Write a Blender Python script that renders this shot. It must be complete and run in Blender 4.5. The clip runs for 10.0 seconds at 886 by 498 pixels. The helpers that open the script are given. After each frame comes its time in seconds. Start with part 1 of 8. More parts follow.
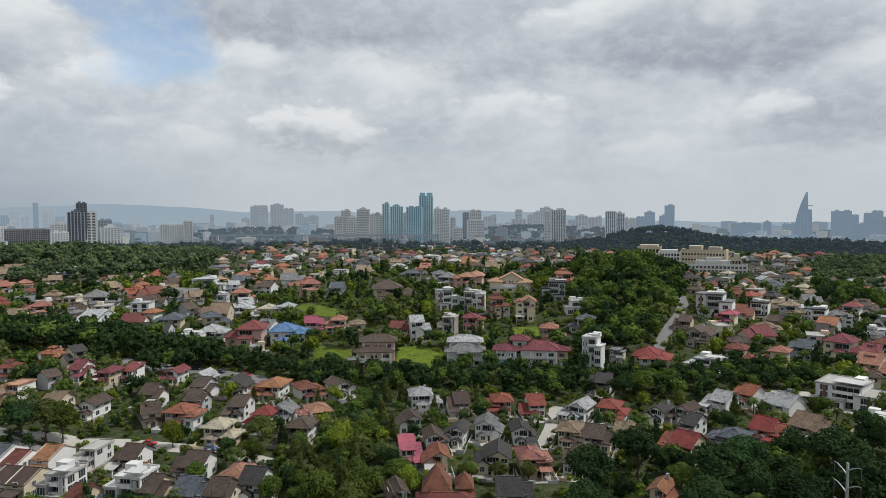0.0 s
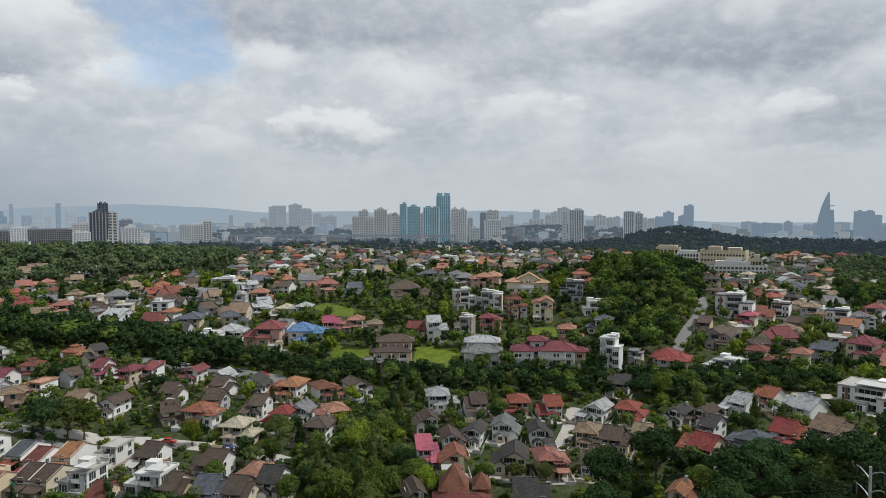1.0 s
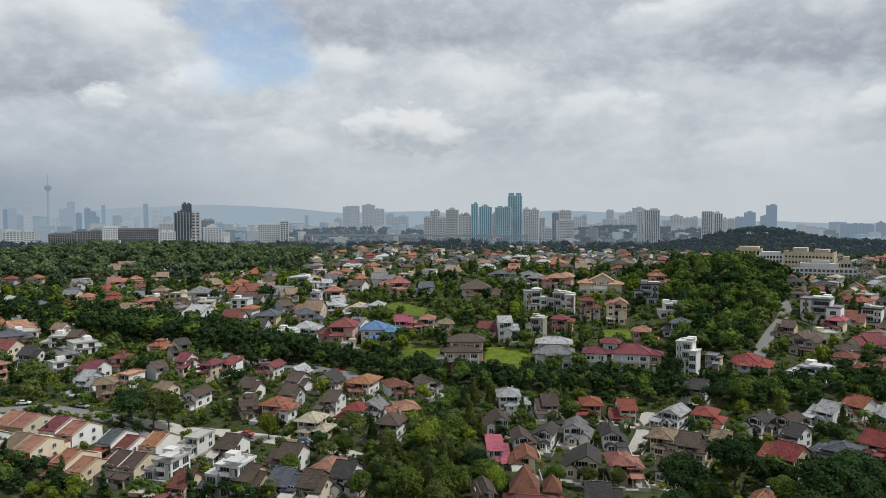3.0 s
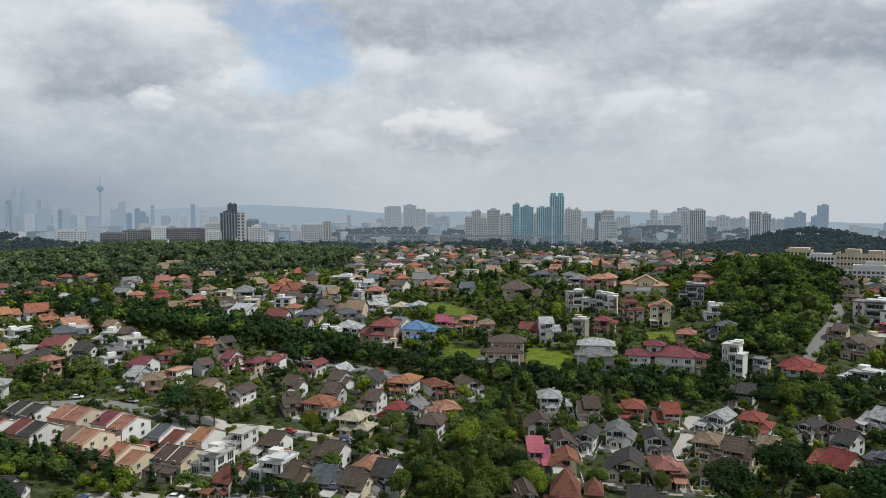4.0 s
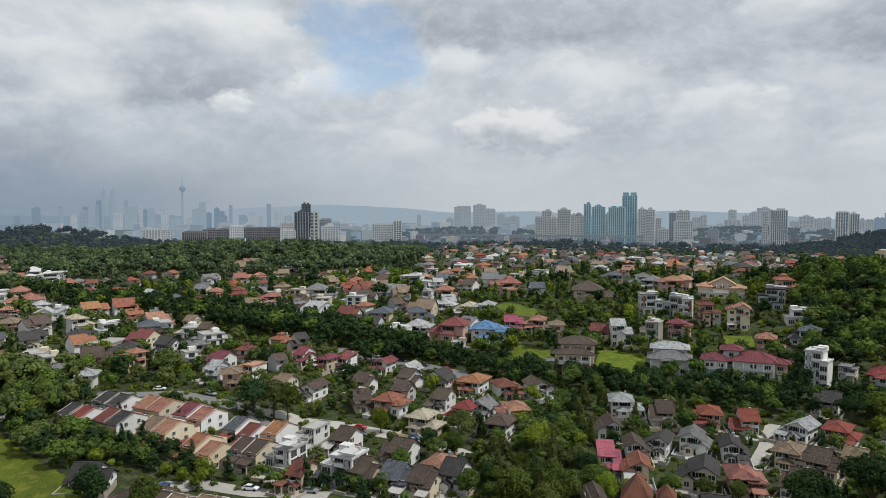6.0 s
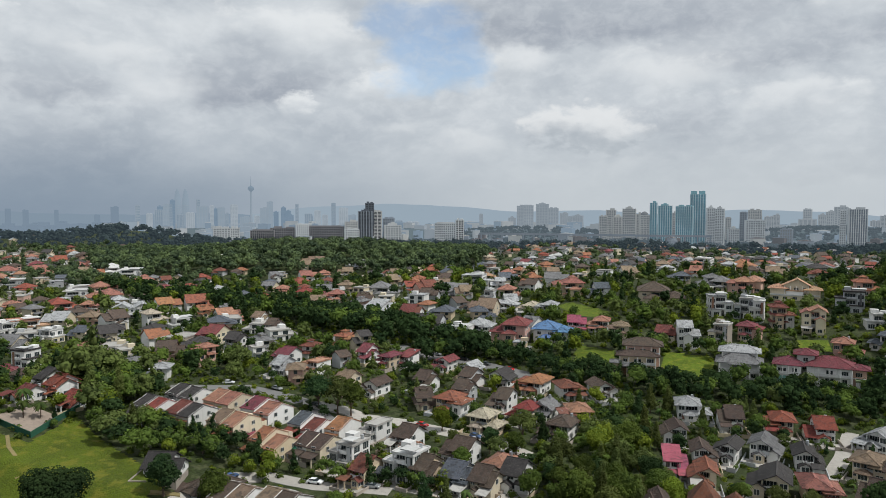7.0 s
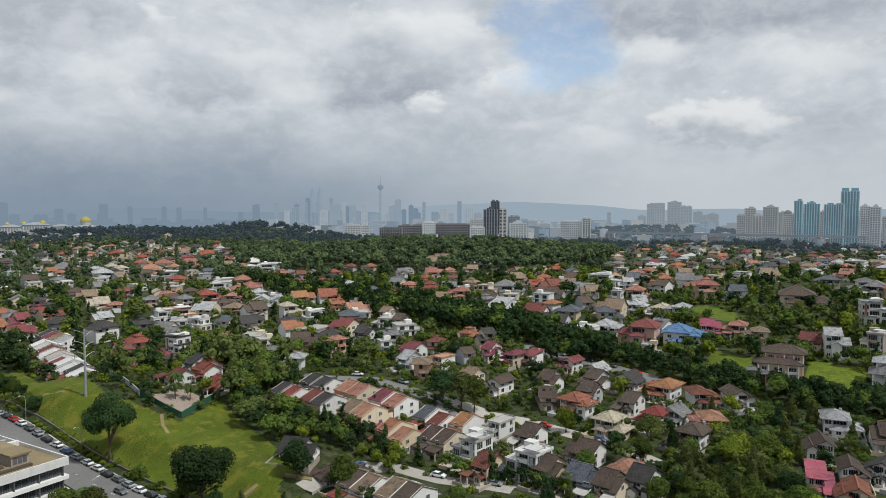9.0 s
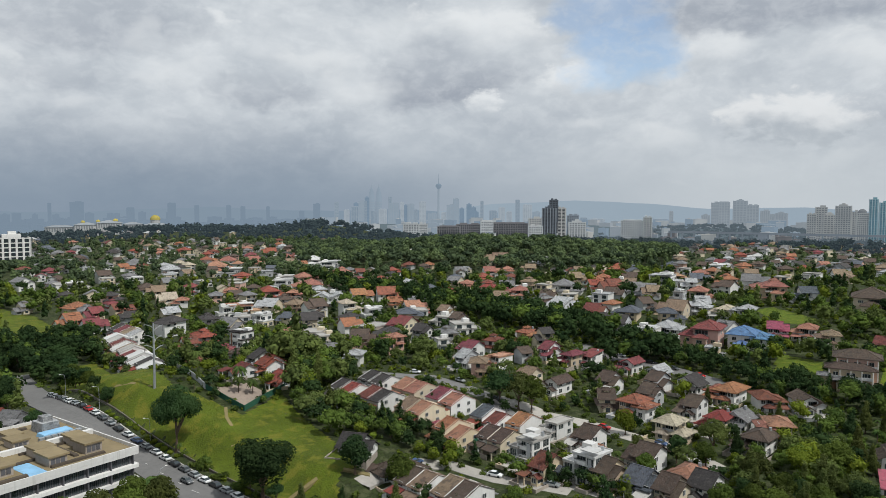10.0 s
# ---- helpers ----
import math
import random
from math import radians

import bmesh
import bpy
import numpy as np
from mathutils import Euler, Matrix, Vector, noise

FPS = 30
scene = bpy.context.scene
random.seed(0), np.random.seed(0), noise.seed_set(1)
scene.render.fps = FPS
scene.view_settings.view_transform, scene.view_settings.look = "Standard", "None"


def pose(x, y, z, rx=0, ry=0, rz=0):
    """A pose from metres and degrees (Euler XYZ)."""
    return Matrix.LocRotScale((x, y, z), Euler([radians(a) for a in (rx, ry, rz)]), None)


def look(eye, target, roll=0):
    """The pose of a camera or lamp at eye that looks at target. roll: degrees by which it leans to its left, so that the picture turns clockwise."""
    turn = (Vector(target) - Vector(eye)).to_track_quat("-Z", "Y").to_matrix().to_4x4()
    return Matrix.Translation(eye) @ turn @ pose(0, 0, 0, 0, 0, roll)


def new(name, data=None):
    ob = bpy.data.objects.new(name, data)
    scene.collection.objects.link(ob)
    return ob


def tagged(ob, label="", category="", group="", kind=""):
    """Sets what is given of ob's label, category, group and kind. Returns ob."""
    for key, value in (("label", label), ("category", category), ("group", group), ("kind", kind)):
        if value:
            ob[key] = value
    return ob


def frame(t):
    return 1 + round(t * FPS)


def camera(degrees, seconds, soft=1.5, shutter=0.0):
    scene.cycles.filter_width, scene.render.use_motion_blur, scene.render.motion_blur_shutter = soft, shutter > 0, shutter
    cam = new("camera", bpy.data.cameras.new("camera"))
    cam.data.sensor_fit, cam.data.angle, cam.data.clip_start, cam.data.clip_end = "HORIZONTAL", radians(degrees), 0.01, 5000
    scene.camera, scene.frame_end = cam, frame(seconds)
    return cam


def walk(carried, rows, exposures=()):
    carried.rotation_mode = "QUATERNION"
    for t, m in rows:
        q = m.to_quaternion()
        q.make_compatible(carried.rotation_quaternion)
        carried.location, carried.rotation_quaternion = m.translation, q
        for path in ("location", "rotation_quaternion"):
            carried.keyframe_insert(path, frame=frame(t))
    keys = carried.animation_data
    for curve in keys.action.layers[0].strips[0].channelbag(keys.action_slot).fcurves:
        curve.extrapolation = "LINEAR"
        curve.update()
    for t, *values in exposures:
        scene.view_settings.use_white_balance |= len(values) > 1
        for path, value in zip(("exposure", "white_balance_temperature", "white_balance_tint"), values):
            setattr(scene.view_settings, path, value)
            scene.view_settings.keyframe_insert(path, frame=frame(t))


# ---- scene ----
cam = camera(63.58, 10.0, soft=0.7)
EYE = 75.0
ROWS = [
    (0.0, 0.0, -3.143, 0.0), (0.5, 0.675, -3.123, 0.0), (1.0, 1.381, -3.125, 0.0), (1.5, 2.116, -3.116, 0.0),
    (2.0, 3.538, -3.125, 0.04), (2.5, 5.177, -3.124, 0.04), (4.0, 10.395, -3.099, 0.03), (4.5, 10.952, -3.093, 0.02),
    (5.0, 11.287, -3.092, 0.06), (5.5, 13.374, -3.095, 0.03), (7.0, 20.954, -3.199, 0.0), (7.5, 23.371, -3.248, -0.02),
    (8.0, 25.947, -3.289, -0.02), (8.5, 28.351, -3.317, -0.04), (9.0, 30.963, -3.355, -0.06), (9.5, 33.36, -3.396, -0.05),
    (10.0, 35.597, -3.46, -0.07),
]
walk(cam, [(t, pose(0, 0, EYE, 90 + pitch, roll, yaw)) for t, yaw, pitch, roll in ROWS],
     [(0.0, 0.0, 6200.0, 9.0), (10.0, 0.0, 6200.0, 9.0)])

# ---- the lie of the land ----
def bump(x, y, az, dist, across, along, h):
    """A rounded hill seen at a bearing (degrees, right of north) and distance from the drone."""
    a = math.radians(az)
    cx, cy = dist * math.sin(a), dist * math.cos(a)
    u = (x - cx) * math.cos(a) - (y - cy) * math.sin(a)
    v = (x - cx) * math.sin(a) + (y - cy) * math.cos(a)
    return h * math.exp(-0.5 * (u / across) ** 2 - 0.5 * (v / along) ** 2)


def step(a, b, v):
    v = min(1.0, max(0.0, (v - a) / (b - a)))
    return v * v * (3 - 2 * v)


def ground(x, y):
    d = math.hypot(x, y)
    z = 0.014 * max(0.0, min(d, 900.0) - 200.0)
    z -= 44.0 * step(900, 2300, d)
    z += bump(x, y, 2, 520, 130, 150, 23)        # the built-up hill
    z += bump(x, y, 15.5, 470, 38, 70, 19)       # the wooded knoll
    z += bump(x, y, -31, 850, 120, 70, 18)       # the long wood
    z += bump(x, y, 16.3, 1450, 72, 110, 29)     # the dark wooded ridge
    z += bump(x, y, 26.5, 1450, 190, 110, 15)
    z += bump(x, y, -55, 1290, 250, 160, 29)     # the palace ridge
    z += bump(x, y, -55.5, 268, 36, 24, 9)       # the grass bank
    z += 5.5 * step(123.5, 136, y) * step(-112, -135, x) * step(-275, -245, x)
    z += bump(x, y, -44.5, 1500, 95, 110, 31)     # the wood before the city
    z += bump(x, y, 8, 2700, 260, 160, 42) + bump(x, y, -14, 2700, 260, 160, 34)
    z += 1.2 * math.sin(x * 0.021 + 1.0) * math.sin(y * 0.017) * step(150, 300, d)
    return z


# ---- sky, sun, exposure ----
SUN_AZ, SUN_EL = 88.0, 56.0      # bearing right of north, height


def ray_to(az, el):
    a, e = radians(az), radians(el)
    return Vector((math.sin(a) * math.cos(e), math.cos(a) * math.cos(e), math.sin(e)))


class Net:
    """Short-hand for wiring shader nodes."""

    def __init__(self, tree):
        self.tree = tree
        tree.nodes.clear()

    def node(self, kind):
        return self.tree.nodes.new(kind)

    def put(self, socket, value):
        if isinstance(value, bpy.types.NodeSocket):
            self.tree.links.new(value, socket)
        elif isinstance(value, (tuple, list)) and len(value) == 3 and socket.type == "RGBA":
            socket.default_value = (*value, 1)
        else:
            socket.default_value = value

    def math(self, op, a, b=0.0, c=0.0, clamp=False):
        n = self.node("ShaderNodeMath")
        n.operation, n.use_clamp = op, clamp
        for s, v in zip(n.inputs, (a, b, c)):
            self.put(s, v)
        return n.outputs[0]

    def vec(self, op, a, b=(0, 0, 0)):
        n = self.node("ShaderNodeVectorMath")
        n.operation = op
        self.put(n.inputs[0], a)
        if op == "SCALE":
            self.put(n.inputs["Scale"], b)
        else:
            self.put(n.inputs[1], b)
        return n.outputs["Value"] if op in ("DOT_PRODUCT", "LENGTH") else n.outputs[0]

    def noise(self, vector, scale, detail=4.0, rough=0.55, distortion=0.0):
        n = self.node("ShaderNodeTexNoise")
        self.put(n.inputs["Vector"], vector)
        n.inputs["Scale"].default_value = scale
        n.inputs["Detail"].default_value = detail
        n.inputs["Roughness"].default_value = rough
        n.inputs["Distortion"].default_value = distortion
        return n.outputs[0]

    def mix(self, fac, a, b, blend="MIX"):
        n = self.node("ShaderNodeMix")
        n.data_type, n.blend_type = "RGBA", blend
        self.put(n.inputs[0], fac)
        self.put(n.inputs[6], a)
        self.put(n.inputs[7], b)
        return n.outputs[2]

    def span(self, v, a, b, lo=0.0, hi=1.0):
        n = self.node("ShaderNodeMapRange")
        n.interpolation_type = "SMOOTHSTEP"
        self.put(n.inputs[0], v)
        for s, k in zip(n.inputs[1:5], (a, b, lo, hi)):
            self.put(s, k)
        return n.outputs[0]

    def ramp(self, fac, stops):
        n = self.node("ShaderNodeValToRGB")
        el = n.color_ramp.elements
        while len(el) < len(stops):
            el.new(0.5)
        for e, (p, c) in zip(el, stops):
            e.position, e.color = p, (*c, 1)
        self.put(n.inputs[0], fac)
        return n.outputs[0]


def make_world():
    world = bpy.data.worlds.new("sky")
    world.use_nodes = True
    scene.world = world
    n = Net(world.node_tree)
    sky = n.node("ShaderNodeTexSky")
    sky.sky_type, sky.sun_disc, sky.sun_elevation, sky.sun_rotation = "NISHITA", False, radians(SUN_EL), radians(SUN_AZ)
    clear = n.node("ShaderNodeBackground")
    n.put(clear.inputs[0], sky.outputs[0])
    clear.inputs[1].default_value = 0.15
    way = n.node("ShaderNodeTexCoord").outputs["Generated"]
    part = n.node("ShaderNodeSeparateXYZ")
    n.put(part.inputs[0], way)
    up = part.outputs[2]
    squat = n.node("ShaderNodeMapping")
    n.put(squat.inputs[0], way)
    squat.inputs["Scale"].default_value = (1.0, 1.0, 1.7)
    squat.inputs["Location"].default_value = (3.1, 1.7, 0.0)
    drift = squat.outputs[0]

    def stir(scale, reach, detail):
        """A pair of offsets in degrees, from noise."""
        q = n.node("ShaderNodeTexNoise")
        n.put(q.inputs["Vector"], drift)
        q.inputs["Scale"].default_value, q.inputs["Detail"].default_value, q.inputs["Roughness"].default_value = scale, detail, 0.6
        bits = n.node("ShaderNodeSeparateXYZ")
        n.put(bits.inputs[0], n.vec("SCALE", n.vec("SUBTRACT", q.outputs["Color"], (0.5, 0.5, 0.5)), reach))
        return bits.outputs[0], bits.outputs[1]

    # bearing right of north and height, in degrees, stirred so that edges billow
    bearing = n.math("DEGREES", n.math("ARCTAN2", part.outputs[0], part.outputs[1]))
    height = n.math("DEGREES", n.math("ARCSINE", up))
    wide_x, wide_y = stir(7.0, 9.0, 3.0)
    fine_x, fine_y = stir(26.0, 3.4, 6.0)
    across = n.math("ADD", bearing, n.math("ADD", wide_x, fine_x))
    rise = n.math("ADD", height, n.math("MULTIPLY", n.math("ADD", wide_y, fine_y), 0.55))
    curl = n.noise(drift, 34.0, 6.0, 0.62, 0.3)
    low = n.noise(drift, 6.0, 5.0, 0.58, 0.3)

    def reach_of(az, el, w, h):
        u = n.math("DIVIDE", n.math("SUBTRACT", across, az), w)
        v = n.math("DIVIDE", n.math("SUBTRACT", rise, el), h)
        return n.math("ADD", n.math("MULTIPLY", u, u), n.math("MULTIPLY", v, v)), v

    def bank(under, az, el, w, h, share):
        """A broad grey bank, darkest along its base."""
        r, v = reach_of(az, el, w * 1.25, h * 1.35)
        grey = n.mix(n.span(v, -0.8, 0.7), (0.33, 0.355, 0.40), (0.46, 0.485, 0.515))
        return n.mix(n.span(r, 1.0, 0.15, 0.0, share), under, grey)

    def puff(under, az, el, w, h, share):
        """A bright heap of cumulus with a greyer foot."""
        r, v = reach_of(az, el, w * 1.15, h * 1.2)
        r = n.math("ADD", r, n.math("MULTIPLY", n.math("SUBTRACT", curl, 0.5), 2.4))
        white = n.mix(n.span(v, -0.8, 0.35), (0.54, 0.565, 0.585), (0.80, 0.80, 0.785))
        return n.mix(n.span(r, 1.1, -0.1, 0.0, share * 0.9), under, white)

    def cum(under, az, el, w, h, share):
        """A heap with a flat shaded base."""
        r, v = reach_of(az, el, w * 1.15, h * 1.2)
        r = n.math("ADD", r, n.math("MULTIPLY", n.math("SUBTRACT", curl, 0.5), 2.0))
        body = n.mix(n.span(v, -0.45, 0.3), (0.40, 0.43, 0.46), (0.80, 0.79, 0.77))
        return n.mix(n.span(r, 1.05, 0.3, 0.0, share), under, body)

    def gap(under, az, el, w, h, share):
        r, v = reach_of(az, el, w * 1.3, h * 1.3)
        return n.math("MAXIMUM", under, n.span(r, 1.0, 0.25, 0.0, share))

    # thin even cover, then banks, then the bright heaps over them
    cloud = n.ramp(low, [(0.28, (0.43, 0.46, 0.495)), (0.50, (0.555, 0.58, 0.60)), (0.68, (0.68, 0.695, 0.70))])
    cloud = bank(cloud, -9.9, 14.7, 14.8, 2.5, 0.90)
    cloud = bank(cloud, 20.7, 12.5, 12.8, 2.2, 1.00)
    cloud = bank(cloud, 30.0, 6.8, 7.1, 2.4, 0.90)
    cloud = bank(cloud, 2.9, 11.5, 6.7, 1.7, 0.60)
    cloud = bank(cloud, 11.4, 2.6, 7.3, 0.9, 0.45)
    cloud = bank(cloud, -3.8, 7.0, 4.0, 1.2, 0.35)
    cloud = bank(cloud, 25.4, 5.1, 4.0, 0.7, 0.45)
    cloud = bank(cloud, -35.8, 10.3, 5.5, 2.7, 0.75)
    cloud = bank(cloud, -34.9, 9.9, 5.8, 2.5, 0.70)
    cloud = bank(cloud, -49.4, 8.3, 5.1, 1.3, 0.60)
    cloud = bank(cloud, -62.5, 13.0, 9.2, 1.9, 0.60)
    cloud = bank(cloud, -55.2, 4.0, 13.0, 2.1, 0.45)
    cloud = bank(cloud, -65.1, 9.4, 4.1, 1.5, 0.30)
    cloud = puff(cloud, 11.3, 14.7, 5.6, 1.6, 1.00)
    cloud = puff(cloud, 22.6, 14.3, 2.7, 1.0, 0.60)
    cloud = puff(cloud, -2.9, 10.2, 5.1, 1.9, 0.80)
    cloud = puff(cloud, -15.6, 11.3, 2.7, 1.4, 0.80)
    cloud = puff(cloud, 4.3, 7.4, 3.8, 1.4, 0.80)
    cloud = puff(cloud, 8.9, 7.7, 1.5, 1.0, 0.90)
    cloud = puff(cloud, 24.9, 7.5, 2.3, 1.0, 0.90)
    cloud = puff(cloud, -25.8, 9.7, 2.7, 1.5, 0.85)
    cloud = puff(cloud, -18.0, 5.2, 2.2, 1.2, 0.70)
    cloud = cum(cloud, -10.0, 6.4, 4.1, 1.8, 0.90)
    cloud = puff(cloud, 16.0, 4.7, 3.1, 1.1, 0.65)
    cloud = puff(cloud, -30.9, 7.5, 1.0, 0.5, 0.80)
    cloud = puff(cloud, -23.9, 6.5, 2.1, 0.7, 0.50)
    cloud = puff(cloud, -6.5, 3.3, 2.9, 0.8, 0.50)
    cloud = puff(cloud, -17.7, 2.1, 1.0, 0.4, 0.50)
    cloud = puff(cloud, 13.5, 8.7, 2.5, 1.6, 0.45)
    cloud = puff(cloud, 30.5, 10.5, 2.7, 1.5, 0.60)
    cloud = puff(cloud, -33.3, 14.1, 5.3, 1.4, 0.85)
    cloud = puff(cloud, -32.3, 7.6, 2.1, 0.7, 0.85)
    cloud = puff(cloud, -31.3, 13.7, 4.2, 2.3, 0.70)
    cloud = puff(cloud, -25.5, 9.8, 2.6, 1.7, 0.80)
    cloud = puff(cloud, -32.3, 7.5, 2.1, 0.9, 0.85)
    cloud = puff(cloud, -46.2, 11.2, 4.1, 1.5, 0.70)
    cloud = puff(cloud, -52.7, 13.6, 1.1, 0.6, 0.80)
    cloud = puff(cloud, -63.1, 7.1, 2.6, 1.0, 0.60)
    cloud = puff(cloud, -66.4, 9.8, 1.2, 0.8, 0.60)
    cloud = puff(cloud, -42.0, 9.4, 3.5, 1.3, 0.50)
    cloud = puff(cloud, -56.3, 9.7, 2.3, 1.0, 0.40)
    cloud = puff(cloud, -39.4, 13.3, 2.7, 1.7, 0.40)
    cloud = puff(cloud, -58.6, 11.7, 1.9, 1.0, 0.45)
    cloud = n.mix(n.span(curl, 0.36, 0.72, 0.0, 0.20), cloud, (0.92, 0.92, 0.90))
    hole = 0.0
    hole = gap(hole, -22.0, 11.7, 4.0, 2.7, 1.00)
    hole = gap(hole, -22.9, 14.5, 4.2, 1.9, 0.80)
    hole = n.math("MULTIPLY", hole, n.span(curl, 0.62, 0.42, 0.75, 1.0))
    veil = n.mix(n.span(n.vec("DOT_PRODUCT", way, tuple(ray_to(-72, 3))), math.cos(radians(62)), math.cos(radians(14))), (0.55, 0.575, 0.585), (0.215, 0.27, 0.335))
    cloud = n.mix(n.span(up, 0.0, 0.15, 0.90, 0.0), cloud, veil)
    cover = n.math("SUBTRACT", 1.0, n.math("MULTIPLY", hole, 0.66), clamp=True)
    white = n.node("ShaderNodeBackground")
    n.put(white.inputs[0], cloud)
    white.inputs[1].default_value = 1.0
    blend = n.node("ShaderNodeMixShader")
    n.put(blend.inputs[0], cover)
    n.put(blend.inputs[1], clear.outputs[0])
    n.put(blend.inputs[2], white.outputs[0])
    out = n.node("ShaderNodeOutputWorld")
    n.put(out.inputs[0], blend.outputs[0])


make_world()
sun_data = bpy.data.lights.new("sun", "SUN")
sun_data.energy, sun_data.angle, sun_data.color = 3.4, radians(1.5), (1.0, 0.95, 0.86)
sun = new("sun", sun_data)
sun.matrix_world = look(ray_to(SUN_AZ, SUN_EL) * 600, (0, 0, 0))

# ---- materials ----
def surface(name, colour, rough=0.8, vary=0.25, grain=1.5, patch=0.12, hue=0.0, bump_height=0.0, metal=0.0, courses=0.0, streak=0.0, second=None, gloss=0.3):
    """A weathered surface: fine grain, larger stains, a shift of tone from thing to thing, optional courses and streaks."""
    m = bpy.data.materials.new(name)
    m.use_nodes = True
    n = Net(m.node_tree)
    place = n.node("ShaderNodeNewGeometry").outputs["Position"]
    fine = n.noise(place, grain, 5.0, 0.65)
    wide = n.noise(place, patch, 4.0, 0.6, 0.4)
    dark = tuple(c * (1 - vary) for c in colour)
    light = tuple(min(0.95, c * (1 + vary * 0.8)) for c in colour)
    tone = n.ramp(n.math("ADD", n.math("MULTIPLY", fine, 0.55), n.math("MULTIPLY", wide, 0.45)), [(0.32, dark), (0.52, colour), (0.72, light)])
    if second:
        tone = n.mix(n.span(n.noise(place, patch * 2.3, 5.0, 0.6), 0.50, 0.64), tone, second)
    if streak:
        tall = n.node("ShaderNodeMapping")
        n.put(tall.inputs[0], place)
        tall.inputs["Scale"].default_value = (1.0, 1.0, 0.08)
        tone = n.mix(n.math("MULTIPLY", n.span(n.noise(tall.outputs[0], 1.3, 4.0, 0.6), 0.52, 0.72), streak), tone, (0.16, 0.15, 0.13))
    height = fine
    if courses:
        wave = n.node("ShaderNodeTexWave")
        wave.wave_type, wave.bands_direction, wave.wave_profile = "BANDS", "Z", "SAW"
        n.put(wave.inputs["Vector"], place)
        wave.inputs["Scale"].default_value = 1.0 / courses
        wave.inputs["Distortion"].default_value = 0.4
        tone = n.mix(n.math("MULTIPLY", wave.outputs["Fac"], 0.35), tone, tuple(c * 0.45 for c in colour))
        height = n.math("ADD", wave.outputs["Fac"], n.math("MULTIPLY", fine, 0.5))
    chance = n.node("ShaderNodeObjectInfo").outputs["Random"]
    shift = n.node("ShaderNodeHueSaturation")
    n.put(shift.inputs["Hue"], n.math("ADD", 0.5 - hue / 2, n.math("MULTIPLY", chance, hue)))
    n.put(shift.inputs["Value"], n.math("ADD", 0.88, n.math("MULTIPLY", chance, 0.24)))
    n.put(shift.inputs["Color"], tone)
    skin = n.node("ShaderNodeBsdfPrincipled")
    n.put(skin.inputs["Base Color"], shift.outputs[0])
    n.put(skin.inputs["Roughness"], n.math("ADD", rough - 0.08, n.math("MULTIPLY", fine, 0.16), clamp=True))
    skin.inputs["Metallic"].default_value = metal
    skin.inputs["Specular IOR Level"].default_value = gloss
    if bump_height:
        b = n.node("ShaderNodeBump")
        b.inputs["Distance"].default_value = bump_height
        n.put(b.inputs["Height"], height)
        n.put(skin.inputs["Normal"], b.outputs[0])
    out = n.node("ShaderNodeOutputMaterial")
    n.put(out.inputs[0], skin.outputs[0])
    return m


def foliage(name, colour, tip, spread=0.022, grain=0.35):
    m = bpy.data.materials.new(name)
    m.use_nodes = True
    n = Net(m.node_tree)
    geo = n.node("ShaderNodeNewGeometry")
    place = geo.outputs["Position"]
    leaf = geo.outputs["Random Per Island"]
    wide = n.noise(place, 0.06, 3.0, 0.6)
    tone = n.mix(n.math("ADD", n.math("MULTIPLY", leaf, 0.55), n.math("MULTIPLY", n.span(n.noise(place, grain, 3.0), 0.35, 0.65), 0.45)), colour, tip)
    tone = n.mix(n.span(wide, 0.42, 0.66), tone, (tip[0], tip[1] * 1.02, tip[2] * 0.95))
    shift = n.node("ShaderNodeHueSaturation")
    chance = n.node("ShaderNodeObjectInfo").outputs["Random"]
    n.put(shift.inputs["Hue"], n.math("ADD", 0.5 - spread / 2, n.math("MULTIPLY", chance, spread)))
    n.put(shift.inputs["Value"], n.math("ADD", 0.7, n.math("MULTIPLY", chance, 0.6)))
    n.put(shift.inputs["Color"], tone)
    a, b = n.node("ShaderNodeBsdfDiffuse"), n.node("ShaderNodeBsdfTranslucent")
    n.put(a.inputs[0], shift.outputs[0])
    n.put(b.inputs[0], shift.outputs[0])
    mixed = n.node("ShaderNodeMixShader")
    mixed.inputs[0].default_value = 0.25
    n.put(mixed.inputs[1], a.outputs[0])
    n.put(mixed.inputs[2], b.outputs[0])
    out = n.node("ShaderNodeOutputMaterial")
    n.put(out.inputs[0], mixed.outputs[0])
    return m


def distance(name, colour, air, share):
    """Things kilometres off in the backdrop: their own colour, haze mixed in as emission."""
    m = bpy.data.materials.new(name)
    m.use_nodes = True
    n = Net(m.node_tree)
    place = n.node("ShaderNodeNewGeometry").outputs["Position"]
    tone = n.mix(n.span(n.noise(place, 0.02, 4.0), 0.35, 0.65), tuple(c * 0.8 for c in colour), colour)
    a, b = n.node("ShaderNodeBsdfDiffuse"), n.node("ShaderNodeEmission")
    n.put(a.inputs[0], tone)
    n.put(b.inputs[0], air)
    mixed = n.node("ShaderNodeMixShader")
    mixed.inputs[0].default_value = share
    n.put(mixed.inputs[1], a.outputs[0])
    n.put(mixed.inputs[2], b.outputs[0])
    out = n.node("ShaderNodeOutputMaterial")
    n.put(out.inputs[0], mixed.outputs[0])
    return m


def roof_tile(name, colour, vary=0.42, hue=0.03):
    dull = tuple(c * 0.42 + 0.02 for c in colour)
    return surface(name, colour, 0.85, vary, 1.6, 0.3, hue, 0.05, courses=0.09, streak=0.45, second=dull)


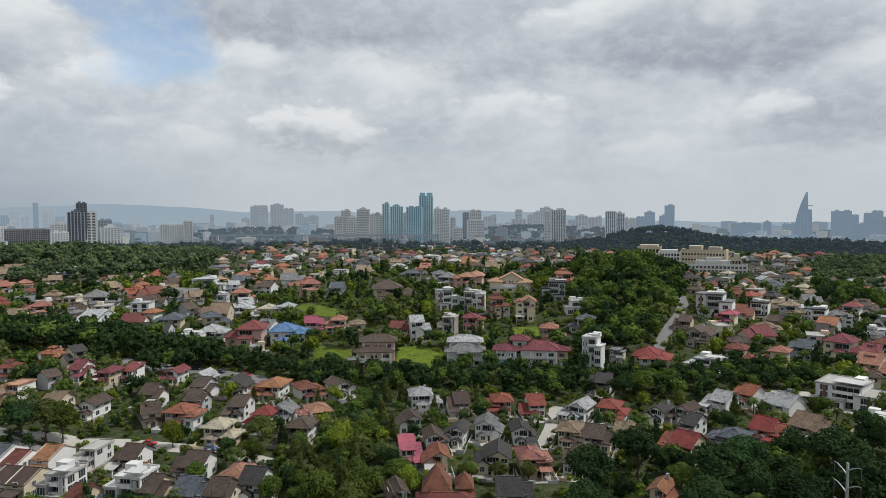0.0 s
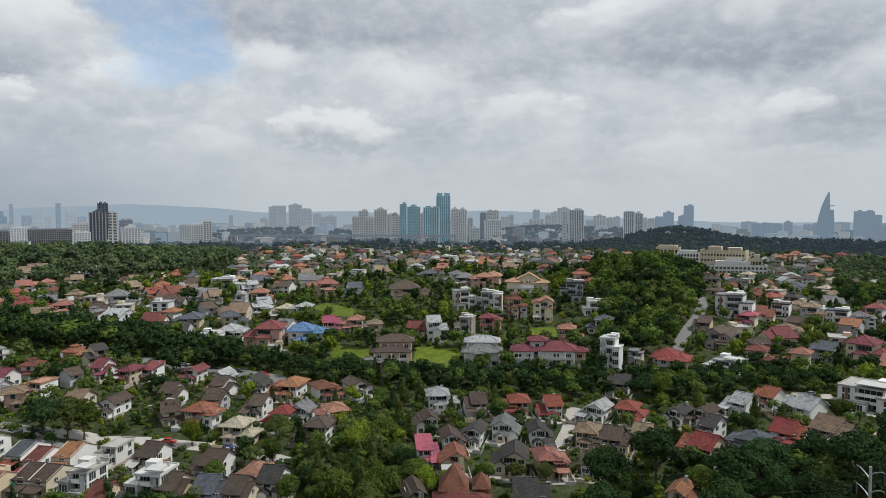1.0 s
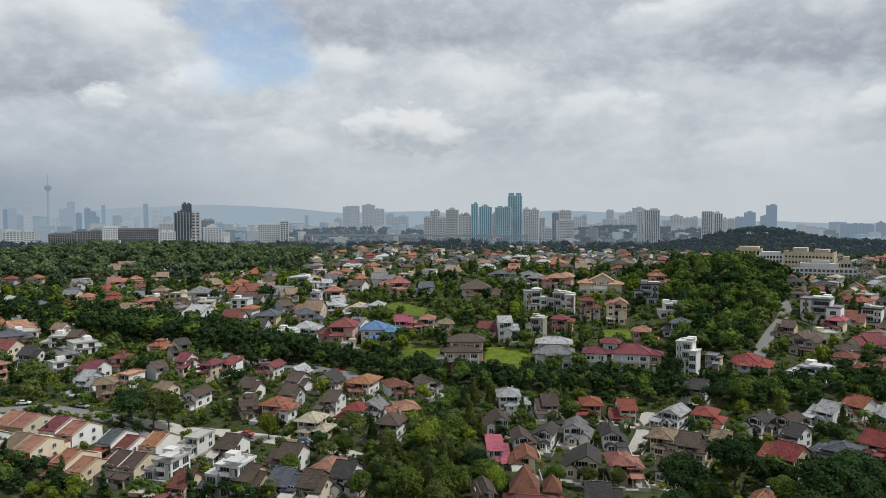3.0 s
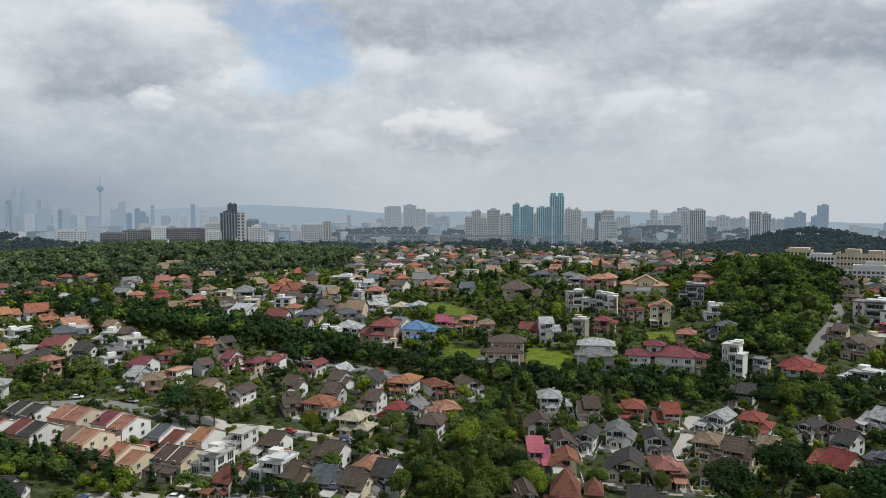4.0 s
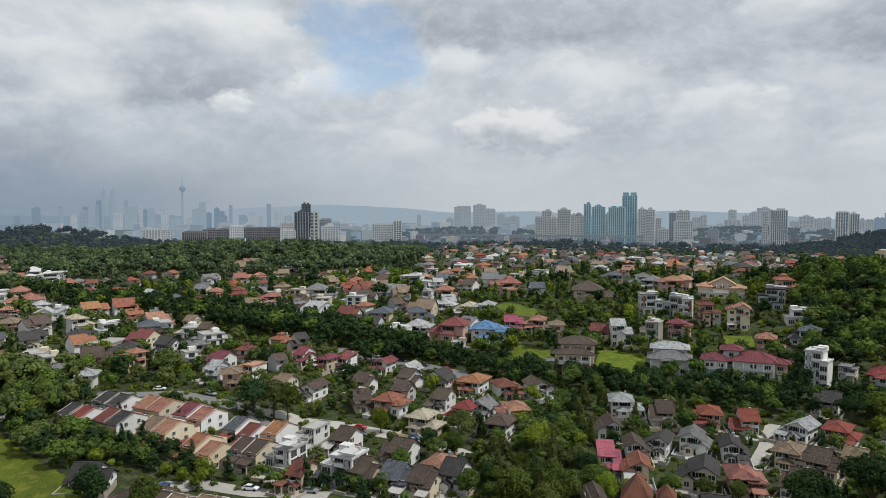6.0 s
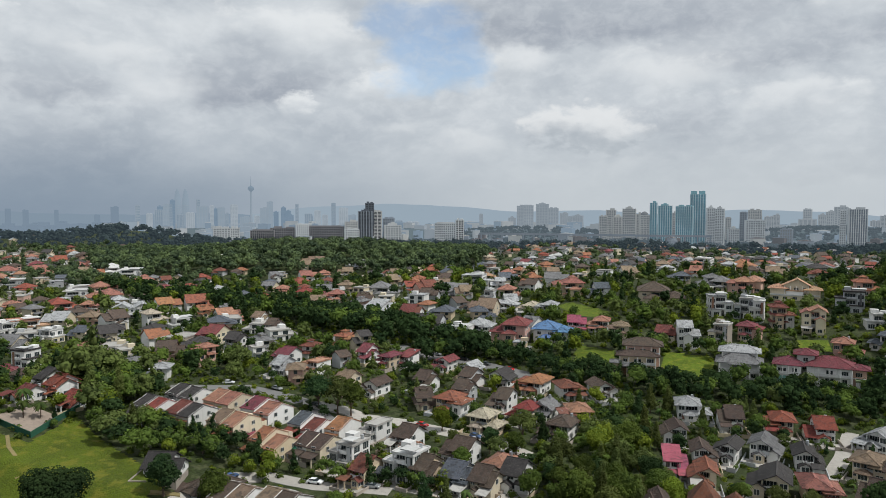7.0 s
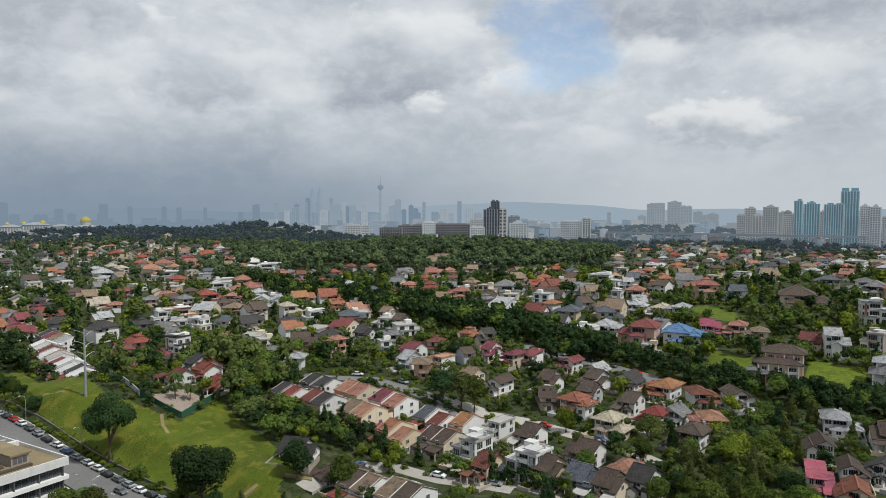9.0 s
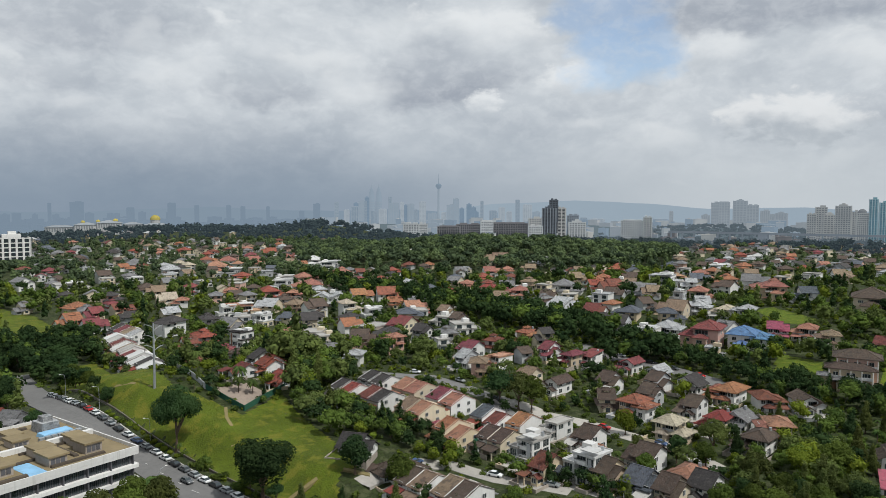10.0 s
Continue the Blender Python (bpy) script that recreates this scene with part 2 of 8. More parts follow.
ROOF = {
    "brown": roof_tile("brown_tile", (0.105, 0.075, 0.06)),
    "tan": roof_tile("tan_tile", (0.26, 0.19, 0.13)),
    "orange": roof_tile("orange_tile", (0.34, 0.145, 0.08)),
    "salmon": roof_tile("salmon_tile", (0.37, 0.175, 0.125)),
    "peach": roof_tile("peach_tile", (0.48, 0.28, 0.18)),
    "red": roof_tile("red_tile", (0.28, 0.075, 0.052)),
    "rust": roof_tile("rust_tile", (0.20, 0.07, 0.05)),
    "maroon": roof_tile("maroon_tile", (0.22, 0.06, 0.07)),
    "pink": roof_tile("pink_tile", (0.38, 0.095, 0.14)),
    "dark": roof_tile("dark_tile", (0.06, 0.055, 0.055)),
    "grey": roof_tile("grey_tile", (0.20, 0.20, 0.205)),
    "slate": roof_tile("slate_tile", (0.11, 0.125, 0.15)),
    "pale": roof_tile("pale_tile", (0.42, 0.43, 0.44)),
    "beige": roof_tile("beige_tile", (0.46, 0.40, 0.31)),
    "blue": roof_tile("blue_tile", (0.13, 0.24, 0.46)),
    "green": roof_tile("green_tile", (0.18, 0.24, 0.12)),
    "white": surface("white_membrane", (0.50, 0.50, 0.49), 0.6, 0.2, 1.0, 0.2, 0, 0.01, streak=0.15),
    "slab": surface("concrete_roof", (0.34, 0.33, 0.31), 0.9, 0.25, 1.0, 0.3, 0, 0.02, streak=0.2),
}
WALL = {
    "white": surface("white_plaster", (0.64, 0.635, 0.62), 0.8, 0.1, 1.5, 0.15, 0.01, 0.006, streak=0.22),
    "cream": surface("cream_plaster", (0.56, 0.49, 0.37), 0.8, 0.1, 1.5, 0.15, 0.02, 0.006, streak=0.22),
    "sand": surface("sand_plaster", (0.50, 0.41, 0.29), 0.8, 0.12, 1.5, 0.15, 0.02, 0.006, streak=0.22),
    "pink": surface("pink_plaster", (0.55, 0.36, 0.30), 0.8, 0.12, 1.5, 0.15, 0.02, 0.006, streak=0.2),
    "grey": surface("grey_plaster", (0.40, 0.41, 0.42), 0.8, 0.12, 1.5, 0.15, 0, 0.006, streak=0.2),
    "dark": surface("dark_cladding", (0.10, 0.10, 0.11), 0.6, 0.2, 1.5, 0.15, 0, 0.006),
    "brick": surface("brown_brick", (0.24, 0.13, 0.09), 0.9, 0.25, 3.0, 0.2, 0.02, 0.02, courses=0.06),
    "teal": surface("teal_plaster", (0.22, 0.42, 0.40), 0.8, 0.12, 1.5, 0.15, 0, 0.006),
    "raw": surface("raw_concrete", (0.33, 0.29, 0.25), 0.9, 0.2, 1.5, 0.2, 0, 0.01, streak=0.3),
}
GLASS = surface("window_glass", (0.035, 0.045, 0.05), 0.12, 0.2, 0.4, 0.1, gloss=0.6)
FRAME = surface("window_frame", (0.60, 0.60, 0.58), 0.5, 0.1, 2.0, 0.5)
CONCRETE = surface("concrete", (0.42, 0.41, 0.39), 0.9, 0.2, 1.2, 0.12, 0, 0.01, streak=0.2)
PAVING = surface("pale_paving", (0.36, 0.34, 0.31), 0.9, 0.2, 1.0, 0.1, 0, 0.01)
ASPHALT = surface("worn_asphalt", (0.17, 0.168, 0.165), 0.9, 0.22, 0.8, 0.06, 0, 0.01)
YARD = surface("pink_paving", (0.27, 0.22, 0.18), 0.9, 0.2, 0.8, 0.3, 0, 0.01)
STAINED = surface("stained_concrete", (0.13, 0.12, 0.10), 0.9, 0.3, 1.2, 0.2, 0, 0.02, streak=0.3)
PAINT = surface("road_paint", (0.62, 0.62, 0.60), 0.7, 0.15, 2.0, 0.4)
STEEL = surface("galvanised_steel", (0.42, 0.44, 0.46), 0.45, 0.15, 1.0, 0.2, metal=0.6)
BARK = surface("bark", (0.13, 0.095, 0.07), 0.95, 0.35, 3.0, 0.6, 0, 0.05)
SOIL = surface("bare_soil", (0.20, 0.165, 0.075), 0.95, 0.3, 1.0, 0.1, 0, 0.03)
GRASS = surface("rough_grass", (0.074, 0.102, 0.005), 0.95, 0.6, 2.2, 0.10, 0, 0.5, second=(0.125, 0.128, 0.012))
LAWN = surface("bright_lawn", (0.080, 0.120, 0.006), 0.95, 0.6, 0.9, 0.2, 0, 0.5, second=(0.13, 0.15, 0.012))
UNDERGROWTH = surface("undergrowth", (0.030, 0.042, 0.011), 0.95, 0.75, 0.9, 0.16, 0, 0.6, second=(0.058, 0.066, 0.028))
WATER = surface("pool_water", (0.10, 0.42, 0.62), 0.08, 0.15, 0.6, 0.2, gloss=0.6)
TARP = surface("blue_membrane", (0.22, 0.42, 0.62), 0.7, 0.2, 0.6, 0.2)
NETTING = surface("green_netting", (0.022, 0.085, 0.052), 0.85, 0.25, 1.0, 0.2)
TUFT = foliage("grass_blades", (0.070, 0.092, 0.005), (0.130, 0.136, 0.009))
LEAF = {
    "deep": foliage("deep_leaves", (0.014, 0.030, 0.014), (0.046, 0.078, 0.030)),
    "mid": foliage("mid_leaves", (0.029, 0.048, 0.014), (0.098, 0.134, 0.030)),
    "fresh": foliage("fresh_leaves", (0.062, 0.098, 0.013), (0.175, 0.218, 0.030)),
    "olive": foliage("olive_leaves", (0.038, 0.052, 0.018), (0.108, 0.130, 0.040)),
    "palm": foliage("palm_leaves", (0.030, 0.055, 0.018), (0.095, 0.135, 0.040)),
    # for woods past 680 m: greens made paler and bluer as haze
    "wood": foliage("hazed_wood_leaves", (0.052, 0.078, 0.040), (0.130, 0.166, 0.076), grain=0.12),
    "thicket": foliage("hazed_thicket_leaves", (0.036, 0.057, 0.037), (0.090, 0.120, 0.063), grain=0.12),
}
# ---- building kit ----
def mesh_of(bm, name, mats):
    me = bpy.data.meshes.new(name)
    bm.to_mesh(me)
    bm.free()
    for m in (mats if isinstance(mats, (list, tuple)) else [mats]):
        me.materials.append(m)
    return me


class Heap:
    """Gathers far houses beyond counting into one mesh."""

    def __init__(self):
        self.verts, self.faces, self.slots, self.mats, self.at = [], [], [], [], Matrix()

    def take(self, me, mats, m=None):
        m = self.at @ m if m else self.at
        base = len(self.verts)
        for q in mats:
            if q not in self.mats:
                self.mats.append(q)
        index = [self.mats.index(q) for q in mats]
        self.verts += [tuple(m @ v.co) for v in me.verts] if isinstance(me, bmesh.types.BMesh) else [tuple(m @ v.co) for v in me.vertices]
        if isinstance(me, bmesh.types.BMesh):
            me.verts.index_update()
            for f in me.faces:
                self.faces.append([base + v.index for v in f.verts])
                self.slots.append(index[f.material_index])
            me.free()
        else:
            for f in me.polygons:
                self.faces.append([base + v for v in f.vertices])
                self.slots.append(index[f.material_index])

    def build(self, name, label, category):
        me = bpy.data.meshes.new(name)
        me.from_pydata(self.verts, [], self.faces)
        for q in self.mats:
            me.materials.append(q)
        me.polygons.foreach_set("material_index", self.slots)
        return tagged(new(name, me), label, category, kind="stuff")


def part(name, bm, material, parent=None, label=""):
    """Links a bmesh (or a shared mesh) as one mesh object under a thing or a part."""
    if isinstance(parent, Heap):
        return parent.take(bm, [material])
    me = bm if isinstance(bm, bpy.types.Mesh) else mesh_of(bm, name, material)
    ob = new(name, me)
    ob.parent = parent
    return tagged(ob, label)


def thing(name, x, y, z, yaw, label, category, group=""):
    ob = new(name)
    ob.empty_display_size = 0.5
    ob.matrix_basis = pose(x, y, z, 0, 0, yaw)
    return tagged(ob, label, category, group)


def box(bm, x0, x1, y0, y1, z0, z1, slot=0, taper=0.0):
    v = [bm.verts.new(p) for p in ((x0, y0, z0), (x1, y0, z0), (x1, y1, z0), (x0, y1, z0),
                                   (x0 + taper, y0 + taper, z1), (x1 - taper, y0 + taper, z1), (x1 - taper, y1 - taper, z1), (x0 + taper, y1 - taper, z1))]
    for q in ((3, 2, 1, 0), (4, 5, 6, 7), (0, 1, 5, 4), (1, 2, 6, 5), (2, 3, 7, 6), (3, 0, 4, 7)):
        bm.faces.new([v[i] for i in q]).material_index = slot
    return v


def solid(bm, low, high, slot=0):
    """A closed skin between two rings of the same length (bottom and top)."""
    a, b = [bm.verts.new(p) for p in low], [bm.verts.new(p) for p in high]
    k = len(a)
    bm.faces.new(a[::-1]).material_index = slot
    bm.faces.new(b).material_index = slot
    for i in range(k):
        bm.faces.new((a[i], a[(i + 1) % k], b[(i + 1) % k], b[i])).material_index = slot


def tube(bm, points, radii, sides=8, slot=0):
    rings = []
    for i, p in enumerate(points):
        p = Vector(p)
        q = Vector(points[min(i + 1, len(points) - 1)]) - Vector(points[max(i - 1, 0)])
        turn = q.to_track_quat("Z", "Y")
        rings.append([bm.verts.new(p + turn @ Vector((radii[i] * math.cos(k * math.tau / sides), radii[i] * math.sin(k * math.tau / sides), 0))) for k in range(sides)])
    for a, b in zip(rings, rings[1:]):
        for k in range(sides):
            bm.faces.new((a[k], a[(k + 1) % sides], b[(k + 1) % sides], b[k])).material_index = slot
    bm.faces.new(rings[0][::-1]).material_index = slot
    bm.faces.new(rings[-1]).material_index = slot


def hip(cx, cy, z, w, d, rise, over=0.7, thick=0.22):
    """A hipped roof over a w by d block, eaves with thickness; the ridge runs along the longer side."""
    bm = bmesh.new()
    x, y = w / 2 + over, d / 2 + over
    rx, ry = (max(0.15, x - y), 0.12) if x >= y else (0.12, max(0.15, y - x))
    ring = lambda a, b, h: [(cx - a, cy - b, h), (cx + a, cy - b, h), (cx + a, cy + b, h), (cx - a, cy + b, h)]
    solid(bm, ring(x, y, z - thick), ring(x, y, z))
    solid(bm, ring(x - 0.02, y - 0.02, z + 0.002), ring(rx, ry, z + rise))
    box(bm, cx - rx - 0.15, cx + rx + 0.15, cy - ry - 0.12, cy + ry + 0.12, z + rise - 0.12, z + rise + 0.1)
    for sx in (-1, 1):
        for sy in (-1, 1):
            tube(bm, [(cx + sx * x, cy + sy * y, z + 0.05), (cx + sx * rx, cy + sy * ry, z + rise + 0.03)], [0.13, 0.13], 5)
    return bm


def gable(cx, cy, z, w, d, rise, over=0.6, thick=0.2, along="x", skew=0.0, split=0.0):
    """Two sloping slabs that meet at a ridge; skew moves the ridge to one side."""
    bm = bmesh.new()
    span, run = (d, w) if along == "x" else (w, d)
    half, far = span / 2 + over, run / 2 + over * 0.6
    k = skew * span
    drop = over * rise / (span / 2)
    pts = [(-half, z - drop), (k, z + rise), (half, z - drop)]
    for side, ((u0, h0), (u1, h1)) in enumerate((pts[:2], pts[1:])):
        if side and split:
            u0, h0, h1 = u0 + 0.05, h0 - split, h1 - split * 0.4
        quad = [(u0, -far, h0), (u1, -far, h1), (u1, far, h1), (u0, far, h0)]
        if along == "x":
            quad = [(v, u, h) for u, v, h in quad][::-1]
        low = [(cx + a, cy + b, h) for a, b, h in quad]
        solid(bm, low, [(a, b, h + thick) for a, b, h in low])
    if along == "x":
        box(bm, cx - far, cx + far, cy + k - 0.16, cy + k + 0.16, z + rise + thick * 0.6, z + rise + thick + 0.1)
    else:
        box(bm, cx + k - 0.16, cx + k + 0.16, cy - far, cy + far, z + rise + thick * 0.6, z + rise + thick + 0.1)
    return bm


def gable_walls(bm, cx, cy, z, w, d, rise, along="x", skew=0.0, t=0.25):
    """The triangles of wall under a gable roof."""
    span, run = (d, w) if along == "x" else (w, d)
    k = skew * span
    tri = lambda v: [(cx + v, cy + u, h) if along == "x" else (cx + u, cy + v, h) for u, h in ((-span / 2, z), (span / 2, z), (k, z + rise - 0.02))]
    solid(bm, tri(-run / 2), tri(run / 2))
    bmesh.ops.recalc_face_normals(bm, faces=bm.faces[:])


def flat(cx, cy, z, w, d, over=0.35, thick=0.3, lip=0.35):
    """A flat roof: slab, parapet lip on all sides and a few plant boxes."""
    bm = bmesh.new()
    x, y = w / 2 + over, d / 2 + over
    box(bm, cx - x, cx + x, cy - y, cy + y, z, z + thick)
    for a in ((-x, x, -y, -y + 0.22), (-x, x, y - 0.22, y), (-x, -x + 0.22, -y + 0.22, y - 0.22), (x - 0.22, x, -y + 0.22, y - 0.22)):
        box(bm, cx + a[0], cx + a[1], cy + a[2], cy + a[3], z + thick, z + thick + lip)
    return bm


def mono(cx, cy, z, w, d, rise, over=0.5, thick=0.22, lean=1):
    bm = bmesh.new()
    x, y = w / 2 + over, d / 2 + over
    low = [(cx - x, cy - y, z + (rise if lean < 0 else 0)), (cx + x, cy - y, z + (rise if lean < 0 else 0)), (cx + x, cy + y, z + (rise if lean > 0 else 0)), (cx - x, cy + y, z + (rise if lean > 0 else 0))]
    solid(bm, low, [(a, b, c + thick) for a, b, c in low])
    return bm


WINDOWS = {}


def window_mesh(w, h, mullions=1):
    """A shared window: proud frame, recessed dark pane, sill and a mullion or two."""
    key = (round(w, 1), round(h, 1), mullions)
    if key not in WINDOWS:
        w, h = key[0], key[1]
        bm = bmesh.new()
        n = mullions + 1
        low = [bm.verts.new((-w / 2 + w * k / n, -0.1, 0)) for k in range(n + 1)]
        high = [bm.verts.new((-w / 2 + w * k / n, -0.1, h)) for k in range(n + 1)]
        front = [bm.faces.new((low[k], low[k + 1], high[k + 1], high[k])) for k in range(n)]
        rim = [e for e in bm.edges if e.is_boundary]
        for v in [q for q in bmesh.ops.extrude_edge_only(bm, edges=rim)["geom"] if isinstance(q, bmesh.types.BMVert)]:
            v.co.y = 0.04
        bmesh.ops.inset_individual(bm, faces=front, thickness=0.07, depth=-0.06)
        for f in front:
            f.material_index = 1
        bmesh.ops.recalc_face_normals(bm, faces=bm.faces[:])
        WINDOWS[key] = mesh_of(bm, "window", [FRAME, GLASS])
    return WINDOWS[key]


def dark_window(w, h, mullions):
    """The same window with slim dark frames."""
    key = ("dark", w, h, mullions)
    if key not in WINDOWS:
        me = window_mesh(w, h, mullions).copy()
        me.materials[0] = WALL["dark"]
        WINDOWS[key] = me
    return WINDOWS[key]


def light_window(w, h):
    bm = bmesh.new()
    box(bm, -w / 2, w / 2, -0.06, 0.05, 0, h)
    return bm


def add_window(parent, x, y, z, w, h, face=0, mullions=1, name="window", frame_mat=False):
    """face: 0 front (-y), 1 right (+x), 2 back (+y), 3 left (-x)."""
    if isinstance(parent, Heap):
        return parent.take(light_window(w, h), [GLASS], pose(x, y, z, 0, 0, (0, 90, 180, -90)[face]))
    ob = new(name, window_mesh(w, h, mullions) if not frame_mat else dark_window(w, h, mullions))
    ob.parent = parent
    ob.matrix_basis = pose(x, y, z, 0, 0, (0, 90, 180, -90)[face])
    return ob


def windows_on(parent, cx, cy, w, d, z0, floors, storey, faces, rng, big=1.0, glassy=False):
    for f in faces:
        run = w if f in (0, 2) else d
        n = max(1, int(run / (3.9 if not glassy else 4.0)))
        for k in range(floors):
            for i in range(n):
                if rng.random() < 0.22 and not glassy:
                    continue
                u = -run / 2 + run * (i + 0.5) / n
                ww = (2.6 if glassy else rng.choice((1.4, 1.8, 1.8, 2.4))) * big
                hh = (2.0 if glassy else rng.choice((1.3, 1.5, 1.5)))
                ww = min(ww, run / n - 0.5)
                zz = z0 + k * storey + (0.35 if glassy else 0.8)
                px, py = {0: (cx + u, cy - d / 2), 1: (cx + w / 2, cy + u), 2: (cx - u, cy + d / 2), 3: (cx - w / 2, cy - u)}[f]
                add_window(parent, px, py, zz, round(ww * 5) / 5, hh, f, 2 if ww > 2 else 1)


def balcony(parent, cx, y, z, w, mat, deep=1.6):
    bm = bmesh.new()
    box(bm, cx - w / 2, cx + w / 2, y - deep, y, z - 0.18, z)
    box(bm, cx - w / 2, cx + w / 2, y - deep, y - deep + 0.14, z, z + 0.95)
    for s in (-1, 1):
        box(bm, cx + s * (w / 2 - 0.07) - 0.07, cx + s * (w / 2 - 0.07) + 0.07, y - deep + 0.14, y, z, z + 0.95)
    return part("balcony", bm, mat, parent)


def porch(parent, cx, y, z, w, deep, mat, roof, style="lean"):
    """A car porch: posts and a small roof in front of the house."""
    for s in (-1, 1):
        bm = bmesh.new()
        box(bm, cx + s * (w / 2 - 0.2) - 0.16, cx + s * (w / 2 - 0.2) + 0.16, y - deep, y - deep + 0.32, -1.0, z)
        part("porch_post", bm, mat, parent)
    if style == "hip":
        part("porch_roof", hip(cx, y - deep / 2, z, w, deep, 1.3, 0.4, 0.18), roof, parent)
    else:
        part("porch_roof", mono(cx, y - deep / 2, z, w, deep, 0.7, 0.35, 0.16, 1), roof, parent)


STOREY = 2.6
FOOT = []      # what stands where: x, y, radius, kept clear of trees
NAMES = {"gable": "pitched", "hip": "hipped", "flat": "flat", "mono": "lean-to"}
ROOF_WORDS = {"brown": "brown tiled", "tan": "tan tiled", "orange": "orange tiled", "salmon": "salmon tiled", "peach": "peach tiled", "red": "red tiled", "rust": "rust-red tiled",
              "maroon": "maroon tiled", "pink": "bright pink", "dark": "dark tiled", "grey": "grey tiled", "slate": "slate-grey", "pale": "pale grey", "beige": "beige tiled",
              "blue": "blue tiled", "green": "green", "white": "white", "slab": "concrete"}
WALL_WORDS = {"white": "white", "cream": "cream", "sand": "sand-coloured", "pink": "pink", "grey": "grey", "dark": "dark clad", "brick": "brown brick", "teal": "teal", "raw": "raw concrete"}


def rest_height(x, y, r):
    return min(ground(x + a * r, y + b * r) for a in (-0.7, 0, 0.7) for b in (-0.7, 0, 0.7))


def roof_over(h, roof, tone, cx, cy, z, w, d, along="x", split=0.0, name="roof", wall=None, over=0.7):
    """Puts a roof of one kind on a block, with the gable or clerestory walls that belong under it."""
    rm = ROOF[tone]
    if roof == "gable":
        rise = (d if along == "x" else w) * 0.27
        bm = bmesh.new()
        gable_walls(bm, cx, cy, z, w, d, rise, along, 0.05)
        part("gable_wall", bm, wall, h)
        part(name, gable(cx, cy, z + 0.03, w, d, rise, over, 0.2, along, 0.05, split), rm, h)
        return rise
    if roof == "hip":
        rise = min(w, d) * 0.29
        part(name, hip(cx, cy, z + 0.23, w, d, rise, over + 0.15), rm, h)
        return rise
    if roof == "mono":
        rise = d * 0.2
        part(name, mono(cx, cy, z + 0.02, w, d, rise, 0.5, 0.22, 1), rm, h)
        bm = bmesh.new()
        box(bm, cx - w / 2, cx + w / 2, cy + d / 2 - 0.25, cy + d / 2, z, z + rise - 0.1)
        part("upper_wall", bm, wall, h)
        return rise
    part(name, flat(cx, cy, z, w, d, 0.3), rm, h)
    return 0.6


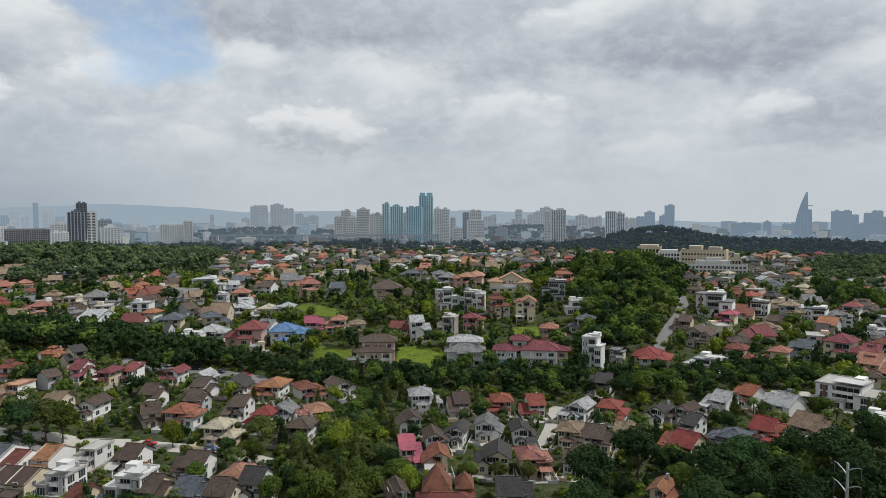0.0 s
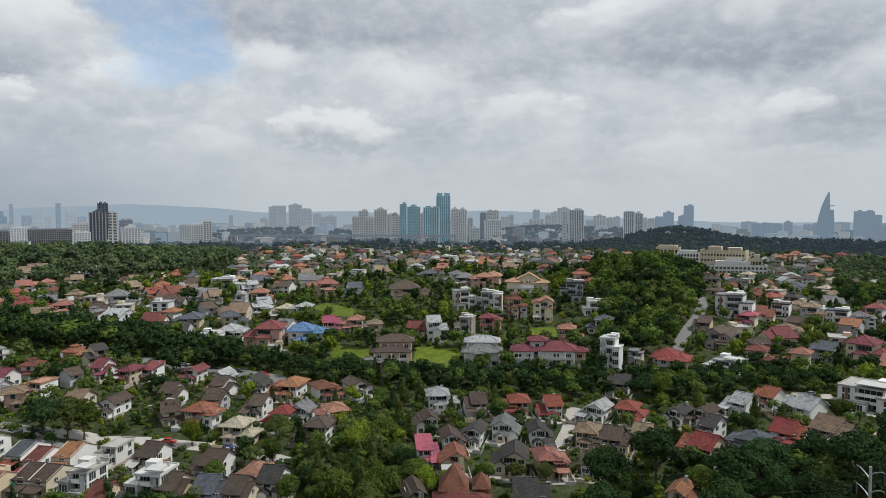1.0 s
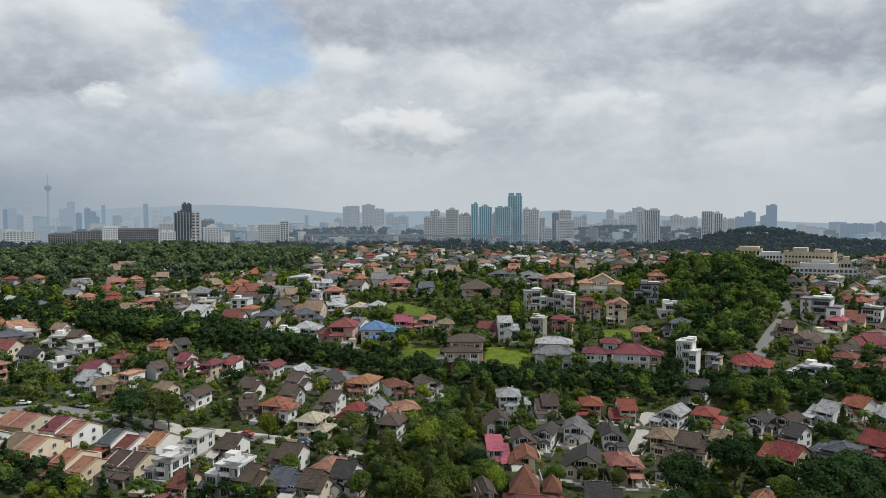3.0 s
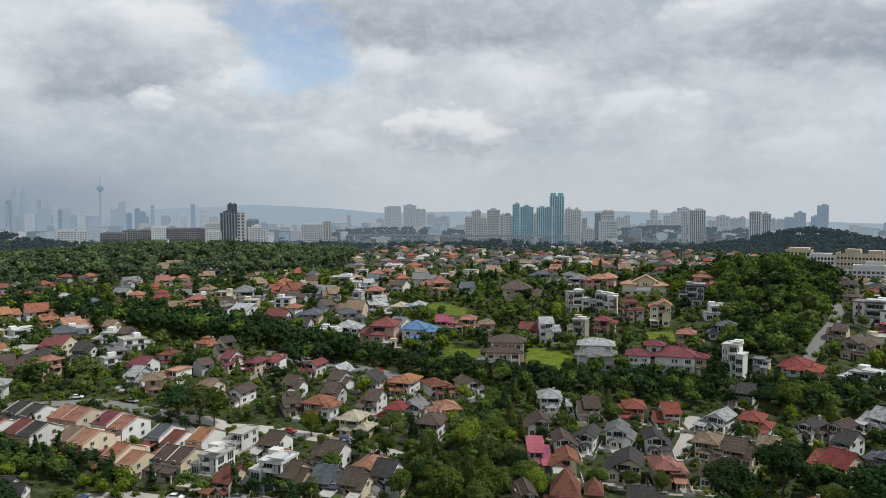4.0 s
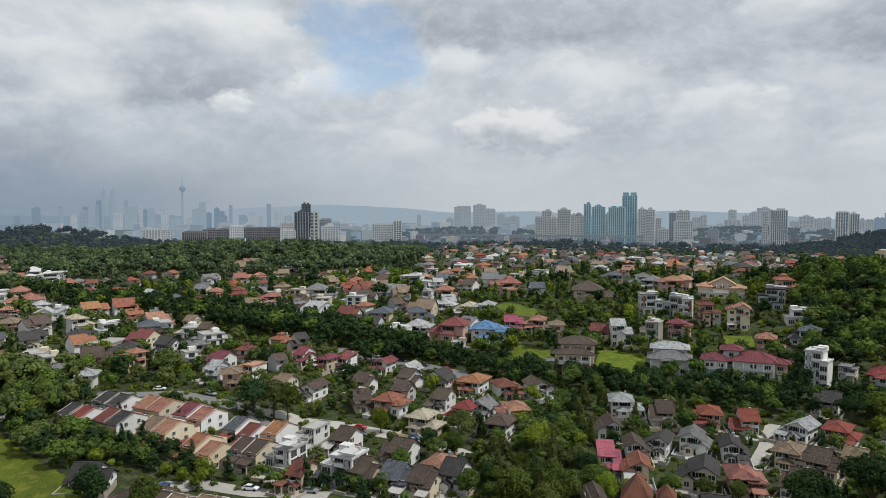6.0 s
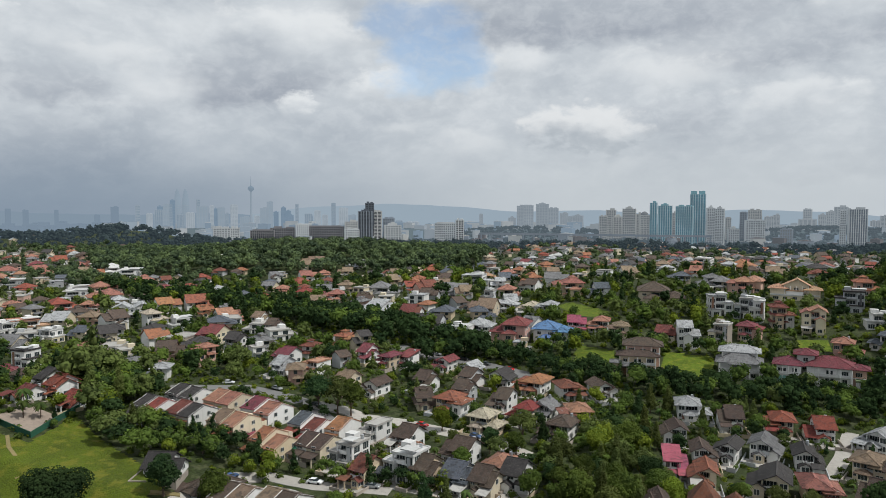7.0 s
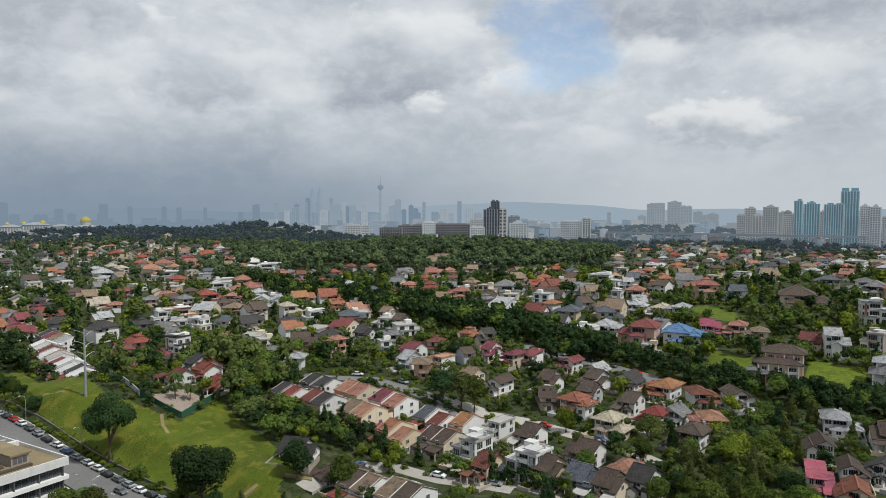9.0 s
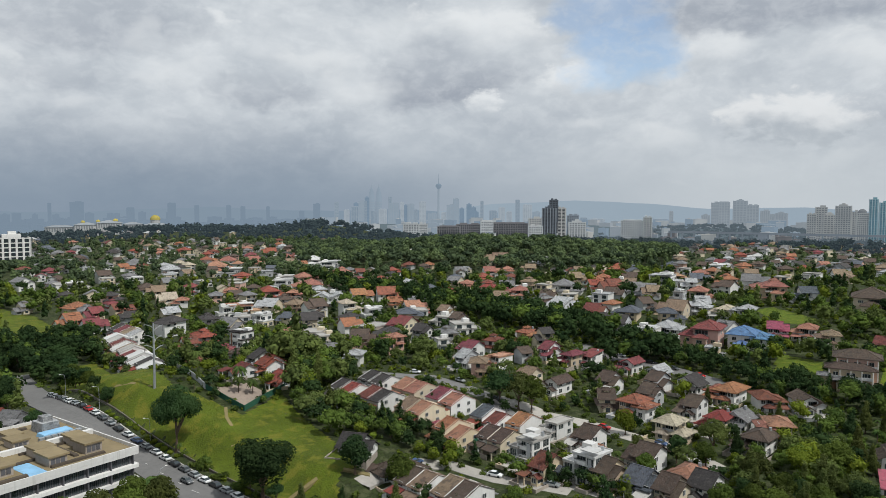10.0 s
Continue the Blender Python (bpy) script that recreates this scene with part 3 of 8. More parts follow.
def house(x, y, yaw, w, d, floors=2, roof="hip", tone="brown", wall="white", style="plain", seed=0, name="detached_house", group="", heap=None, faces=(0, 1, 3), storey=STOREY):
    """A detached house, front towards -y: blocks of several heights, each with its roof, porch, balconies and windows."""
    rng = random.Random(seed * 77 + int(x * 3) + int(y * 7))
    z = rest_height(x, y, min(w, d) / 2)
    FOOT.append((x, y, max(w, d) * 0.5, z + floors * storey))
    label = f"{('one', 'two', 'three', 'four', 'five')[floors - 1]}-storey house with {WALL_WORDS[wall]} walls and a {ROOF_WORDS[tone]} {NAMES[roof]} roof"
    if heap:
        h, heap.at = heap, pose(x, y, z, 0, 0, yaw)
    else:
        h = thing(name, x, y, z, yaw, label, "house", group)
    if math.hypot(x, y) > 250:
        # blank party sides on the far streets
        faces = tuple(f for f in faces if f == 0 or rng.random() < 0.8 and (f == 1) == (x < 0))
    wm = WALL[wall]
    top = floors * storey - (0.4 if floors > 1 else 0)
    sx = rng.choice((-1, 1))
    low = max(1, floors - 1)
    along = "y" if style == "end" else "x"
    glassy = style == "modern"
    # blocks: centre, size, height, roof direction, split
    if style in ("villa", "tiered"):
        blocks = [(sx * 0.16 * w, 0.06 * d, 0.66 * w, 0.86 * d, top, along, 0),
                  (-sx * 0.32 * w, -0.04 * d, 0.38 * w, 0.72 * d, top - rng.choice((0.9, storey, storey)), along, 0),
                  (sx * rng.uniform(0.02, 0.2) * w, -0.46 * d, 0.36 * w, 0.3 * d, low * storey - 0.6, "y", 0)]
    elif glassy:
        blocks = [(sx * 0.12 * w, 0.05 * d, 0.74 * w, 0.88 * d, top, along, 0),
                  (-sx * 0.34 * w, -0.08 * d, 0.36 * w, 0.8 * d, low * storey - 0.2, along, 0),
                  (sx * 0.2 * w, -0.46 * d, 0.42 * w, 0.26 * d, max(1, floors - 2) * storey, along, 0)]
    elif style == "far":
        blocks = [(0, 0, w * 0.8, d * 0.8, top, rng.choice(("x", "y")), 0), (sx * 0.28 * w, -0.3 * d, 0.45 * w, 0.5 * d, top - 1.6, "y", 0)]
    else:
        blocks = [(sx * 0.14 * w, 0.04 * d, 0.68 * w, 0.92 * d, top, along, 0),
                  (-sx * 0.31 * w, -0.06 * d, 0.38 * w, 0.78 * d, top - rng.choice((0.7, 1.1, 1.8)), along, 0)]
        if not heap:
            blocks.append((sx * rng.uniform(0.1, 0.24) * w, -0.5 * d, 0.34 * w, 0.26 * d, low * storey - 0.3, "y", 0))
    loggia = not heap and rng.random() < 0.85
    deep = 1.7
    for i, (cx, cy, bw, bd, bh, way, split) in enumerate(blocks):
        bm = bmesh.new()
        if loggia and i == 0:
            # the front of the main block is set back behind a shaded veranda beside a projecting bay
            x0, x1, xm = cx - bw / 2, cx + bw / 2, cx + sx * bw * 0.12
            box(bm, x0, x1, cy - bd / 2 + deep, cy + bd / 2, -4.0, bh)
            box(bm, *((xm, x1) if sx > 0 else (x0, xm)), cy - bd / 2, cy - bd / 2 + deep - 0.003, -4.0, bh - 0.003)
            box(bm, *((x0, x0 + 0.3) if sx > 0 else (x1 - 0.3, x1)), cy - bd / 2, cy - bd / 2 + 0.3, -4.0, bh)
        else:
            box(bm, cx - bw / 2, cx + bw / 2, cy - bd / 2, cy + bd / 2, -4.0, bh)
        part("wall", bm, wm if i == 0 or rng.random() < 0.8 else WALL[rng.choice(("white", "cream", "grey"))], h)
        rise = roof_over(h, "flat" if glassy else roof, tone, cx, cy, bh, bw, bd, way, split, "roof", wm, 1.0 if i < 2 else 0.6)
        ff = max(1, round(bh / storey))
        use = faces if i == 0 else (0,) + tuple(f for f in faces if f and (f == 1) == (cx > 0))
        if heap:
            use = (0,)
        if loggia and i == 0:
            side = sx * bw * 0.31
            windows_on(h, cx + side, cy, bw * 0.38, bd, 0, ff, storey * 0.93, (0,), rng, glassy=glassy)
            windows_on(h, cx, cy, bw, bd, 0, ff, storey * 0.93, [f for f in use if f], rng, glassy=glassy)
            for k in range(ff):
                add_window(h, cx - sx * bw * 0.19, cy - bd / 2 + deep, k * storey + 0.3, round(bw * 0.52 * 2.5) / 2.5, 2.0, 0, 3)
        else:
            windows_on(h, cx, cy, bw, bd, 0, ff, storey * 0.93, use, rng, glassy=glassy)
    cx, cy, bw, bd, bh = blocks[0][:5]
    if loggia:
        for k in range(1, floors):
            balcony(h, cx - sx * bw * 0.19, cy - bd / 2 + deep, k * storey - 0.2, bw * 0.6, WALL[rng.choice((wall, "white", "grey"))], deep + rng.choice((0.1, 0.1, 0.9)))
    elif style in ("villa", "modern", "tiered") and not heap:
        for k in range(1, floors):
            balcony(h, cx - sx * bw * 0.2, cy - bd / 2, k * storey - 0.2, bw * 0.5, wm, 1.3)
    if style == "tiered":
        for k in range(1, floors):
            bm = bmesh.new()
            zz = k * storey - 0.2
            x0, x1, y0, y1 = cx - bw / 2, cx + bw / 2, cy - bd / 2, cy + bd / 2
            o = 1.2
            ring_low = [(x0 - o, y0 - o, zz), (x1 + o, y0 - o, zz), (x1 + o, y1 + o, zz), (x0 - o, y1 + o, zz)]
            solid(bm, ring_low, [(x0 - 0.05, y0 - 0.05, zz + 0.7), (x1 + 0.05, y0 - 0.05, zz + 0.7), (x1 + 0.05, y1 + 0.05, zz + 0.7), (x0 - 0.05, y1 + 0.05, zz + 0.7)])
            part("skirt_roof", bm, ROOF[tone], h)
        lw, ld = bw * 0.36, bd * 0.36
        bm = bmesh.new()
        zr = bh + min(bw, bd) * 0.29 * 0.55
        box(bm, cx - lw / 2, cx + lw / 2, cy - ld / 2, cy + ld / 2, zr - 0.6, zr + 1.1)
        part("lantern_wall", bm, wm, h)
        part("lantern_roof", hip(cx, cy, zr + 1.3, lw, ld, lw * 0.3, 0.5, 0.16), ROOF[tone], h)
    if style in ("plain", "end") and rng.random() < 0.75 and not heap:
        porch(h, blocks[1][0], blocks[1][1] - blocks[1][3] / 2, 2.5, blocks[1][2] * 1.05, 3.4, wm, ROOF[tone if rng.random() < 0.7 else "slab"])
    if glassy:
        bm = bmesh.new()
        box(bm, cx - sx * bw * 0.3 - 1.6, cx - sx * bw * 0.3 + 1.6, cy + bd * 0.05, cy + bd * 0.4, bh + 0.25, bh + 1.9)
        part("stair_tower", bm, wm, h)
        if not heap:
            bm = bmesh.new()
            box(bm, cx - bw * 0.1, cx + bw * 0.56, cy - bd * 0.56, cy - bd * 0.1, bh + 1.6, bh + 1.85)
            part("roof_canopy", bm, ROOF["white"], h)
            bm = bmesh.new()
            box(bm, cx + sx * bw * 0.3 - 0.5, cx + sx * bw * 0.3 + 0.5, cy - bd / 2 - 0.3, cy - bd / 2, 0.4, bh - 0.4)
            part("feature_panel", bm, WALL[rng.choice(("dark", "grey", "brick"))], h)
    if rng.random() < 0.35 and not heap:
        bm = bmesh.new()
        zz = bh + (0.3 if roof == "flat" or glassy else 1.0)
        tube(bm, [(cx + bw * 0.25, cy + bd * 0.3, zz - 0.3), (cx + bw * 0.25, cy + bd * 0.3, zz + 1.2)], [0.5, 0.45], 10)
        part("water_tank", bm, STEEL, h)
    if not heap and y < 300 and floors < 4:
        bm = bmesh.new()
        fw, fd = w / 2 + 1.2, 4.5
        box(bm, -fw, fw, -d / 2 - fd, -d / 2 + 0.1 * d, -1.5, 0.06)
        part("forecourt", bm, PAVING, h)
        tint = rng.choice(("grey", "sand", "raw", "raw"))
        for q, inner in ((-1, 0.25), (1, 0.45)):
            bm = bmesh.new()
            ends = sorted((q * fw, q * fw * inner))
            box(bm, ends[0], ends[1], -d / 2 - fd - 0.2, -d / 2 - fd, -1.5, 0.9)
            ends = sorted((q * fw, q * (fw + 0.2)))
            box(bm, ends[0], ends[1], -d / 2 - fd - 0.2, -d * 0.1, -1.5, 0.9)
            bmesh.ops.remove_doubles(bm, verts=bm.verts[:], dist=0.01)
            part("garden_wall", bm, WALL[tint], h)
        bm = bmesh.new()
        u = rng.uniform(-bw * 0.3, bw * 0.3)
        box(bm, cx + u - 0.5, cx + u + 0.5, cy - bd / 2 - 0.06, cy - bd / 2 + 0.05, 0.1, 2.2)
        door = part("door", bm, WALL[rng.choice(("brick", "dark"))], h)
    return h


def terrace(x0, y0, x1, y1, units, depth, tones, wall="white", floors=2, group="linked houses in a row", skew=0.06):
    """Linked houses in a row from one end to the other, each a thing, with white party walls proud of the tiles. The front is on the right of the way from start to end."""
    run = math.hypot(x1 - x0, y1 - y0)
    w = run / units
    yaw = math.degrees(math.atan2(y1 - y0, x1 - x0))
    top = floors * STOREY - 0.9
    rng = random.Random(int(x0 * 7 + y0 * 13))
    z_prev = None
    for k in range(units):
        s = (k + 0.5) / units
        x, y = x0 + (x1 - x0) * s, y0 + (y1 - y0) * s
        z = rest_height(x, y, w / 2)
        if units > 6:
            # a long row, each house stepped against the next
            z += (0.9, -0.5, 0.4, -0.9, 0.2)[k % 5]
            x, y = x + (1.2, -0.8, 0.3)[k % 3] * math.sin(radians(yaw)), y - (1.2, -0.8, 0.3)[k % 3] * math.cos(radians(yaw))
        tone = tones[k % len(tones)]
        wl = wall if isinstance(wall, str) else wall[k % len(wall)]
        FOOT.append((x, y, depth * 0.5, z + top))
        h = thing("linked_house", x, y, z, yaw, f"two-storey linked house, {WALL_WORDS[wl]} walls, {ROOF_WORDS[tone]} pitched roof", "house", group)
        rise = depth * 0.2
        gap = w - 0.26
        bm = bmesh.new()
        box(bm, -gap / 2, gap / 2, -depth / 2, depth / 2, -3, top)
        part("wall", bm, WALL[wl], h)
        bm = bmesh.new()
        for sx in (-1, 1):
            ring = [(-depth / 2 - 0.5, -3), (depth / 2 + 0.4, -3), (depth / 2 + 0.2, top + 0.2), (skew * depth, top + rise + 0.3), (-depth / 2 - 0.2, top + 0.2)]
            a = sx * w / 2 - (0.128 if sx > 0 else 0.002)
            solid(bm, [(a, u, q) for u, q in ring][::-1], [(a + 0.13, u, q) for u, q in ring][::-1])
        bmesh.ops.recalc_face_normals(bm, faces=bm.faces[:])
        part("party_wall", bm, WALL["white"] if wl != "cream" and wl != "sand" else WALL[wl], h)
        part("roof", gable(0, 0, top + 0.02, gap - 0.04, depth, rise, 0.5, 0.2, "x", skew), ROOF[tone], h)
        windows_on(h, 0, 0, gap, depth, 0, floors, STOREY, (0,), rng)
        if k in (0, units - 1):
            for f, sx in ((3, -1), (1, 1)):
                if (k == 0) == (sx < 0):
                    for zz in (0.8, 3.2):
                        for u in (-0.22, 0.2):
                            add_window(h, sx * (w / 2 + 0.14), u * depth, zz, 1.2, 1.2, f)
        porch(h, 0, -depth / 2 - 0.6, 2.4, gap * 0.8, 2.8, WALL[wl], ROOF[tone if rng.random() < 0.6 else "red"])
        # kitchen yard behind, each built out to its own height
        out, tall = rng.choice((1.3, 1.8, 2.2)), rng.choice((2.6, 2.9, 3.8))
        bm = bmesh.new()
        box(bm, -gap / 2, gap / 2 - rng.choice((0.0, 0.0, 2.0)), depth / 2 + 0.42, depth / 2 + 0.42 + out, -3, tall)
        ext = part("rear_extension", bm, WALL[wl], h)
        part("extension_roof", mono(-0.2, depth / 2 + 0.6 + out / 2, tall + 0.02, gap - 0.8, out - 0.2, -0.35, 0.25, 0.14, 1), ROOF[rng.choice(("slab", "tan", "white", "grey", tone))], ext)
        bm = bmesh.new()
        box(bm, -w / 2, -w / 2 + 0.18, -depth / 2 - 3.9, -depth / 2 - 0.52, -2, 1.5)
        box(bm, -w / 2 + 0.18, w * 0.1, -depth / 2 - 3.9, -depth / 2 - 3.72, -2, 1.2)
        part("yard_wall", bm, WALL[rng.choice(("white", wl, "raw"))], h)


def tower(x, y, yaw, w, d, h, base, mats, floors=20, bays=6, crown="flat", label="", name="tower_block", band_share=0.38, rib=None):
    """A high-rise: glazed core, floor bands and piers standing proud, roof plant."""
    t = thing(name, x, y, base, yaw, label or "distant residential tower block", "tower", "towers on the skyline")
    core, band = mats
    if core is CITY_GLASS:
        # the city blocks differ in width, tone and top; western ones are painted haze-coloured
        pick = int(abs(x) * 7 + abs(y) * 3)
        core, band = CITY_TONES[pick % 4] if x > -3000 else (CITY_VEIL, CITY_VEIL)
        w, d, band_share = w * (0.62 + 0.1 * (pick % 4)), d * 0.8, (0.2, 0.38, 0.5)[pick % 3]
    if x * x + y * y < 1100 ** 2:
        FOOT.append((x, y, w * 0.5, base + h))
    bm = bmesh.new()
    box(bm, -w / 2, w / 2, -d / 2, d / 2, -30, h)
    part("core", bm, core, t)
    bm = bmesh.new()
    for k in range(1, floors + 1):
        q = h * k / floors
        box(bm, -w / 2 - 0.5, w / 2 + 0.5, -d / 2 - 0.5, d / 2 + 0.5, q - h / floors * band_share, q)
    part("facade_banding", bm, band, t)["kind"] = "stuff"
    bm = bmesh.new()
    for i in range(bays + 1):
        u = -w / 2 + w * i / bays
        tk = w / bays * 0.16
        box(bm, u - tk, u + tk, -d / 2 - 0.9, -d / 2, -5, h + 0.6)
    for i in range(max(2, bays // 2) + 1):
        u = -d / 2 + d * i / max(2, bays // 2)
        for s in (-1, 1):
            box(bm, s * w / 2 - (0.9 if s < 0 else 0), s * w / 2 + (0.9 if s > 0 else 0), u - 0.9, u + 0.9, -5, h + 0.6)
    part("facade_ribbing", bm, rib or band, t)["kind"] = "stuff"
    bm = bmesh.new()
    if crown == "dome":
        rings = [[(0.42 * w * math.cos(q) * math.cos(k * math.tau / 12), 0.42 * d * math.cos(q) * math.sin(k * math.tau / 12), h + 0.42 * w * math.sin(q)) for k in range(12)] for q in (0, 0.5, 1.0, 1.4)]
        for a, b in zip(rings, rings[1:]):
            solid(bm, a, b)
        part("dome", bm, core, t)
    else:
        form = int(abs(x) + abs(y)) % 4
        if crown == "twin":
            for s in (-1, 1):
                box(bm, s * w * 0.27 - w * 0.2, s * w * 0.27 + w * 0.2, -d * 0.45, d * 0.45, h, h + 9)
        elif form == 0:
            box(bm, -w * 0.42, w * 0.42, -d * 0.4, d * 0.4, h, h + 2.5)
        elif form == 1:
            box(bm, -w * 0.1, w * 0.38, -d * 0.3, d * 0.3, h, h + 5)
        elif form == 2:
            box(bm, -w * 0.35, -w * 0.05, -d * 0.3, d * 0.3, h, h + 4)
            box(bm, w * 0.1, w * 0.4, -d * 0.3, d * 0.3, h, h + 3)
        else:
            box(bm, -w * 0.3, w * 0.25, -d * 0.3, d * 0.3, h, h + 4)
            box(bm, -w * 0.12, w * 0.12, -d * 0.2, d * 0.2, h + 4, h + 7)
        part("roof_plant", bm, band, t)
    return t


def estate(x, y, yaw, label, wall, blocks, storey=3.2, name="villa"):
    """A large villa put together from named blocks: (cx, cy, w, d, eaves, roof, tone, way, wall or None)."""
    z = rest_height(x, y, 6)
    h = thing(name, x, y, z, yaw, label, "house", "villas on the hill")
    rng = random.Random(int(x * 5 + y * 3))
    for cx, cy, w, d, top, roof, tone, way, tint in blocks:
        wm = WALL[tint or wall]
        FOOT.append((x + cx * math.cos(radians(yaw)) - cy * math.sin(radians(yaw)), y + cx * math.sin(radians(yaw)) + cy * math.cos(radians(yaw)), max(w, d) * 0.5, z + top))
        bm = bmesh.new()
        box(bm, cx - w / 2, cx + w / 2, cy - d / 2, cy + d / 2, -5, top)
        part("wall", bm, wm, h)
        if roof == "steep":
            bm = bmesh.new()
            ring = lambda o, q: [(cx - w / 2 - o, cy - d / 2 - o, q), (cx + w / 2 + o, cy - d / 2 - o, q), (cx + w / 2 + o, cy + d / 2 + o, q), (cx - w / 2 - o, cy + d / 2 + o, q)]
            solid(bm, ring(0.7, top - 0.2), ring(0.7, top + 0.05))
            apex = top + w * 0.85
            solid(bm, ring(0.65, top + 0.06), [(cx - 0.12, cy - d * 0.12, apex), (cx + 0.12, cy - d * 0.12, apex), (cx + 0.12, cy + d * 0.12, apex), (cx - 0.12, cy + d * 0.12, apex)])
            part("roof", bm, ROOF[tone], h)
        else:
            roof_over(h, roof, tone, cx, cy, top, w, d, way, 0.0, "roof", wm, 1.3)
        if top > 2.5:
            windows_on(h, cx, cy, w, d, max(0, top - 2 * storey), min(2, max(1, int(top / storey))), storey * 0.95, (0, 1) if cx > 0 else (0, 3), rng, 1.2)
            bm = bmesh.new()
            q = top - storey
            if q > 2:
                deep = 1.5 if w > 8 else 0.5
                y0 = cy - d / 2
                box(bm, cx - w / 2 + 0.2, cx + w / 2 - 0.2, y0 - deep, y0, q - 0.15, q + 0.1)
                if w > 8:
                    box(bm, cx - w / 2 + 0.2, cx + w / 2 - 0.2, y0 - deep, y0 - deep + 0.12, q + 0.1, q + 0.9)
                    for k in range(5):
                        u = cx - w / 2 + 0.35 + (w - 0.7) * k / 4
                        post = bmesh.new()
                        tube(post, [(u, y0 - deep - 0.16, -4), (u, y0 - deep - 0.16, q), (u, y0 - deep - 0.16, top - 0.25)], [0.17, 0.16, 0.15], 8)
                        part("balcony_post", post, WALL["white"], h)
                part("balcony" if w > 8 else "string_course", bm, WALL["white"], h)
            else:
                bm.free()
    return h


# ---- trees ----
def crown_arrays(rng, lobes, clumps, size, core=1, fine=True):
    """Points and faces of a crown: inner dark masses with many small leaf clumps over them. lobes: centre and radii."""
    verts, faces = [], []
    for cx, cy, cz, rx, ry, rz in lobes:
        bm = bmesh.new()
        bmesh.ops.create_icosphere(bm, subdivisions=core, radius=1.0)
        base = len(verts)
        for v in bm.verts:
            k = 0.70 + 0.2 * noise.noise(v.co * 2.1 + Vector((cx, cy, cz)))
            verts.append((cx + v.co.x * rx * k, cy + v.co.y * ry * k, cz + v.co.z * rz * k))
        faces += [tuple(base + v.index for v in f.verts) for f in bm.faces]
        bm.free()
    weight = [l[3] * l[4] for l in lobes]
    for _ in range(clumps):
        cx, cy, cz, rx, ry, rz = rng.choices(lobes, weight)[0]
        u = Vector((rng.gauss(0, 1), rng.gauss(0, 1), rng.gauss(0.35, 1))).normalized()
        k = rng.uniform(0.82, 1.10)
        c = Vector((cx + u.x * rx * k, cy + u.y * ry * k, cz + u.z * rz * k))
        out = (u + Vector((rng.gauss(0, 0.5), rng.gauss(0, 0.5), rng.gauss(0.3, 0.5)))).normalized()
        turn = out.to_track_quat("Z", "Y") @ Euler((0, 0, rng.uniform(0, 6.3))).to_quaternion()
        s = size * rng.uniform(0.6, 1.35)
        base = len(verts)
        if not fine:
            for px, py, pz in ((-1, -0.6, -0.25), (0.7, -0.9, 0.1), (0.9, 0.7, -0.25), (-0.6, 0.9, 0.15)):
                verts.append(tuple(c + turn @ (Vector((px, py, pz)) * s)))
            faces += [(base, base + 1, base + 2), (base, base + 2, base + 3)]
            continue
        for px, py, pz in ((-1, -0.4, -0.3), (0.8, -0.8, -0.1), (0.95, 0.55, -0.35), (-0.5, 0.9, -0.1), (0, 0, 0.35)):
            verts.append(tuple(c + turn @ (Vector((px, py, pz)) * s)))
        faces += [(base, base + 1, base + 4), (base + 1, base + 2, base + 4), (base + 2, base + 3, base + 4), (base + 3, base, base + 4)]
    return verts, faces


def lobes_for(kind, rng):
    """Crowns about 10 m wide."""
    if kind == "broad":
        ls = [(0, 0, 8.3, 3.0, 3.0, 2.3)]
        for k in range(7):
            a = k * math.tau / 7 + rng.uniform(-0.3, 0.3)
            q = rng.uniform(2.3, 3.3)
            ls.append((q * math.cos(a), q * math.sin(a), rng.uniform(6.0, 8.0), rng.uniform(1.6, 2.3), rng.uniform(1.6, 2.3), rng.uniform(1.3, 2.0)))
    elif kind == "round":
        ls = [(0, 0, 6.0, 3.2, 3.2, 3.4)]
        for k in range(6):
            a = k * math.tau / 6 + rng.uniform(-0.4, 0.4)
            q = rng.uniform(1.8, 2.7)
            ls.append((q * math.cos(a), q * math.sin(a), rng.uniform(3.8, 8.4), rng.uniform(1.5, 2.1), rng.uniform(1.5, 2.1), rng.uniform(1.5, 2.1)))
    elif kind == "tall":
        ls = [(rng.uniform(-0.6, 0.6), rng.uniform(-0.6, 0.6), 3.5 + k * 2.1, 2.5 - 0.36 * k, 2.5 - 0.36 * k, 1.9) for k in range(5)]
        for k in range(4):
            a = rng.uniform(0, 6.3)
            ls.append((1.7 * math.cos(a), 1.7 * math.sin(a), rng.uniform(3.5, 8), 1.3, 1.3, 1.3))
    else:
        ls = [(rng.uniform(-2, 2), rng.uniform(-2, 2), rng.uniform(0.8, 2.0), rng.uniform(1.4, 2.2), rng.uniform(1.4, 2.2), rng.uniform(1.1, 1.7)) for k in range(5)]
    return ls


def trunk_bmesh(kind, lobes, rng):
    bm = bmesh.new()
    fork = 3.2 if kind == "broad" else 2.4
    tube(bm, [(0, 0, -1.5), (0.05, 0, 0.4), (0.12, 0.05, fork), (0, 0, fork + 2.4)], [0.5, 0.36, 0.28, 0.16], 7)
    for cx, cy, cz, rx, ry, rz in lobes[1:6]:
        tube(bm, [(0.1, 0.05, fork - 0.3), (cx * 0.5, cy * 0.5, (fork + cz) / 2), (cx * 0.9, cy * 0.9, cz)], [0.2, 0.13, 0.06], 5)
    return bm


def raw_mesh(name, verts, faces, mat):
    me = bpy.data.meshes.new(name)
    me.from_pydata(verts, [], faces)
    me.materials.append(mat)
    return me


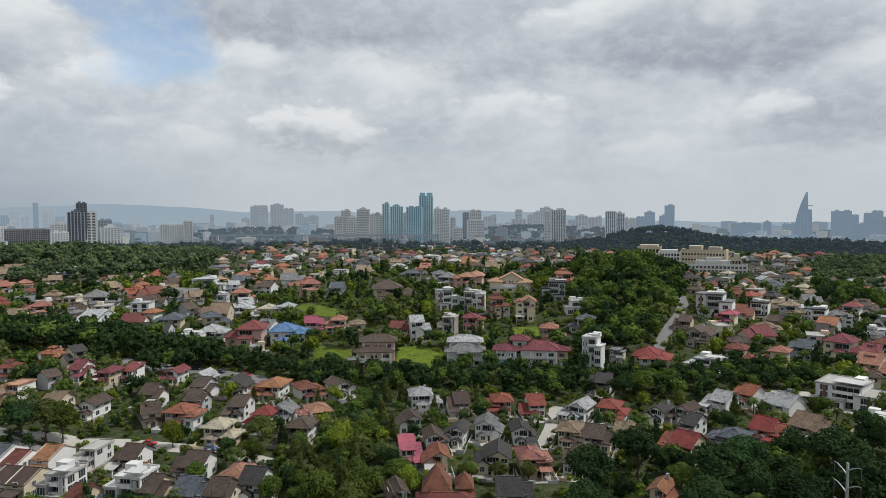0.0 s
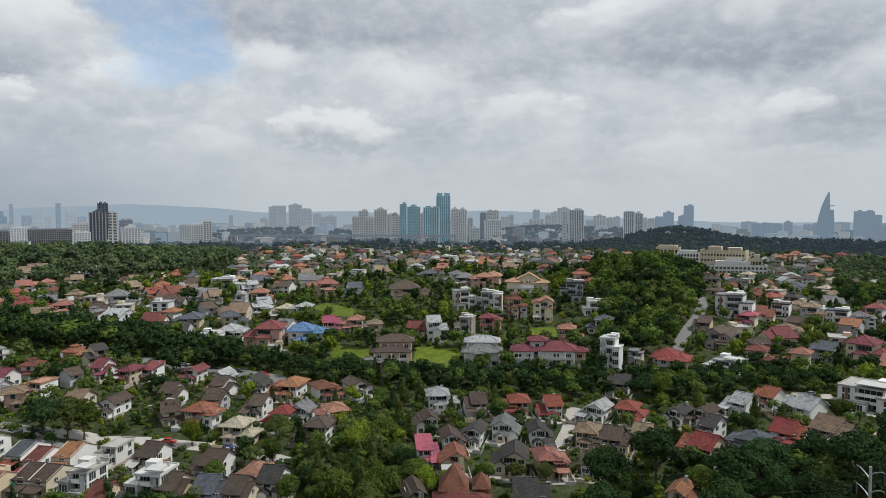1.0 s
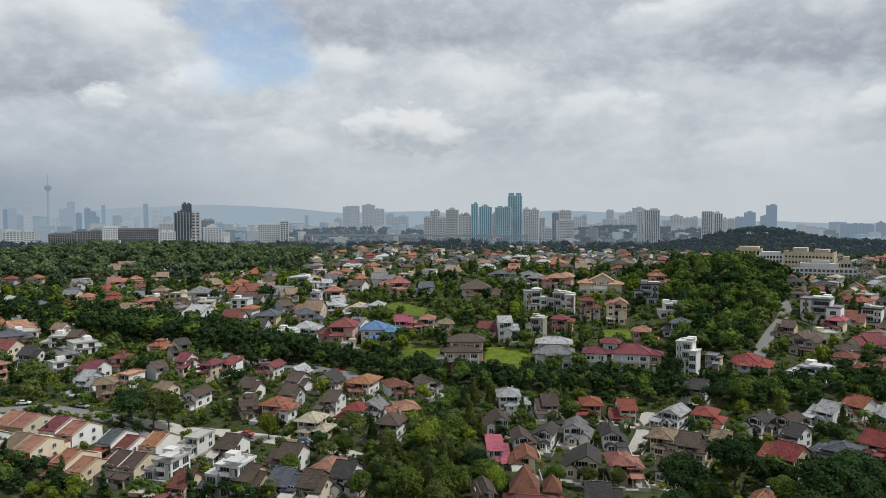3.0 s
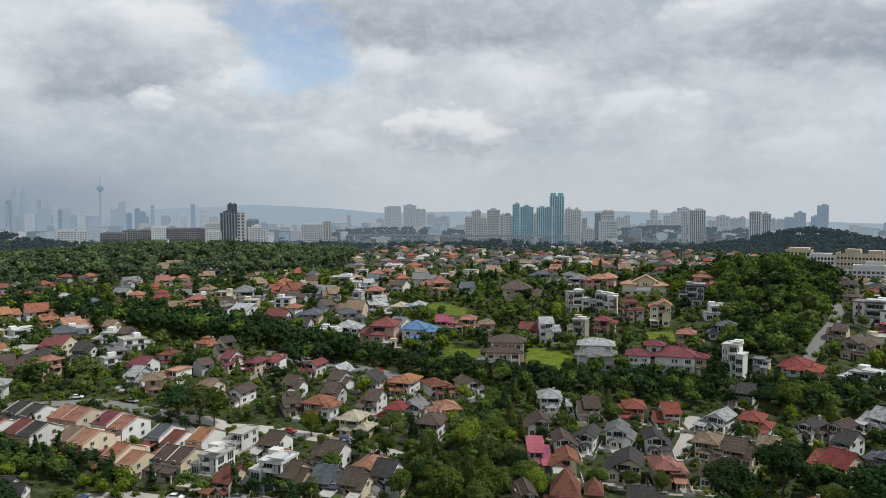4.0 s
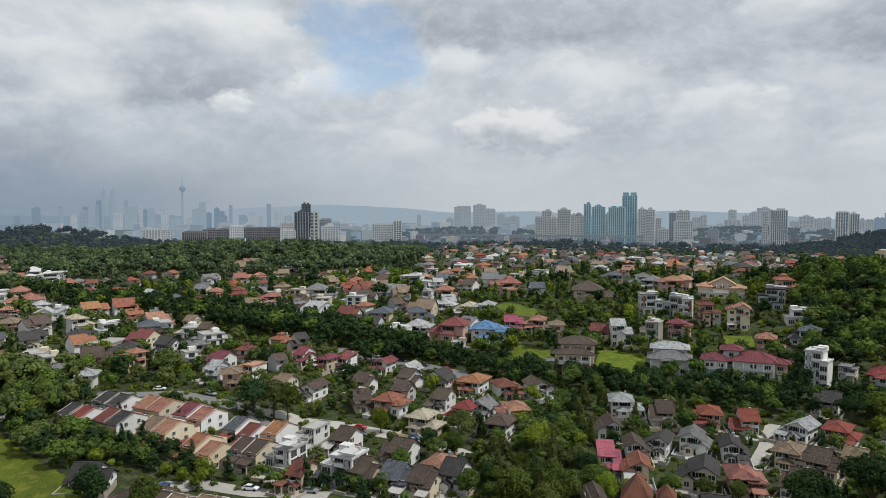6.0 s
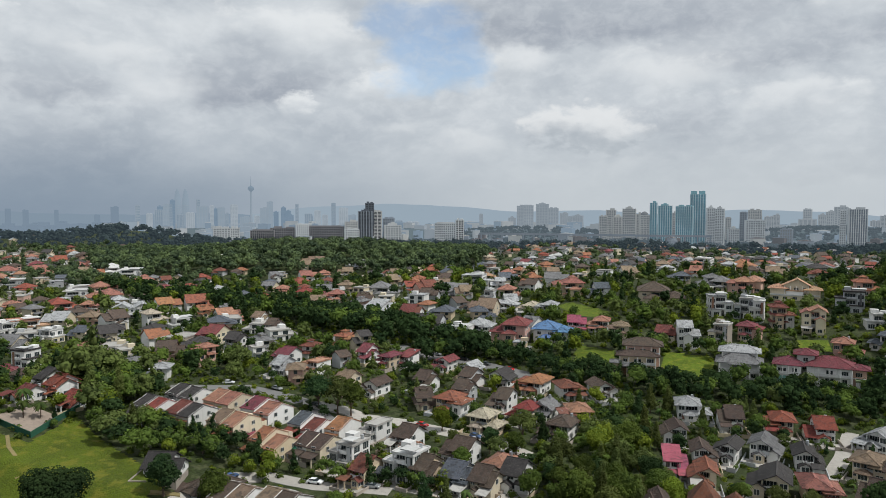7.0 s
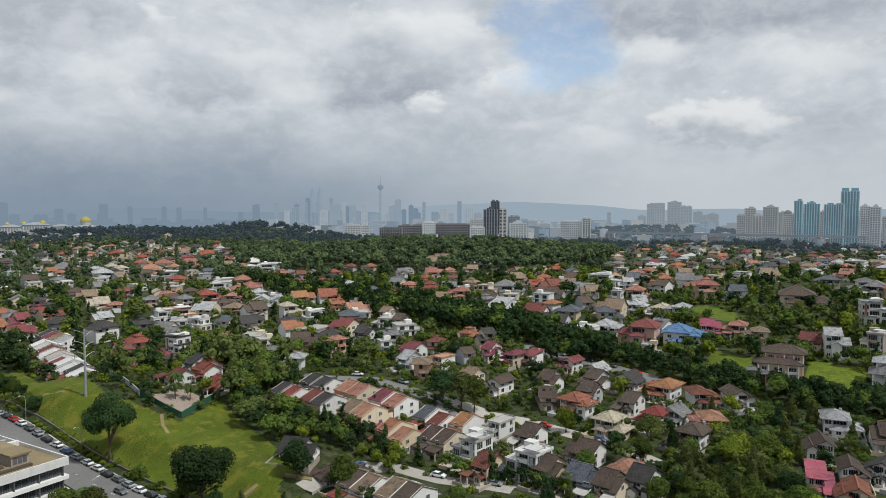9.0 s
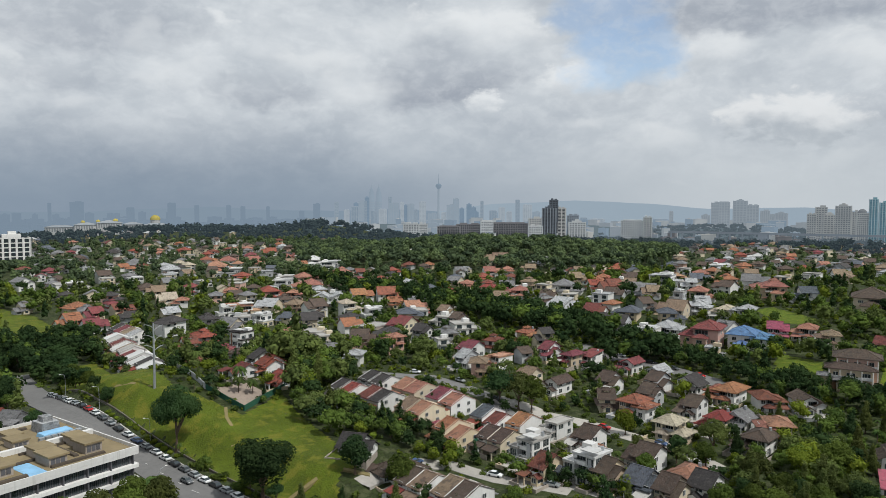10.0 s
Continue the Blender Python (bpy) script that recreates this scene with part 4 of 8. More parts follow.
def palm_arrays(rng):
    verts, faces = [], []
    for k in range(15):
        a, lift = rng.uniform(0, 6.3), rng.uniform(0.1, 1.1)
        reach = rng.uniform(2.4, 3.3)
        prev = None
        for i in range(6):
            s = i / 5
            r, z = reach * s, 6.0 + lift * 2.2 * s - 3.2 * s * s
            wd = 0.55 * math.sin(math.pi * min(1, s * 0.85 + 0.12)) + 0.03
            cx, cy = r * math.cos(a), r * math.sin(a)
            px, py = -math.sin(a) * wd, math.cos(a) * wd
            base = len(verts)
            verts += [(cx + px, cy + py, z - 0.28 * wd * 2), (cx, cy, z), (cx - px, cy - py, z - 0.28 * wd * 2)]
            if prev is not None:
                faces += [(prev, prev + 1, base + 1, base), (prev + 1, prev + 2, base + 2, base + 1)]
            prev = base
    return verts, faces


TREES, LIGHT_TREES, MID_TREES, FAR_TREES, WOOD_TREES, HORIZON_TREES = [], [], [], [], [], []


def grow_stock():
    rng = random.Random(5)
    for kind, leaf, word in (("broad", "deep", "spreading dark-leaved"), ("broad", "mid", "spreading green"), ("round", "mid", "rounded green"), ("round", "fresh", "bright green rounded"),
                             ("tall", "deep", "tall dark"), ("tall", "olive", "tall olive-green"), ("broad", "olive", "spreading olive-green"), ("round", "deep", "dense dark green"),
                             ("round", "olive", "yellowish green"), ("bush", "mid", "low green"), ("bush", "fresh", "low bright green")):
        lobes = lobes_for(kind, rng)
        v, f = crown_arrays(rng, lobes, 1150 if kind != "bush" else 360, 0.29, 1)
        crown = raw_mesh("crown", v, f, LEAF[leaf])
        trunk = mesh_of(trunk_bmesh(kind, lobes, rng), "trunk", BARK) if kind != "bush" else None
        TREES.append((kind, word, crown, trunk))
        v, f = crown_arrays(rng, lobes if kind != "bush" else lobes[:2], 265 if kind != "bush" else 46, 0.40, 1, False)
        LIGHT_TREES.append((kind, leaf, np.array(v), f))
        v, f = crown_arrays(rng, lobes if kind != "bush" else lobes[:2], 160 if kind != "bush" else 22, 0.52, 1, False)
        MID_TREES.append((kind, leaf, np.array(v), f))
        v, f = crown_arrays(rng, lobes[:5] if kind != "bush" else lobes[:1], 105 if kind != "bush" else 14, 0.64, 1, False)
        FAR_TREES.append((kind, leaf, np.array(v), f))
        v, f = crown_arrays(rng, lobes[:4] if kind != "bush" else lobes[:1], 66 if kind != "bush" else 8, 0.66, 1, False)
        WOOD_TREES.append((kind, leaf, np.array(v), f))
        v, f = crown_arrays(rng, lobes[:3] if kind != "bush" else lobes[:1], 26 if kind != "bush" else 8, 1.05, 1, False)
        HORIZON_TREES.append((kind, leaf, np.array(v), f))
    for k in range(2):
        v, f = palm_arrays(rng)
        bm = bmesh.new()
        tube(bm, [(0, 0, -1), (0.1, 0, 2.5), (0.0, 0.1, 6.0)], [0.24, 0.18, 0.14], 7)
        TREES.append(("palm", "slender coconut", raw_mesh("fronds", v, f, LEAF["palm"]), mesh_of(bm, "trunk", BARK)))

    for kind, word in (("broad", "tall old dark-leaved"), ("round", "massive dark-leaved")):
        lobes = lobes_for(kind, rng)
        v, f = crown_arrays(rng, lobes, 4200, 0.17, 2)
        TREES.append((kind, word, raw_mesh("crown", v, f, LEAF["deep"]), mesh_of(trunk_bmesh(kind, lobes, rng), "trunk", BARK)))


grow_stock()


def tree(k, x, y, size, turn, z=None):
    kind, word, crown, trunk = TREES[k]
    name = {"bush": "shrub", "palm": "palm_tree"}.get(kind, "tree")
    ob = thing(name, x, y, ground(x, y) if z is None else z, turn, f"{word} {'shrub' if kind == 'bush' else 'palm' if kind == 'palm' else 'tree'} among the houses", "shrub" if kind == "bush" else "tree", "garden trees")
    ob.scale = (size, size, size * (0.9 + 0.2 * ((x * 7.3) % 1)))
    part("crown" if kind != "palm" else "fronds", crown, None, ob)
    if trunk:
        part("trunk", trunk, None, ob)
    return ob


def wood(name, spots, label, leaf=None):
    """Woods beyond counting: crowns joined into one mesh for each leaf colour. spots: (stock number, x, y, z, size)."""
    heaps = {}
    for k, x, y, z, s in spots:
        heaps.setdefault(leaf or LIGHT_TREES[k][1], []).append((k, x, y, z, s))
    for tone, heap in heaps.items():
        vs, loops, start, total, base = [], [], [], 0, 0
        for k, x, y, z, s in heap:
            kind, _, v, f = (LIGHT_TREES if math.hypot(x, y) < 300 else MID_TREES if math.hypot(x, y) < 430 else FAR_TREES if math.hypot(x, y) < 700 else WOOD_TREES if math.hypot(x, y) < 1100 else HORIZON_TREES)[k]
            a = (x * 13.7 + y * 7.1) % math.tau
            c, q = math.cos(a) * s, math.sin(a) * s
            vs.append(np.stack([v[:, 0] * c - v[:, 1] * q + x, v[:, 0] * q + v[:, 1] * c + y, v[:, 2] * s + z], 1))
            loops.append(np.array(f).ravel() + base)
            base += len(v)
        vs, loops = np.concatenate(vs), np.concatenate(loops)
        me = bpy.data.meshes.new(name)
        me.vertices.add(len(vs))
        me.vertices.foreach_set("co", vs.astype(np.float32).ravel())
        me.loops.add(len(loops))
        me.loops.foreach_set("vertex_index", loops.astype(np.int32))
        me.polygons.add(len(loops) // 3)
        me.polygons.foreach_set("loop_start", np.arange(0, len(loops), 3, dtype=np.int32))
        me.update(calc_edges=True)
        me.materials.append(LEAF[tone])
        tagged(new(name, me), label, "woods", kind="stuff")


# ---- the ground: one sheet to the horizon ----
def ground_sheet():
    rings = [0.0, 40, 80, 110] + [110 * 1.02 ** k for k in range(1, 77)]
    rings += [rings[-1] * 1.036 ** k for k in range(1, 70)]
    rings = [r for r in rings if r < 4850] + [4880.0]
    turns = 500
    verts, faces = [(0, 0, ground(0, 0))], []
    for r in rings[1:]:
        for k in range(turns):
            a = k * math.tau / turns
            x, y = r * math.sin(a), r * math.cos(a)
            verts.append((x, y, ground(x, y)))
    for k in range(turns):
        faces.append((0, 1 + (k + 1) % turns, 1 + k))
    for j in range(len(rings) - 2):
        a, b = 1 + j * turns, 1 + (j + 1) * turns
        for k in range(turns):
            q = (k + 1) % turns
            faces.append((a + k, a + q, b + q, b + k))
    me = bpy.data.meshes.new("ground")
    me.from_pydata(verts, [], faces)
    me.polygons.foreach_set("use_smooth", [True] * len(faces))
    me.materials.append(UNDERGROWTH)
    # beyond 1650 m the sheet's colour has haze mixed in as emission
    me.materials.append(distance("hazed_far_plain", (0.045, 0.060, 0.055), (0.27, 0.335, 0.385), 0.42))
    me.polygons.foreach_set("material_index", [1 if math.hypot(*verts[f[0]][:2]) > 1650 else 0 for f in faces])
    return tagged(new("ground", me), "rolling ground under gardens and undergrowth", "ground", kind="structure")


ground_sheet()


def ribbon(name, points, width, mat, lift, label, category):
    """A strip laid over the ground along a way, with a real edge."""
    smooth = []
    for i in range(len(points) - 1):
        a, b = Vector(points[i]), Vector(points[i + 1])
        n = max(1, int((b - a).length / 6))
        smooth += [a.lerp(b, k / n) for k in range(n)]
    smooth.append(Vector(points[-1]))
    bm = bmesh.new()
    rows = []
    for i, p in enumerate(smooth):
        q = (smooth[min(i + 1, len(smooth) - 1)] - smooth[max(i - 1, 0)]).normalized()
        s = Vector((q.y, -q.x)) * width / 2
        ring = []
        for k in (-1, 0, 1):
            e = p + s * k
            ring.append((e.x, e.y, max(ground(e.x, e.y), ground(p.x, p.y) - 0.2) + lift))
        rows.append([bm.verts.new((ring[0][0], ring[0][1], ring[0][2] - 0.8))] + [bm.verts.new(v) for v in ring] + [bm.verts.new((ring[2][0], ring[2][1], ring[2][2] - 0.8))])
    for a, b in zip(rows, rows[1:]):
        for k in range(4):
            bm.faces.new((a[k], a[k + 1], b[k + 1], b[k]))
    bmesh.ops.recalc_face_normals(bm, faces=bm.faces[:])
    for p in smooth:
        ROADS.append((p.x, p.y, width / 2))
    return tagged(new(name, mesh_of(bm, name, mat)), label, category, kind="structure")


ROADS, LAWNS = [], []


def patch(name, points, mat, lift, label, category, cell=1.7):
    """A piece of ground cover inside an outline, following the land."""
    xs, ys = [p[0] for p in points], [p[1] for p in points]
    LAWNS.append(points)
    bm = bmesh.new()
    grid = {}
    nx, ny = int((max(xs) - min(xs)) / cell) + 1, int((max(ys) - min(ys)) / cell) + 1
    for i in range(nx):
        for j in range(ny):
            cx, cy = min(xs) + (i + 0.5) * cell, min(ys) + (j + 0.5) * cell
            if not inside(points, cx, cy) or any((rx - cx) ** 2 + (ry - cy) ** 2 < (rw + 3.5) ** 2 for rx, ry, rw in ROADS):
                continue
            quad = []
            for a, b in ((i, j), (i + 1, j), (i + 1, j + 1), (i, j + 1)):
                if (a, b) not in grid:
                    x, y = min(xs) + a * cell, min(ys) + b * cell
                    grid[a, b] = bm.verts.new((x, y, ground(x, y) + lift))
                quad.append(grid[a, b])
            bm.faces.new(quad).smooth = True
    return tagged(new(name, mesh_of(bm, name, mat)), label, category, kind="structure")


def inside(points, x, y):
    hit = False
    for (x0, y0), (x1, y1) in zip(points, points[1:] + points[:1]):
        if (y0 > y) != (y1 > y) and x < (x1 - x0) * (y - y0) / (y1 - y0) + x0:
            hit = not hit
    return hit


ribbon("road", [(-322, 137.0), (-309, 133.2), (-280, 125.4), (-248, 119.0), (-217, 115.8), (-185, 114.5), (-150, 111.3), (-128, 108.4)], 11.6, ASPHALT, 0.12, "wide worn asphalt road beside the grass bank", "road")
ribbon("lane", [(-188.3, 207.9), (-175.9, 213.9), (-163.7, 219.7), (-141.7, 214.4), (-120.9, 207.3), (-104.7, 200.9), (-96.0, 203.5), (-83.8, 196.9)], 6.5, ASPHALT, 0.1, "narrow lane between linked houses", "road")
ribbon("lane", [(-132.4, 210.3), (-119.9, 218.2), (-98.5, 217.2), (-77.7, 212.8), (-61.0, 208.3), (-51.1, 202.1)], 6.5, PAVING, 0.1, "pale lane between garden walls", "road")
ribbon("street", [(-179.9, 311.3), (-147.4, 295.8), (-125.4, 293.9), (-108.3, 298.5), (-81.0, 286.3), (-63.0, 277.4)], 9, ASPHALT, 0.1, "grey street behind the trees", "road")
ribbon("hill_road", [(95.6, 314.3), (101.2, 328.8), (111.2, 348.2), (120.4, 363.6), (130.3, 384.5), (133.6, 399.3)], 5, ASPHALT, 0.4, "grey concrete road climbing the hill", "road")
ribbon("lane", [(-122.6, 135.2), (-122.7, 154.1), (-114.2, 164.2), (-98.5, 163.1), (-86.1, 165.5), (-78.4, 166.5)], 5.5, PAVING, 0.1, "narrow lane between houses", "road")
ribbon("lane", [(26.9, 189.6), (29.0, 210.5), (35.2, 229.8), (40.6, 252.2)], 4.5, PAVING, 0.1, "short paved drive", "road")
ribbon("lane", [(106.8, 263.7), (127.3, 266.7), (140.7, 263.8)], 6, PAVING, 0.1, "pale lane before the white house", "road")
patch("grass_bank", [(-318.6, 162.2), (-317.1, 170.4), (-209.9, 139.5), (-202.7, 142.0), (-181.1, 144.2), (-184.4, 163.6), (-169.3, 157.2), (-149.3, 149.8), (-127.3, 140.4), (-124.4, 132.8), (-121.3, 125.4), (-135, 118.5), (-150, 120.4), (-185, 123.8), (-217, 125), (-248, 128.2), (-275, 134.5), (-300, 145)], GRASS, 0.35, "sunny grass bank with worn yellow patches", "grass", 0.85)
patch("grass_field", [(-418.5, 169.5), (-533.6, 216.8), (-473.0, 214.9), (-423.8, 203.3), (-378.9, 180.1)], GRASS, 0.1, "open green field behind trees", "grass")
patch("lawn", [(-56.4, 304.3), (-60.7, 334.0), (-41.5, 326.9), (-39.3, 304.0)], LAWN, 0.1, "bright green empty plot", "grass")
patch("lawn", [(-20.2, 300.3), (-20.5, 329.9), (-1.0, 327.0), (-0.5, 308.0), (-3.3, 299.0)], LAWN, 0.1, "bright green empty plot", "grass")
patch("lawn", [(-89.8, 427.7), (-83.4, 438.7), (-56.1, 405.6), (-57.1, 389.8), (-72.3, 397.0)], LAWN, 0.1, "bright green slope between houses", "grass")
patch("lawn", [(30.2, 341.2), (34.4, 357.3), (47.1, 356.4), (46.6, 341.8)], LAWN, 0.1, "bright green slope between houses", "grass")
# ---- houses ----
# the hill and the streets before it
house(-61.7, 174.2, -9, 7.8, 9.5, 2, "gable", "slate", "white", "plain", 1, faces=(0, 1))
house(-54.3, 173.8, -9, 6.2, 9.5, 2, "gable", "brown", "cream", "plain", 2, faces=(0, 1))
house(-47.2, 180.5, -9, 7.7, 9.5, 2, "gable", "dark", "white", "plain", 3, faces=(0, 1))
house(-54.7, 183.8, -9, 8.9, 10.4, 2, "hip", "salmon", "cream", "plain", 4, faces=(0, 1))
house(-68.0, 192.4, -9, 8.4, 9.8, 2, "gable", "brown", "white", "plain", 5, faces=(0, 1))
house(-71.6, 176.2, -9, 6.5, 9.5, 2, "gable", "brown", "sand", "plain", 6, faces=(0, 1))
house(-104.0, 254.9, -9, 7.2, 9.5, 2, "gable", "brown", "white", "plain", 7, faces=(0, 1))
house(-85.8, 234.2, -9, 10.0, 9.9, 2, "hip", "orange", "sand", "villa", 8, faces=(0, 1))
house(-85.8, 247.7, -9, 6.5, 9.5, 2, "gable", "brown", "white", "plain", 9, faces=(0, 1))
house(-68.8, 220.2, -9, 9.5, 9.5, 2, "hip", "beige", "cream", "villa", 10, faces=(0, 1))
house(-69.7, 242.1, -9, 6.9, 9.5, 2, "gable", "brown", "white", "plain", 11, faces=(0, 1))
house(-59.6, 232.7, -9, 7.8, 9.5, 2, "hip", "red", "cream", "villa", 12, faces=(0, 1))
house(-53.3, 238.0, -9, 6.2, 9.5, 2, "gable", "grey", "white", "end", 13, faces=(0, 1))
house(-64.0, 263.0, -9, 10.1, 11.8, 2, "hip", "orange", "white", "plain", 14, faces=(0, 1))
house(-77.4, 267.8, -9, 7.8, 10.5, 2, "gable", "dark", "white", "end", 15, faces=(0, 1))
house(-122.9, 277.3, -9, 7.2, 9.5, 2, "mono", "maroon", "white", "plain", 16, faces=(0, 1))
house(-106.8, 281.7, -9, 6.9, 9.5, 2, "gable", "maroon", "white", "end", 17, faces=(0, 1))
house(-92.4, 275.5, -9, 6.4, 9.5, 2, "gable", "pale", "white", "end", 18, faces=(0, 1))
house(-137.9, 333.1, 3, 20.3, 13.0, 2, "gable", "dark", "grey", "plain", 19, faces=(0, 1), storey=2.9)
house(-120.5, 336.2, 3, 12.9, 12.8, 2, "flat", "white", "white", "modern", 20, faces=(0, 1), storey=3.5)
house(-112.9, 350.2, 3, 12.0, 14.0, 2, "hip", "pale", "white", "plain", 21, faces=(0, 1), storey=3.1)
house(-92.4, 333.6, 3, 16.3, 16.1, 3, "hip", "maroon", "pink", "villa", 22, faces=(0, 1), storey=3.5)
house(-73.8, 341.6, 3, 16.6, 16.4, 2, "hip", "blue", "white", "villa", 23, faces=(0, 1), storey=3.5)
house(-156.0, 359.9, 3, 11.1, 13.0, 2, "gable", "rust", "white", "plain", 24, faces=(0, 1), storey=3.1)
house(-190.4, 389.4, 3, 15.8, 18.5, 1, "mono", "pale", "white", "plain", 25, faces=(0, 1), storey=3.1)
house(-125.2, 394.2, 3, 14.6, 17.1, 2, "gable", "tan", "cream", "plain", 26, faces=(0, 1), storey=3.1)
house(-160.8, 488.8, 4, 19.5, 18.2, 3, "flat", "pale", "white", "modern", 27, faces=(0, 1), storey=3.5)
house(-125.7, 451.8, 8, 14.6, 13.6, 2, "hip", "salmon", "cream", "villa", 28, faces=(0,), storey=3.5)
house(-128.2, 412.0, 3, 7.2, 9.5, 3, "flat", "slab", "grey", "modern", 29, faces=(0, 1), storey=3.5)
house(-115.2, 412.2, 3, 9.8, 11.5, 2, "hip", "pale", "white", "plain", 30, faces=(0, 1), storey=3.1)
house(-101.1, 404.5, 3, 10.8, 12.6, 2, "hip", "beige", "white", "plain", 31, faces=(0, 1), storey=3.1)
house(-89.7, 401.1, 3, 10.8, 10.7, 2, "hip", "pale", "white", "villa", 32, faces=(0, 1), storey=3.5)
house(-216.5, 450.8, 17, 19.7, 18.4, 2, "hip", "grey", "white", "villa", 33, faces=(0, 1), storey=3.5)
house(-287.3, 570.3, 47, 10.5, 9.7, 2, "gable", "grey", "cream", "plain", 34, faces=(0, 3), storey=3.1)
house(-236.6, 509.8, 45, 12.9, 14.2, 2, "gable", "tan", "cream", "plain", 35, faces=(0, 3), storey=3.1)
house(-171.4, 454.8, 31, 11.5, 12.7, 2, "gable", "grey", "white", "plain", 36, faces=(0, 3), storey=3.1)
house(-154.3, 440.0, 29, 11.1, 12.2, 2, "gable", "tan", "white", "plain", 37, faces=(0, 3), storey=3.1)
house(-216.2, 514.3, 13, 11.3, 10.4, 2, "hip", "orange", "cream", "plain", 38, faces=(0, 1), storey=3.1)
house(-235.3, 594.1, 18, 18.9, 17.7, 2, "hip", "red", "cream", "tiered", 39, faces=(0,), storey=3.5)
house(-49.9, 260.5, 31, 8.1, 9.5, 2, "hip", "rust", "white", "plain", 40, faces=(0, 3))
house(-38.4, 265.1, 33, 8.2, 10.5, 2, "gable", "brown", "white", "end", 41, faces=(0, 3))
house(-43.0, 234.9, 25, 8.9, 9.5, 2, "hip", "salmon", "cream", "villa", 42, faces=(0, 3))
house(-45.2, 221.5, -9, 8.9, 10.4, 2, "hip", "brown", "white", "plain", 43, faces=(0, 1))
house(-6.5, 253.1, 6, 10.0, 9.5, 2, "hip", "pale", "white", "villa", 44, faces=(0,))
house(5.1, 246.0, 9, 7.0, 9.5, 2, "gable", "brown", "white", "plain", 45, faces=(0, 3))
house(19.4, 246.4, 3, 8.0, 9.5, 2, "hip", "red", "cream", "plain", 46, faces=(0,))
house(30.5, 243.8, 6, 7.9, 9.5, 2, "gable", "red", "white", "villa", 47, faces=(0, 3))
house(46.0, 241.0, -31, 8.2, 10.4, 2, "gable", "pale", "white", "end", 48, faces=(0, 1))
house(-11.3, 228.1, 13, 6.9, 9.5, 2, "gable", "brown", "white", "end", 49, faces=(0, 3))
house(-9.5, 202.6, 8, 6.0, 9.5, 2, "mono", "pink", "white", "plain", 50, faces=(0,))
house(-2.4, 213.0, 7, 5.8, 9.5, 2, "gable", "brown", "white", "end", 51, faces=(0,))
house(-2.2, 197.7, 6, 6.3, 9.5, 2, "gable", "orange", "cream", "end", 52, faces=(0,))
house(4.2, 218.4, -14, 5.9, 9.5, 2, "gable", "dark", "white", "end", 53, faces=(0, 1))
house(14.5, 223.3, -11, 7.7, 9.9, 2, "gable", "grey", "white", "end", 54, faces=(0,))
house(14.0, 198.1, -5, 9.2, 11.7, 2, "gable", "dark", "cream", "end", 55, faces=(0,))
house(24.8, 218.6, -1, 6.6, 9.5, 2, "gable", "dark", "white", "end", 56, faces=(0,))
house(25.1, 196.0, 4, 7.6, 9.5, 2, "hip", "salmon", "sand", "plain", 57, faces=(0, 3))
house(40.3, 217.2, -21, 8.2, 9.5, 2, "hip", "tan", "cream", "plain", 58, faces=(0, 1))
house(37.7, 196.6, -21, 6.3, 9.5, 2, "gable", "brown", "cream", "plain", 59, faces=(0, 1))
house(-11.7, 173.9, 14, 4.1, 9.5, 2, "gable", "brown", "white", "end", 60, faces=(0, 3))
house(17.4, 173.4, -2, 8.2, 9.5, 2, "gable", "dark", "white", "plain", 61, faces=(0,))
house(-11.4, 339.7, 12, 9.0, 9.5, 3, "gable", "pale", "white", "villa", 62, faces=(0, 3), storey=3.5)
house(2.5, 344.6, -15, 8.1, 9.5, 3, "flat", "slab", "raw", "modern", 63, faces=(0, 1), storey=3.5)
house(15.3, 356.6, -11, 9.7, 9.5, 2, "hip", "maroon", "pink", "villa", 64, faces=(0, 1), storey=3.5)
house(51.8, 335.0, -12, 10.2, 9.5, 2, "hip", "salmon", "pink", "villa", 65, faces=(0,), storey=3.5)
house(43.2, 372.0, -4, 10.1, 12.9, 3, "gable", "salmon", "cream", "end", 66, faces=(0,), storey=3.5)
house(30.1, 377.7, 4, 9.7, 9.5, 3, "hip", "rust", "sand", "tiered", 67, faces=(0, 3), storey=3.5)
house(1.9, 400.2, 10, 11.5, 10.8, 3, "flat", "pale", "white", "modern", 68, faces=(0, 3), storey=3.5)
house(14.4, 394.1, -12, 9.0, 9.5, 3, "flat", "slab", "grey", "modern", 69, faces=(0, 1), storey=3.5)
house(19.8, 388.5, -7, 6.6, 9.5, 3, "flat", "white", "white", "modern", 70, faces=(0,), storey=3.5)
house(-30.2, 436.4, 6, 25.1, 23.4, 2, "hip", "brown", "cream", "villa", 71, faces=(0,), storey=3.5)
house(-89.9, 463.8, 19, 18.6, 17.4, 3, "hip", "salmon", "sand", "tiered", 72, faces=(0,), storey=3.5)
house(-69.6, 456.0, 23, 13.0, 12.2, 2, "gable", "slate", "white", "villa", 73, faces=(0, 3), storey=3.5)
house(18.7, 460.6, -13, 14.9, 14.0, 2, "hip", "peach", "pink", "villa", 74, faces=(0, 1), storey=3.5)
house(1.1, 464.3, -5, 13.7, 15.2, 2, "hip", "grey", "cream", "plain", 75, faces=(0,), storey=3.1)
house(62.9, 403.6, -8, 12.7, 11.9, 3, "flat", "dark", "grey", "modern", 76, faces=(0,), storey=3.5)
house(72.8, 418.4, -3, 12.0, 11.2, 3, "hip", "orange", "pink", "tiered", 77, faces=(0,), storey=3.5)
house(69.7, 374.3, 2, 10.3, 9.6, 2, "flat", "white", "white", "modern", 78, faces=(0, 3), storey=3.5)
